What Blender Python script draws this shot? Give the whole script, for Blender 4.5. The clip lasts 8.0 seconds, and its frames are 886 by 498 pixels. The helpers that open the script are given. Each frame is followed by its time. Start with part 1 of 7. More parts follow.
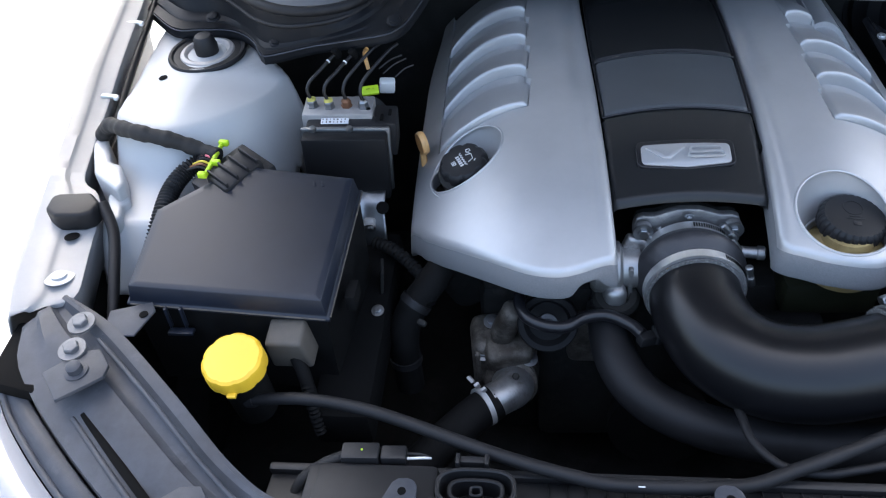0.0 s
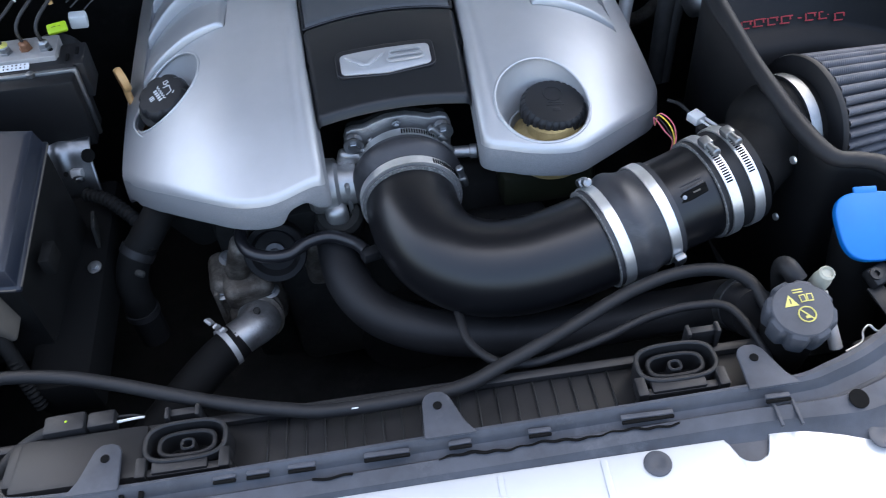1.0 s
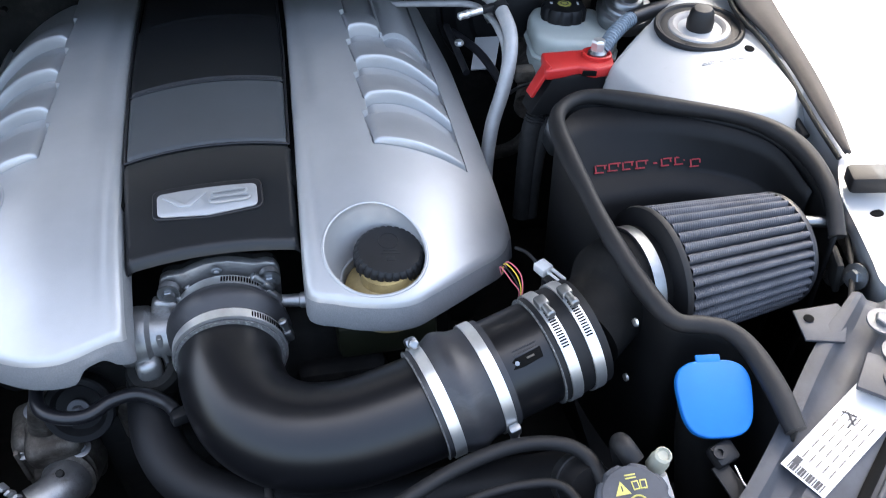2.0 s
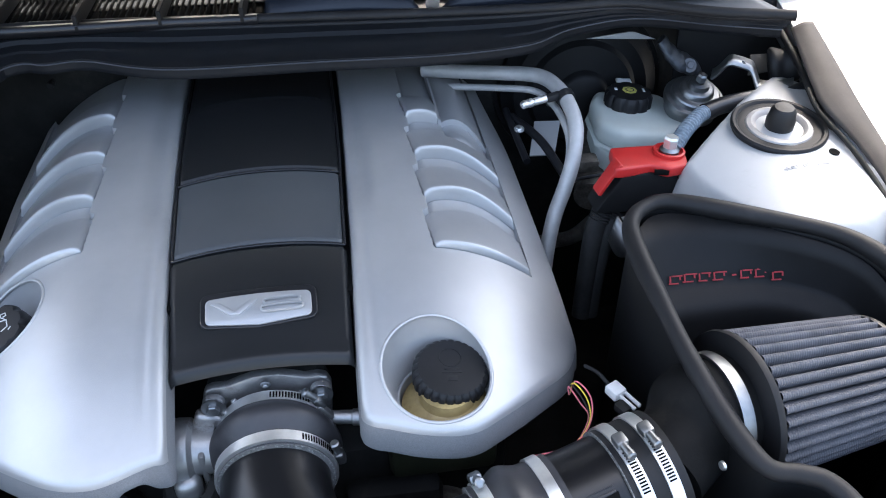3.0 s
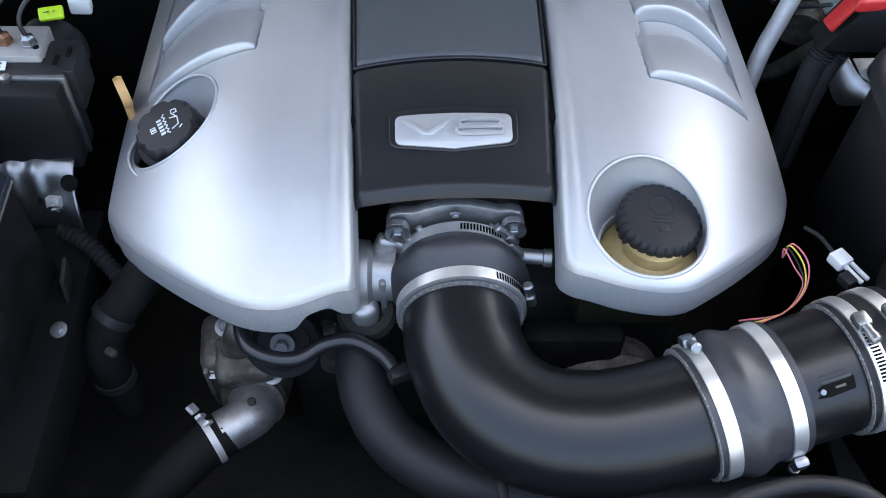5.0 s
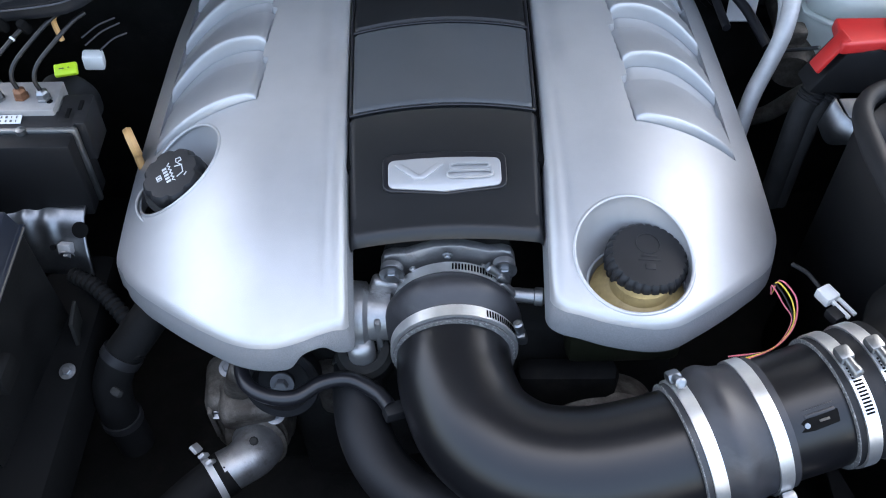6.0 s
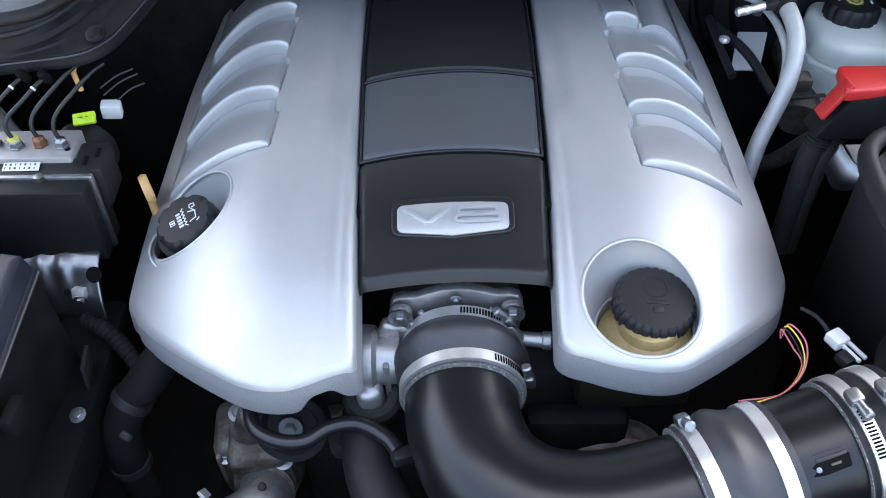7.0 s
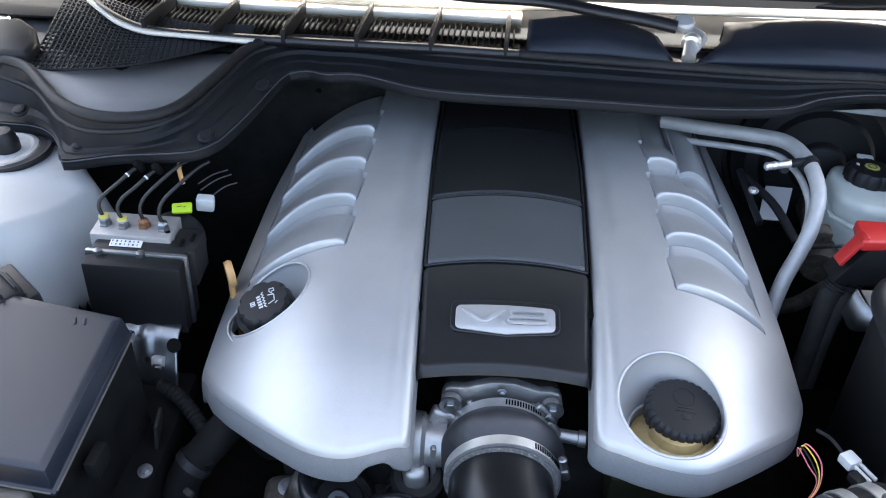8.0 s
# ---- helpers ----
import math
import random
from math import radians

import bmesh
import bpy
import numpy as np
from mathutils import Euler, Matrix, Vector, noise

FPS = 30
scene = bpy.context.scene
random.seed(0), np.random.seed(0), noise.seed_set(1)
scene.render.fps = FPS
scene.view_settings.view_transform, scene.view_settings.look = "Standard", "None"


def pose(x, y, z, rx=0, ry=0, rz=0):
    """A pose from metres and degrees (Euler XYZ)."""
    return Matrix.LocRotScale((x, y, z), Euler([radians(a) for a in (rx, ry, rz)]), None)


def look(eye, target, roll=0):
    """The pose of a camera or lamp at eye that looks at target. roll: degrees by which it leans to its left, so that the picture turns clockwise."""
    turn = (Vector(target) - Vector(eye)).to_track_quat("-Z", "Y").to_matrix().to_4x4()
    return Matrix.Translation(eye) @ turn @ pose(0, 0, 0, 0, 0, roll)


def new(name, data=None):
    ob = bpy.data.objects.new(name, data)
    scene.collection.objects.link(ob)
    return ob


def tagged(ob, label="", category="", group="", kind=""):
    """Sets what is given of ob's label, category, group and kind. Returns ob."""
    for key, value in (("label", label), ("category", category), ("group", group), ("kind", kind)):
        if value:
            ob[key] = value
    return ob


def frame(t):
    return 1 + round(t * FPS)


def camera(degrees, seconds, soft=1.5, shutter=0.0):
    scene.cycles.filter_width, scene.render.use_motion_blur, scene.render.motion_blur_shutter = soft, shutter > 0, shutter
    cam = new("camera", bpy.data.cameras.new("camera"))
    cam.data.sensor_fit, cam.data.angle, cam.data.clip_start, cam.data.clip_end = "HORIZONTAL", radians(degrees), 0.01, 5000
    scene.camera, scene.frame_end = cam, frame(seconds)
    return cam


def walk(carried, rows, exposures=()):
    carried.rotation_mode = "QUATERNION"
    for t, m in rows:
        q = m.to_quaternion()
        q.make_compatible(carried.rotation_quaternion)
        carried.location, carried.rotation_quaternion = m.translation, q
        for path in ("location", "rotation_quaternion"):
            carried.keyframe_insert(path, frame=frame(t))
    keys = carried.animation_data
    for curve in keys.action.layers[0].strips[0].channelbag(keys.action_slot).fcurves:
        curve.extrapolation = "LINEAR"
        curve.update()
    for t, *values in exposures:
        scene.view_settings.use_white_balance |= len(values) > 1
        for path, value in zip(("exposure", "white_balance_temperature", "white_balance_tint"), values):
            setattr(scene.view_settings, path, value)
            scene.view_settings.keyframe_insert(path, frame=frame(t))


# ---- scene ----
cam = camera(54.7, 8.0, soft=1.0, shutter=0.1)
PATH = [
    (0, (-0.157, -0.708, 1.583), (-0.412, 0.78, 0.271), -6.2),
    (0.5, (-0.102, -0.711, 1.573), (-0.201, 0.666, 0.126), -7.2),
    (1, (0.005, -0.674, 1.558), (0.056, 0.663, 0.072), -6.4),
    (1.5, (0.104, -0.634, 1.548), (0.258, 0.736, 0.1), -4.0),
    (2, (0.136, -0.587, 1.542), (0.346, 0.88, 0.198), -1.4),
    (2.2, (0.136, -0.563, 1.545), (0.34, 0.948, 0.251), -1.2),
    (3.3, (0.066, -0.462, 1.562), (0.184, 1.074, 0.285), -0.4),
    (3.5, (0.028, -0.447, 1.55), (0.085, 1.082, 0.263), -0.2),
    (4, (-0.023, -0.422, 1.53), (-0.062, 1.058, 0.186), 0.3),
    (4.5, (-0.022, -0.408, 1.516), (-0.05, 0.908, 0.011), 0.1),
    (4.7, (-0.019, -0.405, 1.514), (-0.027, 0.82, -0.066), 0.3),
    (5.8, (0.013, -0.419, 1.522), (-0.03, 0.837, -0.034), -2.0),
    (6, (0.019, -0.424, 1.527), (-0.048, 0.886, 0.017), -2.7),
    (6.5, (0.024, -0.429, 1.524), (-0.073, 0.955, 0.083), -3.6),
    (7, (0.024, -0.434, 1.526), (-0.074, 0.966, 0.1), -3.5),
    (7.5, (0.011, -0.456, 1.548), (-0.092, 1.022, 0.204), -1.3),
    (8, (-0.006, -0.535, 1.562), (-0.159, 1.073, 0.383), 0.7),
]
walk(cam, [(t, look(eye, target, roll)) for t, eye, target, roll in PATH], [(0, 2.86, 6070, 7), (1, 3.08, 6120, 7), (2, 3.30, 6360, 7), (3.5, 3.17, 6260, 7), (4.5, 3.34, 6360, 7), (6, 3.45, 6410, 7), (7.5, 3.54, 6410, 7), (8, 3.34, 6260, 7)])

# ---- light ----
world = bpy.data.worlds.new("world")
scene.world = world
world.use_nodes = True
wn = world.node_tree
sky = wn.nodes.new("ShaderNodeTexSky")
sky.sky_type = "NISHITA"
sky.sun_disc = False
sky.dust_density = 9.0
sky.ozone_density = 0.0
sky.sun_elevation = radians(54)
sky.sun_rotation = radians(5)
wn.links.new(sky.outputs[0], wn.nodes["Background"].inputs[0])
wn.nodes["Background"].inputs[1].default_value = 0.125
sun_data = bpy.data.lights.new("sun", "SUN")
sun_data.energy = 2.6
sun_data.angle = radians(0.5)
sun_data.color = (1.0, 0.99, 0.98)
sun = new("sun", sun_data)
sun.matrix_world = look((0.0633 * 3, 0.7238 * 3, 3.0), (0, 0, 0))


# ---- materials ----
def material(name, color, rough=0.5, metal=0.0, vary=0.25, scale=18.0, fine=500.0, bump=0.15, spec=0.5, coat=0.0, second=None, mixat=0.62, stretch=(1, 1, 1), trans=0.0, sub=0.0):
    """A node material: base colour broken up at two scales, roughness that wanders, fine relief."""
    m = bpy.data.materials.new(name)
    m.use_nodes = True
    t = m.node_tree
    b = t.nodes["Principled BSDF"]
    co = t.nodes.new("ShaderNodeTexCoord")
    mp = t.nodes.new("ShaderNodeMapping")
    mp.inputs["Scale"].default_value = stretch
    t.links.new(co.outputs["Object"], mp.inputs[0])
    big = t.nodes.new("ShaderNodeTexNoise")
    big.inputs["Scale"].default_value = scale
    big.inputs["Detail"].default_value = 6
    big.inputs["Roughness"].default_value = 0.65
    small = t.nodes.new("ShaderNodeTexNoise")
    small.inputs["Scale"].default_value = fine
    small.inputs["Detail"].default_value = 3
    for n in (big, small):
        t.links.new(mp.outputs[0], n.inputs["Vector"])
    ramp = t.nodes.new("ShaderNodeValToRGB")
    lo = [c * (1 - vary) for c in color]
    hi = [min(1, c * (1 + vary)) for c in color]
    ramp.color_ramp.elements[0].position, ramp.color_ramp.elements[0].color = 0.3, (*lo, 1)
    ramp.color_ramp.elements[1].position, ramp.color_ramp.elements[1].color = 0.7, (*hi, 1)
    t.links.new(big.outputs["Fac"], ramp.inputs[0])
    out = ramp.outputs[0]
    if second:
        mask = t.nodes.new("ShaderNodeTexNoise")
        mask.inputs["Scale"].default_value = scale * 0.6
        mask.inputs["Detail"].default_value = 8
        mask.inputs["Roughness"].default_value = 0.75
        t.links.new(mp.outputs[0], mask.inputs["Vector"])
        edge = t.nodes.new("ShaderNodeMapRange")
        edge.inputs["From Min"].default_value = mixat - 0.06
        edge.inputs["From Max"].default_value = mixat + 0.12
        t.links.new(mask.outputs["Fac"], edge.inputs[0])
        mix = t.nodes.new("ShaderNodeMix")
        mix.data_type = "RGBA"
        t.links.new(edge.outputs[0], mix.inputs[0])
        t.links.new(out, mix.inputs[6])
        mix.inputs[7].default_value = (*second, 1)
        out = mix.outputs[2]
    t.links.new(out, b.inputs["Base Color"])
    rr = t.nodes.new("ShaderNodeMapRange")
    rr.inputs["To Min"].default_value = max(0.02, rough - 0.12 * vary / 0.25 * 0.6)
    rr.inputs["To Max"].default_value = min(1, rough + 0.12 * vary / 0.25 * 0.6)
    t.links.new(big.outputs["Fac"], rr.inputs[0])
    t.links.new(rr.outputs[0], b.inputs["Roughness"])
    b.inputs["Metallic"].default_value = metal
    b.inputs["Specular IOR Level"].default_value = spec
    b.inputs["Coat Weight"].default_value = coat
    b.inputs["Coat Roughness"].default_value = 0.08
    b.inputs["Transmission Weight"].default_value = trans
    b.inputs["Subsurface Weight"].default_value = sub
    if bump:
        bp = t.nodes.new("ShaderNodeBump")
        bp.inputs["Strength"].default_value = bump
        bp.inputs["Distance"].default_value = 0.0004
        t.links.new(small.outputs["Fac"], bp.inputs["Height"])
        t.links.new(bp.outputs[0], b.inputs["Normal"])
    return m


SILVER = material("silver_painted_plastic", (0.455, 0.458, 0.463), 0.47, 0.62, 0.06, 10, 1300, 0.35, 0.45)
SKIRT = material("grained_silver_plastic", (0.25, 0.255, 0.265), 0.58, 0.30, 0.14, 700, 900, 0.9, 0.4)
BOXBLACK = material("matt_black_powder_coat", (0.010, 0.010, 0.0105), 0.5, 0, 0.2, 14, 900, 0.2, 0.18, 0, (0.016, 0.016, 0.016), 0.68)
OLIVE = material("dark_olive_plastic", (0.020, 0.022, 0.012), 0.5, 0, 0.3, 20, 800, 0.2, 0.3)
# near-black that stands for shade in holes, gaps and deep places
VOID = material("near_black_painted_shade", (0.006, 0.006, 0.006), 0.9, 0, 0.1, 20, 300, 0.0, 0.05)
# oily black for parts low in the bay, their shade put into the colour
DEEP = material("oily_black_darkened_for_shade", (0.007, 0.007, 0.007), 0.7, 0, 0.4, 26, 500, 0.4, 0.10, 0, (0.016, 0.015, 0.013), 0.62)
CUTEDGE = material("frayed_fabric_edge", (0.10, 0.10, 0.10), 0.8, 0, 0.6, 700, 900, 0.8, 0.3, 0, (0.45, 0.45, 0.43), 0.58)
COWL = material("grained_cowl_plastic", (0.008, 0.009, 0.011), 0.46, 0, 0.2, 12, 1500, 0.3, 0.14, 0, (0.013, 0.014, 0.016), 0.66)
SATIN = material("satin_black_plastic", (0.011, 0.011, 0.013), 0.32, 0, 0.12, 12, 1800, 0.0, 0.45)
GLOSS = material("smooth_black_plastic", (0.012, 0.0125, 0.0135), 0.35, 0, 0.05, 6, 1800, 0.03, 0.38)
# black cover plastic lightened to grey: a reflection put into the colour
SHEEN = material("black_plastic_with_painted_sheen", (0.060, 0.064, 0.068), 0.40, 0, 0.10, 9, 1800, 0.05, 0.45)
DECK = material("faded_grey_plastic", (0.125, 0.124, 0.125), 0.45, 0, 0.15, 10, 1400, 0.25, 0.42, 0, (0.18, 0.178, 0.176), 0.66)
BLACK = material("black_moulded_plastic", (0.013, 0.013, 0.014), 0.48, 0, 0.3, 14, 900, 0.2, 0.32, 0, (0.028, 0.027, 0.026), 0.66)
LID = material("grained_dark_plastic", (0.010, 0.013, 0.021), 0.34, 0, 0.2, 10, 1500, 0.3, 0.38, 0, (0.015, 0.018, 0.026), 0.7)
GREY = material("dusty_grey_plastic", (0.046, 0.050, 0.060), 0.55, 0, 0.3, 22, 1100, 0.35, 0.3, 0, (0.085, 0.088, 0.098), 0.64)
RUBBER = material("dull_black_rubber", (0.011, 0.011, 0.012), 0.55, 0, 0.25, 20, 700, 0.25, 0.28, 0, (0.026, 0.026, 0.026), 0.66)
PIPE = material("semi_matt_black_coating", (0.006, 0.006, 0.007), 0.29, 0, 0.14, 9, 2200, 0.10, 0.42)
COUPLER = material("worn_grey_rubber", (0.026, 0.026, 0.029), 0.42, 0, 0.25, 22, 1200, 0.2, 0.5, 0, (0.050, 0.050, 0.053), 0.62, (1, 1, 3))
DARK = material("grimy_black_metal", (0.018, 0.018, 0.017), 0.7, 0, 0.4, 24, 300, 0.5, 0.2, 0, (0.040, 0.037, 0.033), 0.60)
ALUBLOCK = material("machined_aluminium_block", (0.36, 0.345, 0.33), 0.55, 0.45, 0.15, 40, 700, 0.25)
CAST = material("cast_aluminium", (0.36, 0.36, 0.36), 0.45, 0.85, 0.25, 30, 700, 0.5, 0.5, 0, (0.16, 0.14, 0.12), 0.6)
DIRTYCAST = material("dirty_cast_aluminium", (0.15, 0.135, 0.115), 0.60, 0.6, 0.5, 55, 420, 0.9, 0.5, 0, (0.06, 0.05, 0.04), 0.5)
STEEL = material("bright_steel", (0.80, 0.80, 0.79), 0.40, 0.9, 0.12, 40, 1500, 0.15)
ZINC = material("zinc_plated_steel", (0.27, 0.28, 0.29), 0.40, 1.0, 0.2, 50, 900, 0.2, 0.5, 0, (0.24, 0.23, 0.20), 0.66)
OLDZINC = material("weathered_zinc_bolt", (0.15, 0.155, 0.165), 0.6, 0.5, 0.25, 50, 900, 0.3)
DULLALU = material("dull_aluminium_tube", (0.44, 0.435, 0.43), 0.55, 0.4, 0.18, 26, 700, 0.25)
WHITE = material("white_car_paint", (0.41, 0.42, 0.43), 0.32, 0, 0.05, 7, 600, 0.04, 0.5, 0.3, (0.38, 0.38, 0.375), 0.70)
TOWER = material("dusty_white_primer_paint", (0.40, 0.405, 0.405), 0.40, 0, 0.06, 6, 500, 0.10, 0.5, 0.1, (0.29, 0.29, 0.28), 0.66)
YELLOW = material("yellow_plastic", (0.84, 0.52, 0.03), 0.45, 0, 0.06, 18, 900, 0.15)
BLUE = material("blue_plastic", (0.006, 0.13, 0.44), 0.45, 0, 0.07, 18, 900, 0.15, 0.4)
FLAP = material("sun_bleached_brown_rubber", (0.050, 0.044, 0.040), 0.7, 0, 0.2, 20, 700, 0.25, 0.3, 0, (0.075, 0.067, 0.060), 0.62)
# white wing paint with the left side's shade put into its colour
SHADEWING = material("dusty_wing_paint_darkened_for_shade", (0.24, 0.24, 0.243), 0.45, 0, 0.10, 12, 500, 0.12, 0.4, 0, (0.18, 0.178, 0.175), 0.66)
FAINT = material("faded_pen_ink", (0.30, 0.305, 0.31), 0.6, 0, 0.2, 60, 900, 0.0)
RED = material("red_plastic", (0.50, 0.022, 0.020), 0.42, 0, 0.12, 16, 900, 0.15, 0.5, 0, (0.38, 0.05, 0.045), 0.68)
REDPRINT = material("faded_red_print", (0.30, 0.016, 0.022), 0.6, 0, 0.2, 60, 900, 0.0)
TAN = material("tan_plastic", (0.62, 0.36, 0.14), 0.5, 0, 0.1, 30, 900, 0.1)
MILKY = material("milky_translucent_plastic", (0.56, 0.60, 0.56), 0.42, 0, 0.08, 14, 700, 0.1, 0.5, 0, (0.55, 0.57, 0.52), 0.66, (1, 1, 1), 0, 0.0)
AMBER = material("yellowed_translucent_plastic", (0.40, 0.30, 0.13), 0.42, 0, 0.3, 26, 700, 0.15, 0.5, 0, (0.16, 0.10, 0.035), 0.55)
GREYBOX = material("weathered_grey_plastic", (0.088, 0.077, 0.064), 0.6, 0, 0.18, 30, 800, 0.3, 0.4, 0, (0.16, 0.145, 0.125), 0.64)
LIME = material("lime_green_plastic", (0.50, 0.72, 0.02), 0.5, 0, 0.1, 30, 900, 0.1)
WHITEPL = material("white_plastic", (0.70, 0.70, 0.68), 0.45, 0, 0.07, 30, 900, 0.1)
PAPER = material("printed_white_label", (0.64, 0.64, 0.65), 0.5, 0, 0.03, 30, 900, 0.05)
INK = material("dark_print", (0.03, 0.03, 0.035), 0.6, 0, 0.1, 30, 900, 0.0)
PALEPRINT = material("pale_print", (0.62, 0.62, 0.62), 0.6, 0, 0.1, 60, 900, 0.0)
YPRINT = material("yellow_print", (0.46, 0.42, 0.10), 0.5, 0, 0.08, 40, 900, 0.0)
FILTER = material("oiled_grey_cotton_gauze", (0.080, 0.083, 0.095), 0.7, 0, 0.25, 25, 900, 0.4, 0.3)
gt = FILTER.node_tree
gw = gt.nodes.new("ShaderNodeTexWave")
gw.inputs["Scale"].default_value = 120
gw.bands_direction = "X"
gb = gt.nodes.new("ShaderNodeBump")
gb.inputs["Strength"].default_value = 0.4
gb.inputs["Distance"].default_value = 0.0009
gt.links.new(gt.nodes["Texture Coordinate"].outputs["Object"], gw.inputs["Vector"])
gt.links.new(gw.outputs["Fac"], gb.inputs["Height"])
gt.links.new(gb.outputs[0], gt.nodes["Principled BSDF"].inputs["Normal"])
CORD = material("braided_sleeve", (0.018, 0.018, 0.018), 0.7, 0, 0.4, 60, 1400, 0.7, 0.3)
WIREPINK = material("pink_wire", (0.65, 0.16, 0.20), 0.45, 0, 0.08, 30, 900, 0.0)
WIREYEL = material("yellow_wire", (0.70, 0.55, 0.05), 0.45, 0, 0.08, 30, 900, 0.0)
COPPER = material("rusty_brown_steel", (0.20, 0.10, 0.055), 0.5, 0.7, 0.3, 60, 900, 0.3)
CONCRETE = material("pale_concrete", (0.25, 0.25, 0.25), 0.85, 0, 0.12, 3, 120, 0.5, 0.3, 0, (0.20, 0.197, 0.19), 0.72)
GLASS = material("dark_tinted_glass", (0.25, 0.22, 0.19), 0.06, 0, 0.05, 3, 100, 0.0, 0.6)
CLEAR = material("hazy_lamp_lens", (0.24, 0.25, 0.28), 0.10, 0, 0.05, 9, 300, 0.0, 0.6, 0.6)
FOIL = material("crinkled_dark_foil", (0.045, 0.050, 0.058), 0.45, 0.4, 0.5, 90, 260, 1.0)
VALVE = material("aged_milky_plastic", (0.34, 0.34, 0.28), 0.5, 0, 0.12, 40, 900, 0.2)
LINING = material("black_fibre_lining", (0.022, 0.023, 0.026), 0.9, 0, 0.25, 14, 400, 0.6, 0.2)
# beige lightened so that its colour carries sunlight on ledges and sill
BEIGE = material("beige_plastic_lightened_for_sun", (0.72, 0.66, 0.56), 0.5, 0, 0.08, 9, 600, 0.1)


# ---- mesh helpers ----
def link(name, verts, faces, mat, parent=None, label="", sharp=38, solid=0.0):
    """One mesh object from points and faces; under parent, if there is one."""
    me = bpy.data.meshes.new(name)
    me.from_pydata([tuple(v) for v in verts], [], faces)
    me.validate()
    bm = bmesh.new()
    bm.from_mesh(me)
    bmesh.ops.recalc_face_normals(bm, faces=bm.faces)
    bm.to_mesh(me)
    bm.free()
    me.shade_smooth()
    me.set_sharp_from_angle(angle=radians(sharp))
    me.materials.append(mat)
    ob = new(name, me)
    if solid:
        s = ob.modifiers.new("thickness", "SOLIDIFY")
        s.thickness, s.offset = solid, -1
    if parent:
        ob.parent = parent
        ob.matrix_parent_inverse = base_of(parent).inverted()
    if label:
        ob["label"] = label
    return ob


def base_of(ob):
    """The place of ob in the world, before any update."""
    m = ob.matrix_basis.copy()
    if ob.parent:
        m = base_of(ob.parent) @ ob.matrix_parent_inverse @ m
    return m


def part(name, bm, mat, parent, label="", sharp=38):
    """Links a bmesh as one mesh object."""
    me = bpy.data.meshes.new(name)
    bmesh.ops.recalc_face_normals(bm, faces=bm.faces)
    bm.to_mesh(me)
    bm.free()
    me.shade_smooth()
    me.set_sharp_from_angle(angle=radians(sharp))
    me.materials.append(mat)
    ob = new(name, me)
    if parent:
        ob.parent = parent
        ob.matrix_parent_inverse = base_of(parent).inverted()
    if label:
        ob["label"] = label
    return ob


def thing(name, at, label, category, group="", kind=""):
    """An Empty at the base of a thing, to carry its parts."""
    ob = new(name)
    ob.empty_display_size = 0.02
    ob.matrix_basis = Matrix.Translation(at)
    return tagged(ob, label, category, group, kind)


def spline(pts, n):
    """n points on a Catmull-Rom curve through pts."""
    p = np.array(pts, float)
    if len(p) == 2:
        return p[0] + (p[1] - p[0]) * np.linspace(0, 1, n)[:, None]
    q = np.vstack([2 * p[0] - p[1], p, 2 * p[-1] - p[-2]])
    seg = np.linalg.norm(np.diff(p, axis=0), axis=1)
    s = np.concatenate([[0], np.cumsum(seg)])
    out = []
    for d in np.linspace(0, s[-1], n):
        i = min(np.searchsorted(s, d, "right") - 1, len(seg) - 1)
        t = (d - s[i]) / max(seg[i], 1e-9)
        a, b, c, e = q[i], q[i + 1], q[i + 2], q[i + 3]
        out.append(0.5 * (2 * b + (c - a) * t + (2 * a - 5 * b + 4 * c - e) * t * t + (3 * b - a - 3 * c + e) * t ** 3))
    return np.array(out)


def tube_data(pts, radius, n=60, sides=16, flat=1.0):
    """Points and faces of a round tube along pts; radius: a number, or a function of 0..1 along it."""
    c = spline(pts, n)
    tan = np.gradient(c, axis=0)
    tan /= np.linalg.norm(tan, axis=1)[:, None]
    up = np.array([0, 0, 1.0]) if abs(tan[0][2]) < 0.9 else np.array([0, 1.0, 0])
    verts, faces = [], []
    a = np.cross(tan[0], up)
    for i in range(n):
        a = a - tan[i] * (a @ tan[i])
        a /= np.linalg.norm(a)
        b = np.cross(tan[i], a)
        r = radius(i / (n - 1)) if callable(radius) else radius
        for k in range(sides):
            w = 2 * math.pi * k / sides
            verts.append(c[i] + r * (math.cos(w) * a + math.sin(w) * b * flat))
    for i in range(n - 1):
        for k in range(sides):
            k2 = (k + 1) % sides
            faces.append((i * sides + k, i * sides + k2, (i + 1) * sides + k2, (i + 1) * sides + k))
    faces.append(tuple(range(sides)))
    faces.append(tuple(range((n - 1) * sides, n * sides)))
    return verts, faces


def tube(name, pts, radius, mat, parent=None, label="", n=60, sides=16, flat=1.0):
    v, f = tube_data(pts, radius, n, sides, flat)
    return link(name, v, f, mat, parent, label, 50)


def aim(at, axis, up=(0, 0, 1)):
    """A frame at a point whose z runs along axis."""
    z = Vector(axis).normalized()
    u = Vector(up)
    if abs(z.dot(u)) > 0.95:
        u = Vector((0, 1, 0))
    x = u.cross(z).normalized()
    y = z.cross(x)
    m = Matrix((x, y, z)).transposed().to_4x4()
    m.translation = Vector(at)
    return m


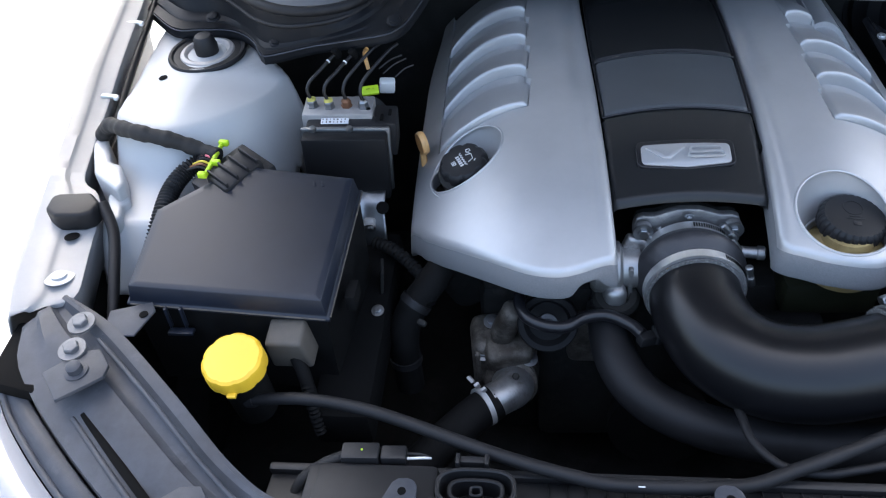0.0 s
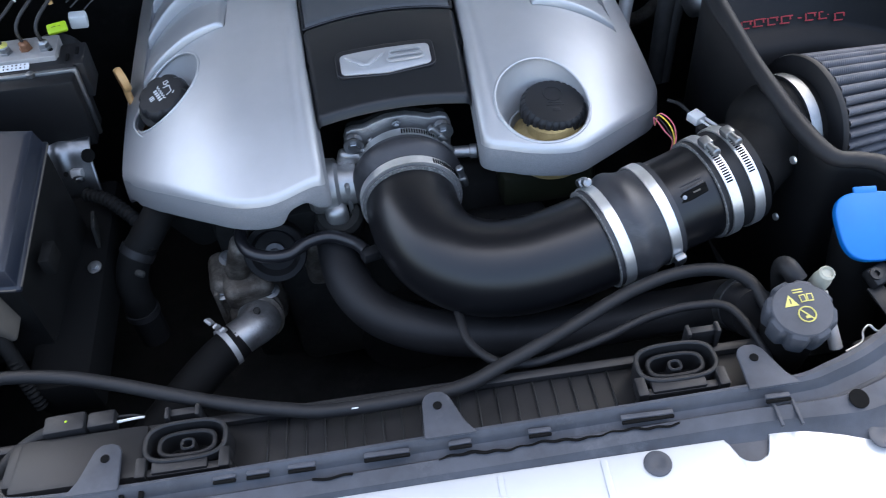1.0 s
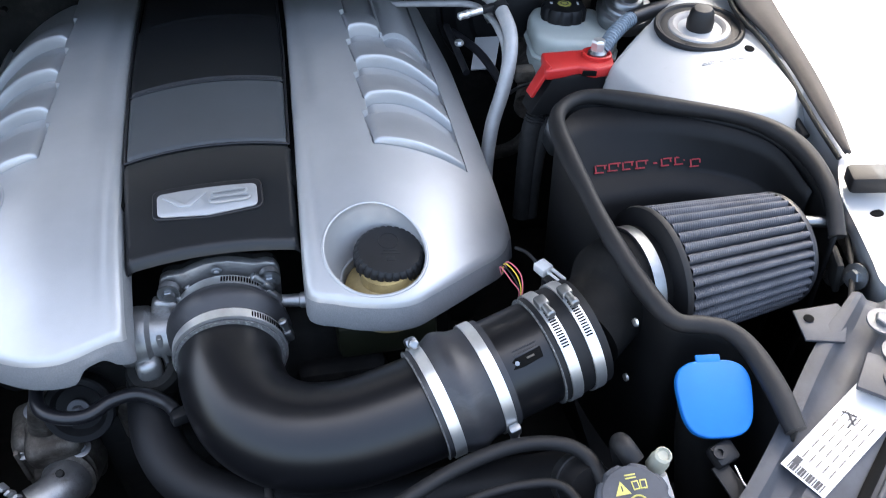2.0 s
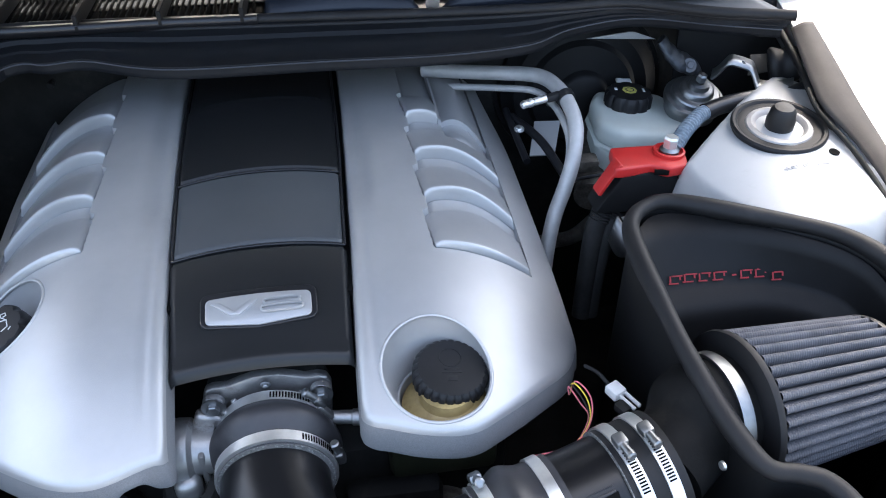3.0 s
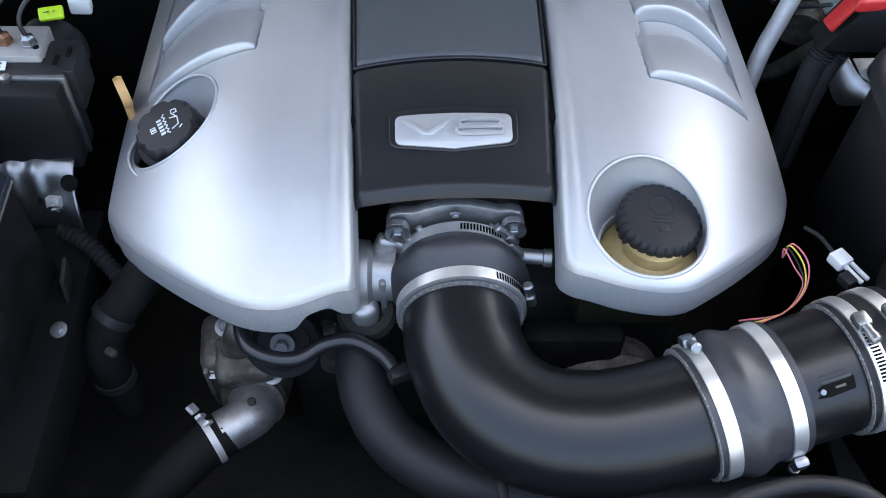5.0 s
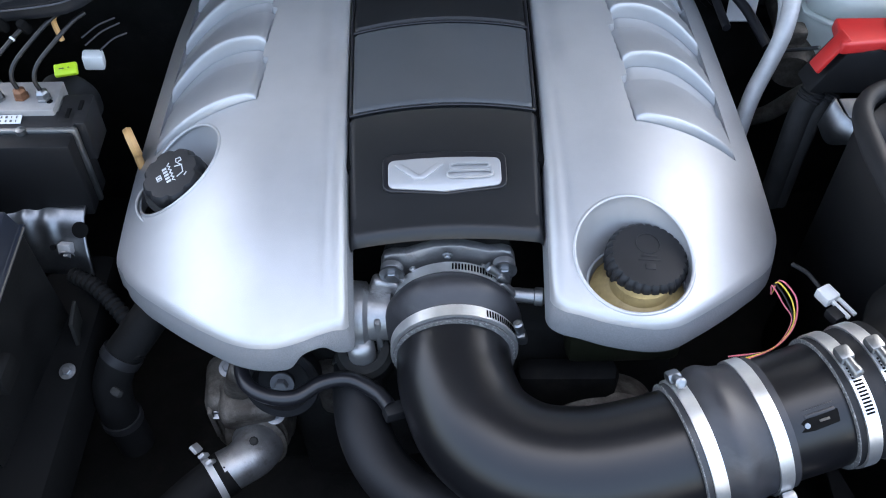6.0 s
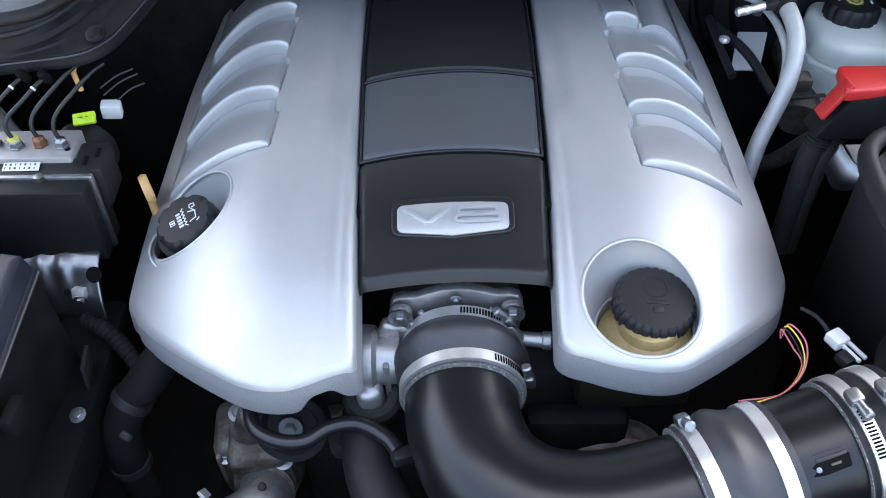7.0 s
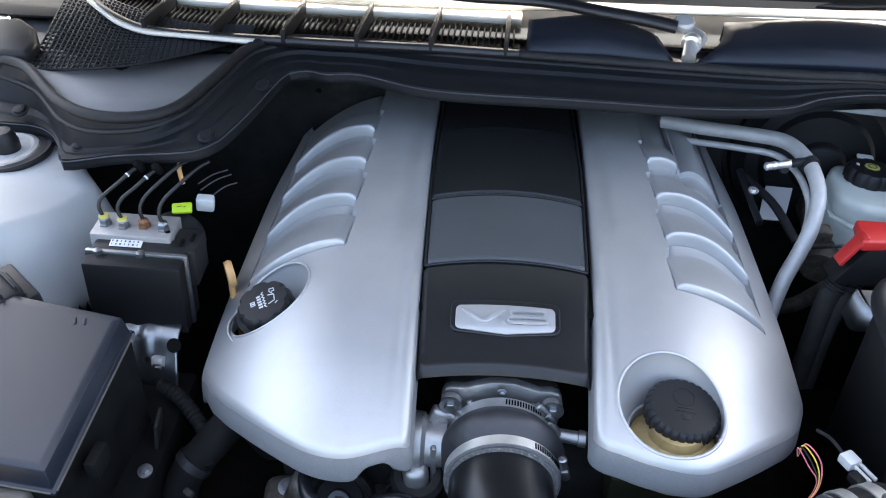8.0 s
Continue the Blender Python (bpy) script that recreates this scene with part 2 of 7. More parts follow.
def lathe_data(profile, m, n=48, lobes=0, depth=0.0):
    """A turned body: profile rows (radius, height) along the z of m; lobes scallop its rim."""
    verts, faces = [], []
    for r, h in profile:
        for k in range(n):
            w = 2 * math.pi * k / n
            rr = r
            if lobes and r > 0.6 * max(p[0] for p in profile):
                rr = r - depth * max(0.0, math.cos(lobes * w)) ** 2
            verts.append(m @ Vector((rr * math.cos(w), rr * math.sin(w), h)))
    for i in range(len(profile) - 1):
        for k in range(n):
            k2 = (k + 1) % n
            faces.append((i * n + k, i * n + k2, (i + 1) * n + k2, (i + 1) * n + k))
    faces.append(tuple(range(n)))
    faces.append(tuple(range((len(profile) - 1) * n, len(profile) * n)))
    return verts, faces


def lathe(name, profile, m, mat, parent=None, label="", n=48, lobes=0, depth=0.0, sharp=35):
    v, f = lathe_data(profile, m, n, lobes, depth)
    return link(name, v, f, mat, parent, label, sharp)


def rbox(name, size, m, mat, parent=None, label="", r=0.004, seg=2, taper=1.0):
    """A box with rounded edges, its centre at m; taper narrows its top."""
    bm = bmesh.new()
    bmesh.ops.create_cube(bm, size=1.0)
    for v in bm.verts:
        k = taper if v.co.z > 0 else 1.0
        v.co = Vector((v.co.x * size[0] * k, v.co.y * size[1] * k, v.co.z * size[2]))
    bmesh.ops.bevel(bm, geom=bm.edges[:], offset=min(r, 0.45 * min(size)), segments=seg, affect="EDGES", profile=0.5)
    bmesh.ops.transform(bm, matrix=m, verts=bm.verts)
    return part(name, bm, mat, parent, label)


def prism(name, poly, depth, m, mat, parent=None, label="", r=0.003, seg=2):
    """A flat shape, poly in the xy of m, extruded down by depth, its edges rounded."""
    bm = bmesh.new()
    vs = [bm.verts.new((x, y, 0)) for x, y in poly]
    f = bm.faces.new(vs)
    e = bmesh.ops.extrude_face_region(bm, geom=[f])
    moved = [g for g in e["geom"] if isinstance(g, bmesh.types.BMVert)]
    bmesh.ops.translate(bm, vec=(0, 0, -depth), verts=moved)
    bmesh.ops.recalc_face_normals(bm, faces=bm.faces)
    if r:
        bmesh.ops.bevel(bm, geom=bm.edges[:], offset=r, segments=seg, affect="EDGES", profile=0.5, clamp_overlap=True)
    bmesh.ops.transform(bm, matrix=m, verts=bm.verts)
    return part(name, bm, mat, parent, label)


def loft_data(curves, n, cross=0):
    """A surface through several long curves; cross: how many rows are drawn between the first and the last."""
    rows = [spline(c, n) for c in curves]
    g = np.array(rows)
    if cross:
        g = np.array([spline(g[:, i, :], cross) for i in range(n)]).transpose(1, 0, 2)
    k = g.shape[0]
    verts = g.reshape(-1, 3)
    faces = [(a * n + i, a * n + i + 1, (a + 1) * n + i + 1, (a + 1) * n + i) for a in range(k - 1) for i in range(n - 1)]
    return verts, faces


def loft(name, curves, n, mat, parent=None, label="", cross=0, solid=0.003, sharp=38):
    v, f = loft_data(curves, n, cross)
    return link(name, v, f, mat, parent, label, sharp, solid)


def smooth(a, b, x):
    t = np.clip((x - a) / (b - a), 0, 1)
    return t * t * (3 - 2 * t)


def bolt(name, at, axis, r, mat, parent, washer=True, h=None):
    """A hexagon-headed bolt on its washer."""
    m = aim(at, axis)
    h = h or r * 0.9
    prof = [(r * 1.75, 0), (r * 1.75, r * 0.3), (r * 1.05, r * 0.35)] if washer else [(r * 1.1, 0)]
    v, f = lathe_data(prof, m, 24)
    v2, f2 = lathe_data([(r, 0.0), (r, h), (r * 0.85, h * 1.12), (r * 0.6, h * 1.12)], m, 6)
    k = len(v)
    return link(name, list(v) + list(v2), f + [tuple(i + k for i in q) for q in f2], mat, parent, "", 25)


def words(name, body, m, wide, high, mat, parent, depth=0.0006, label="", bevel=0.0):
    """Raised letters in the built-in font, wide and high as given, centred on m."""
    cu = bpy.data.curves.new(name, "FONT")
    cu.body, cu.size, cu.extrude, cu.bevel_depth = body, high, depth, bevel
    tmp = new(name + "_curve", cu)
    me = bpy.data.meshes.new_from_object(tmp.evaluated_get(bpy.context.evaluated_depsgraph_get()))
    bpy.data.objects.remove(tmp)
    co = np.array([v.co for v in me.vertices])
    lo, hi = co.min(0), co.max(0)
    fit = Matrix.Diagonal((wide / (hi[0] - lo[0]), high / (hi[1] - lo[1]), 1, 1)) @ Matrix.Translation((-(lo[0] + hi[0]) / 2, -(lo[1] + hi[1]) / 2, 0))
    me.transform(m @ fit)
    me.materials.clear()
    me.materials.append(mat)
    ob = new(name, me)
    ob.parent = parent
    ob.matrix_parent_inverse = base_of(parent).inverted()
    if label:
        ob["label"] = label
    return ob



# ---- setting: ground, bay, body ----
link("ground", [(-60, -60, 0), (60, -60, 0), (60, 60, 0), (-60, 60, 0)], [(0, 1, 2, 3)], CONCRETE)
tagged(bpy.data.objects["ground"], "pale sunlit concrete driveway under the car", "ground", kind="structure")

car = thing("car_body", (0, 0, 0.3), "white car body with its bonnet open, seen into the engine bay", "car")


def bay_tub():
    """The dark well round the engine: floor and four inner walls."""
    x0, x1, y0, y1, z0 = -0.74, 0.72, -0.36, 0.74, 0.42
    rbox("bay_floor", (x1 - x0, y1 - y0, 0.02), pose((x0 + x1) / 2, (y0 + y1) / 2, z0), DARK, car, "grimy black floor of the engine bay")
    rbox("bay_wall", (0.02, y1 - y0, 0.46), pose(x0, (y0 + y1) / 2, z0 + 0.22), DARK, car)
    rbox("bay_wall", (0.02, y1 - y0, 0.46), pose(x1, (y0 + y1) / 2, z0 + 0.22), DARK, car)
    rbox("firewall", (x1 - x0 + 0.1, 0.03, 0.66), pose((x0 + x1) / 2, 0.672, z0 + 0.335), DARK, car)
    rbox("front_wall", (x1 - x0, 0.02, 0.40), pose((x0 + x1) / 2, y0 + 0.0, z0 + 0.20), DARK, car)


bay_tub()
rbox("cowl_plenum", (1.64, 0.13, 0.004), pose(0, 0.695, 1.084), DEEP, car, "dark plenum floor under the screen")


for s in (-1, 1):
    for y in (0.30,):
        lathe("tyre", [(0.20, -0.10), (0.30, -0.11), (0.33, -0.09), (0.335, 0.0), (0.33, 0.09), (0.30, 0.11), (0.20, 0.10)], aim((s * 0.80, y, 0.335), (1, 0, 0)), RUBBER, car)


def hood():
    """The open bonnet that stands over the bay."""
    def rows(steps, lift, shrink):
        out = []
        for k, (y, z) in enumerate(steps):
            w, c = 0.775 - 0.01 * k - shrink, -0.040
            up = min(1.0, max(0.0, (z - 1.15) / 0.2))
            out.append([(c + w * f, y + dy - lift, z + dz * up - 0.6 * lift) for f, dy, dz in ((-1, 0.03, 0), (-0.5, 0, 0.03), (0, -0.01, 0.04), (0.5, 0, 0.03), (1, 0.03, 0))])
        return out
    skin = loft("bonnet", rows(((0.690, 1.150), (0.49, 1.46), (0.22, 1.78), (-0.05, 2.04)), 0, 0), 30, WHITE, car, "white painted open bonnet", 16, 0.03)
    loft("lower_lining", rows(((0.670, 1.190), (0.638, 1.24)), 0.045, 0.02), 30, LINING, skin, "black fibre lining", 0, 0.012)
    loft("lining", rows(((0.470, 1.465), (0.37, 1.60), (0.21, 1.785), (0.04, 1.95)), 0.045, 0.19), 30, LINING, skin, "black fibre lining", 16, 0.012)


hood()


def skew(y):
    """The car's middle line, which runs a little askew."""
    return -0.039 * (y + 0.27)


def fender(side):
    """The wing's inner flange: a narrow channelled strip that widens and rounds off ahead of the buffer."""
    s = side

    def place(p):
        return (s * p[0] + (2 * skew(p[1]) if s > 0 else 0), p[1], p[2])
    inn = [(0.800, 0.62, 1.065), (0.776, 0.465, 1.048), (0.766, 0.33, 1.022), (0.761, 0.249, 1.0), (0.756, 0.16, 0.978), (0.750, 0.118, 0.968), (0.726, 0.098, 0.963), (0.709, 0.06, 0.958), (0.703, 0.02, 0.954), (0.694, -0.03, 0.948), (0.689, -0.062, 0.945), (0.700, -0.076, 0.943), (0.720, -0.082, 0.942)]
    out = [(0.850, 0.62, 1.070), (0.825, 0.468, 1.052), (0.816, 0.33, 1.026), (0.809, 0.251, 1.004), (0.803, 0.17, 0.982), (0.800, 0.13, 0.974), (0.797, 0.10, 0.968), (0.793, 0.06, 0.960), (0.789, 0.026, 0.954), (0.780, -0.03, 0.948), (0.768, -0.070, 0.943), (0.760, -0.092, 0.941), (0.756, -0.102, 0.940)]
    n = 90
    edge = [place(p) for p in inn]
    if s > 0:
        edge = [(0.700, 0.62, 1.065), (0.686, 0.465, 1.048), (0.674, 0.33, 1.022), (0.676, 0.249, 1.0), (0.681, 0.16, 0.978), (0.686, 0.118, 0.968), (0.677, 0.096, 0.963), (0.662, 0.058, 0.958), (0.657, 0.018, 0.954), (0.651, -0.03, 0.948), (0.646, -0.060, 0.945), (0.656, -0.076, 0.943), (0.674, -0.082, 0.942)]
    a, b = spline(edge, n), spline([place(p) for p in out], n)
    rows = []
    for f, dx, dz in ((0, 0.006, -0.05), (0, 0.001, -0.006), (0, 0.0, 0.0), (0.05, 0, 0.0012), (0.42, 0, 0.0), (0.48, 0, 0.003), (0.52, 0, 0.0055), (0.9, 0, 0.006), (1, 0, 0.0), (1, 0.006, -0.02), (1, 0.03, -0.3)):
        r = a + (b - a) * f
        r[:, 0] += s * dx
        r[:, 2] += dz
        rows.append(r)
    v = np.array(rows).reshape(-1, 3)
    faces = [(k * n + i, k * n + i + 1, (k + 1) * n + i + 1, (k + 1) * n + i) for k in range(len(rows) - 1) for i in range(n - 1)]
    # same paint both sides: left darkened for shade, right left bright for sun
    f = link("fender", v, faces, SHADEWING if s < 0 else WHITE, car, "white painted wing edge", 50, 0.002)
    tube("edge_seal", [(x - s * 0.010, y, z - 0.014) for x, y, z in edge[:5]], 0.0045, RUBBER, f, "black rubber edge seal", 50, 8)
    if s > 0:
        lip = [(0.676, 0.50, 1.062), (0.657, 0.385, 1.044), (0.655, 0.345, 1.036), (0.668, 0.29, 1.024), (0.676, 0.235, 1.010), (0.680, 0.16, 0.991), (0.685, 0.106, 0.977)]
        far = [(0.705, 0.50, 1.070), (0.698, 0.40, 1.054), (0.696, 0.345, 1.042), (0.698, 0.27, 1.024), (0.700, 0.21, 1.008), (0.698, 0.15, 0.992), (0.693, 0.104, 0.978)]
        crown = [((p[0] + q[0]) / 2, (p[1] + q[1]) / 2, (p[2] + q[2]) / 2 + 0.004) for p, q in zip(lip, far)]
        loft("flap_seal", [lip, crown, far], 60, FLAP, f, "tapered brown-black rubber flap seal", 8, 0.004)
        tube("panel_hole", [(0.686 + 0.0045 * math.cos(0.2 * i), 0.029 + 0.003 * math.sin(0.2 * i), 0.9552) for i in range(33)], 0.0042, VOID, f, "dark oval hole", 40, 8, 0.15)
        lathe("stud", [(0.0045, 0.0), (0.0042, 0.018), (0.0085, 0.0185), (0.0090, 0.022), (0.0060, 0.024), (0.001, 0.024)], aim((0.664, 0.047, 0.921), (-0.9, 0.42, 0.0)), DULLALU, f, "pale stud with a round head", 20)
        rbox("bracket", (0.026, 0.020, 0.026), pose(0.643, 0.016, 0.898, 0, 20, 30), DIRTYCAST, f, "rusty latch bracket", 0.006, 3)
        tube("seal_bead", [(x - 0.004, y, z - 0.006) for x, y, z in lip[1:]], 0.0030, DARK, f, "dark bead under the flap", 50, 8)
    else:
        for y in (0.415, 0.262):
            p = place((float(np.interp(y, [0.249, 0.465], [0.763, 0.778])), y, float(np.interp(y, [0.249, 0.465], [1.003, 1.050]))))
            rbox("seal_clip", (0.022, 0.007, 0.004), pose(*p, 0, 0, -8), MILKY, f, "small clear plastic seal clip", 0.0015)
            rbox("clip_tip", (0.006, 0.009, 0.006), pose(p[0] + 0.012, p[1] - 0.003, p[2] - 0.001), WHITEPL, f, "", 0.002)


for s in (-1, 1):
    fender(s)


def tower_z(side, cx, cy, x, y):
    """Height of the white inner wing, with its domed strut tower."""
    s = side
    X = s * x - (2 * skew(y) if s > 0 else 0)
    d = math.hypot((x - cx) / 0.150, (y - cy) / (0.245 if s < 0 else 0.205))
    dome = (1.031 - 0.020 * float(smooth(0.18, 0.31, y)) if s < 0 else 1.012) - 0.030 * d * d - 0.9 * max(0, d - 0.80) ** 1.5
    wing = 0.956 + 0.09 * (y - 0.15) - 2.6 * max(0, 0.635 - X) ** 1.15 - 2.2 * max(0, (0.06 if s < 0 else 0.20) - y) ** 1.2
    z = 0.5 * (dome + wing + math.sqrt((dome - wing) ** 2 + 0.0009))
    if s < 0:
        z -= 3.0 * max(0.0, y - 0.300 + 1.03 * (x + 0.497)) ** 1.1
    if s > 0:
        z -= 3.0 * max(0.0, y - 0.285 - 0.957 * (x - 0.455)) ** 1.1
    if s > 0:
        return max(z, 0.5)
    return max(z - 0.05 * float(smooth(0.730, 0.752, X + 0.12 * max(0, 0.25 - y) - 0.10 * max(0, y - 0.25))), 0.5)


def tower(side, cx, cy):
    s = side
    nx, ny = 80, 100
    verts = []
    for j in range(ny):
        y = -0.06 + 0.54 * j / (ny - 1)
        for i in range(nx):
            x = s * (0.79 - 0.36 * i / (nx - 1)) + (2 * skew(y) if s > 0 else 0)
            verts.append((x, y, tower_z(s, cx, cy, x, y)))
    faces = [(j * nx + i, j * nx + i + 1, (j + 1) * nx + i + 1, (j + 1) * nx + i) for j in range(ny - 1) for i in range(nx - 1) if min(verts[j * nx + i][2], verts[(j + 1) * nx + i + 1][2]) > 0.875]
    link("strut_tower", verts, faces, TOWER, car, "dusty white painted strut tower", 60, 0.002)
    hx, hy = (-0.695, 0.296) if s < 0 else (0.645, 0.284)
    lathe("strut_hole", [(0.0062, 0.0005), (0.0062, 0.0016), (0.003, 0.0016)], aim((hx, hy, tower_z(s, cx, cy, hx, hy)), (50 * (tower_z(s, cx, cy, hx - 0.01, hy) - tower_z(s, cx, cy, hx + 0.01, hy)), 50 * (tower_z(s, cx, cy, hx, hy - 0.01) - tower_z(s, cx, cy, hx, hy + 0.01)), 1)), VOID, car, "dark drain hole")
    mount = thing("strut_mount", (cx, cy, 1.02), "black rubber strut mount with a dull pale plate", "strut mount", "strut mounts")
    m = aim((cx, cy, 1.010 if s < 0 else 1.011), (0, -0.05, 1))
    lathe("rubber_ring", [(0.037, 0.002), (0.0385, 0.0065), (0.044, 0.0075), (0.0485, 0.0070), (0.0510, 0.0095), (0.0545, 0.0100), (0.0565, 0.0075), (0.0560, 0.0035), (0.0535, 0.001), (0.0535, -0.003), (0.0555, -0.006), (0.0550, -0.014), (0.03, -0.016)], m, RUBBER, mount)
    lathe("dirt_ring", [(0.050, -0.013), (0.0585, -0.0125), (0.0595, -0.0145), (0.050, -0.016)], m, GREYBOX, mount, "brown dirty sealer under the rubber")
    lathe("plate", [(0.041, 0.004), (0.038, 0.0085), (0.033, 0.0100), (0.030, 0.0085), (0.027, 0.0040), (0.020, 0.0035), (0.01, 0.004)], m, ALUBLOCK, mount, "dull pale stepped plate")
    lathe("nut_cap", [(0.0165, 0.006), (0.0170, 0.017), (0.0155, 0.021), (0.0145, 0.029), (0.011, 0.033), (0.004, 0.034)], m, BLACK, mount, "black domed nut cap")
    if s > 0:
        for k, (body, dx) in enumerate((("4", 0.0), ("8", 0.008), ("8", 0.022), ("8", 0.036), ("1", 0.047))):
            px, py = 0.580 + dx, 0.262 + 0.06 * dx
            words("pen_mark", body, aim((px, py, tower_z(s, cx, cy, px, py) + 0.0006), (0, -0.25, 1), (1, 0, 0)), 0.0055 if body != "1" else 0.003, 0.0085, FAINT, car, 0.0002, "faint pen mark")


tower(-1, -0.650, 0.361)
tower(1, 0.602, 0.340)


def front_support():
    """The dark grey U-shaped cover over the radiator support, with its mounting tabs."""
    sup = thing("radiator_support_cover", (0, -0.31, 0.80), "dusty dark grey plastic radiator support cover", "trim panel")
    inner = [(-0.700, -0.066, 0.945), (-0.63, -0.108, 0.937), (-0.54, -0.186, 0.925), (-0.46, -0.258, 0.908), (-0.40, -0.290, 0.900), (-0.30, -0.298, 0.896), (0, -0.293, 0.895),
             (0.28, -0.289, 0.896), (0.35, -0.280, 0.898), (0.413, -0.255, 0.905), (0.475, -0.200, 0.915), (0.55, -0.120, 0.930), (0.612, -0.068, 0.945)]
    outer = [(-0.735, -0.110, 0.945), (-0.715, -0.165, 0.935), (-0.63, -0.250, 0.915), (-0.53, -0.325, 0.896), (-0.44, -0.350, 0.882), (-0.30, -0.346, 0.874), (0, -0.342, 0.872),
             (0.29, -0.338, 0.874), (0.40, -0.350, 0.882), (0.49, -0.315, 0.896), (0.58, -0.245, 0.915), (0.665, -0.160, 0.935), (0.680, -0.105, 0.945)]
    n = 120
    a, b = spline(inner, n), spline(outer, n)
    rows = []
    for f, dz in ((-0.02, -0.10), (-0.02, -0.02), (-0.02, 0.0), (0.04, 0.002), (0.10, 0.001), (0.14, -0.003), (0.18, -0.006), (0.30, -0.007), (0.34, -0.005), (0.38, 0.0), (0.62, 0.001), (0.70, -0.003), (0.85, -0.004), (1.0, -0.006), (1.02, -0.03)):
        r = a + (b - a) * f
        r[:, 2] += dz
        rows.append(r)
    v = np.array(rows).reshape(-1, 3)
    faces = [(k * n + i, k * n + i + 1, (k + 1) * n + i + 1, (k + 1) * n + i) for k in range(len(rows) - 1) for i in range(n - 1)]
    link("cover_panel", v, faces, GREY, sup, "", 30, 0.002)
    for x, y in ((-0.295, -0.272), (0.0, -0.267), (0.288, -0.265)):
        m = pose(x, y, 0.899)
        k = -1 if x < 0 else 1
        poly = [(-0.015 * k, -0.030), (-0.0135 * k, 0.008), (-0.010 * k, 0.014), (-0.004 * k, 0.0165), (0.005 * k, 0.016), (0.011 * k, 0.011), (0.022 * k, -0.016), (0.032 * k, -0.030)]
        t = prism("mounting_tab", poly, 0.004, m, GREY, sup)
        lathe("tab_hole", [(0.0040, 0.0002), (0.0040, 0.0010), (0.001, 0.0010)], aim((x, y + 0.001, 0.899), (0, 0, 1)), VOID, t, "dark screw hole")
    for x, w in ((-0.19, 0.020), (-0.161, 0.020), (-0.123, 0.024), (-0.049, 0.040), (0.015, 0.020), (0.085, 0.020), (0.18, 0.046), (0.296, 0.022)):
        clip = rbox("snap_clip", (w, 0.005, 0.003), pose(x, -0.3020, 0.8932, 3 * math.sin(99 * x), 0, 2 * math.sin(57 * x)), GREY, sup, r=0.0012)
        rbox("clip_gap", (w, 0.003, 0.003), pose(x, -0.3060, 0.8922), VOID, clip, "dark gap", r=0.0006, seg=1)
    wav = [(x, -0.3115 + 0.0012 * math.sin(90 * x) + 0.0008 * math.sin(310 * x), 0.8878) for x in np.linspace(-0.005, 0.207, 60)]
    tube("crack", wav, lambda t: 0.0008 + 0.0010 * abs(math.sin(9 * t)) * (1 - t * 0.5), VOID, sup, "dark wavy crack along the panel", 120, 6, 0.6)
    tube("crack", [(x, -0.3145 + 0.001 * math.sin(200 * x), 0.8878) for x in np.linspace(-0.115, -0.08, 10)], 0.0014, VOID, sup, "", 24, 6, 0.6)
    for s in (-1, 1):
        for k, (x, y) in enumerate(((0.262, -0.318), (0.279, -0.319))):
            rbox("slot", (0.0045 if s < 0 else 0.003, 0.026, 0.004), pose(s * x + (0.030 if s > 0 else 0), y + 0.002, 0.8910 if s < 0 else 0.8880), VOID if s < 0 else GREY, sup, "dark recessed slot" if s < 0 else "low moulded rib", r=0.001)
    for x, y in ((-0.372, -0.324), (0.364, -0.315)):
        lathe("drain_hole", [(0.0088, 0), (0.0088, 0.0012), (0.001, 0.0012)], aim((x, y, 0.8895 if x < 0 else 0.8906), (0, 0, 1) if x < 0 else (0.12, -0.22, 1)), VOID, sup, "dark round hole")
    return sup


front_support()


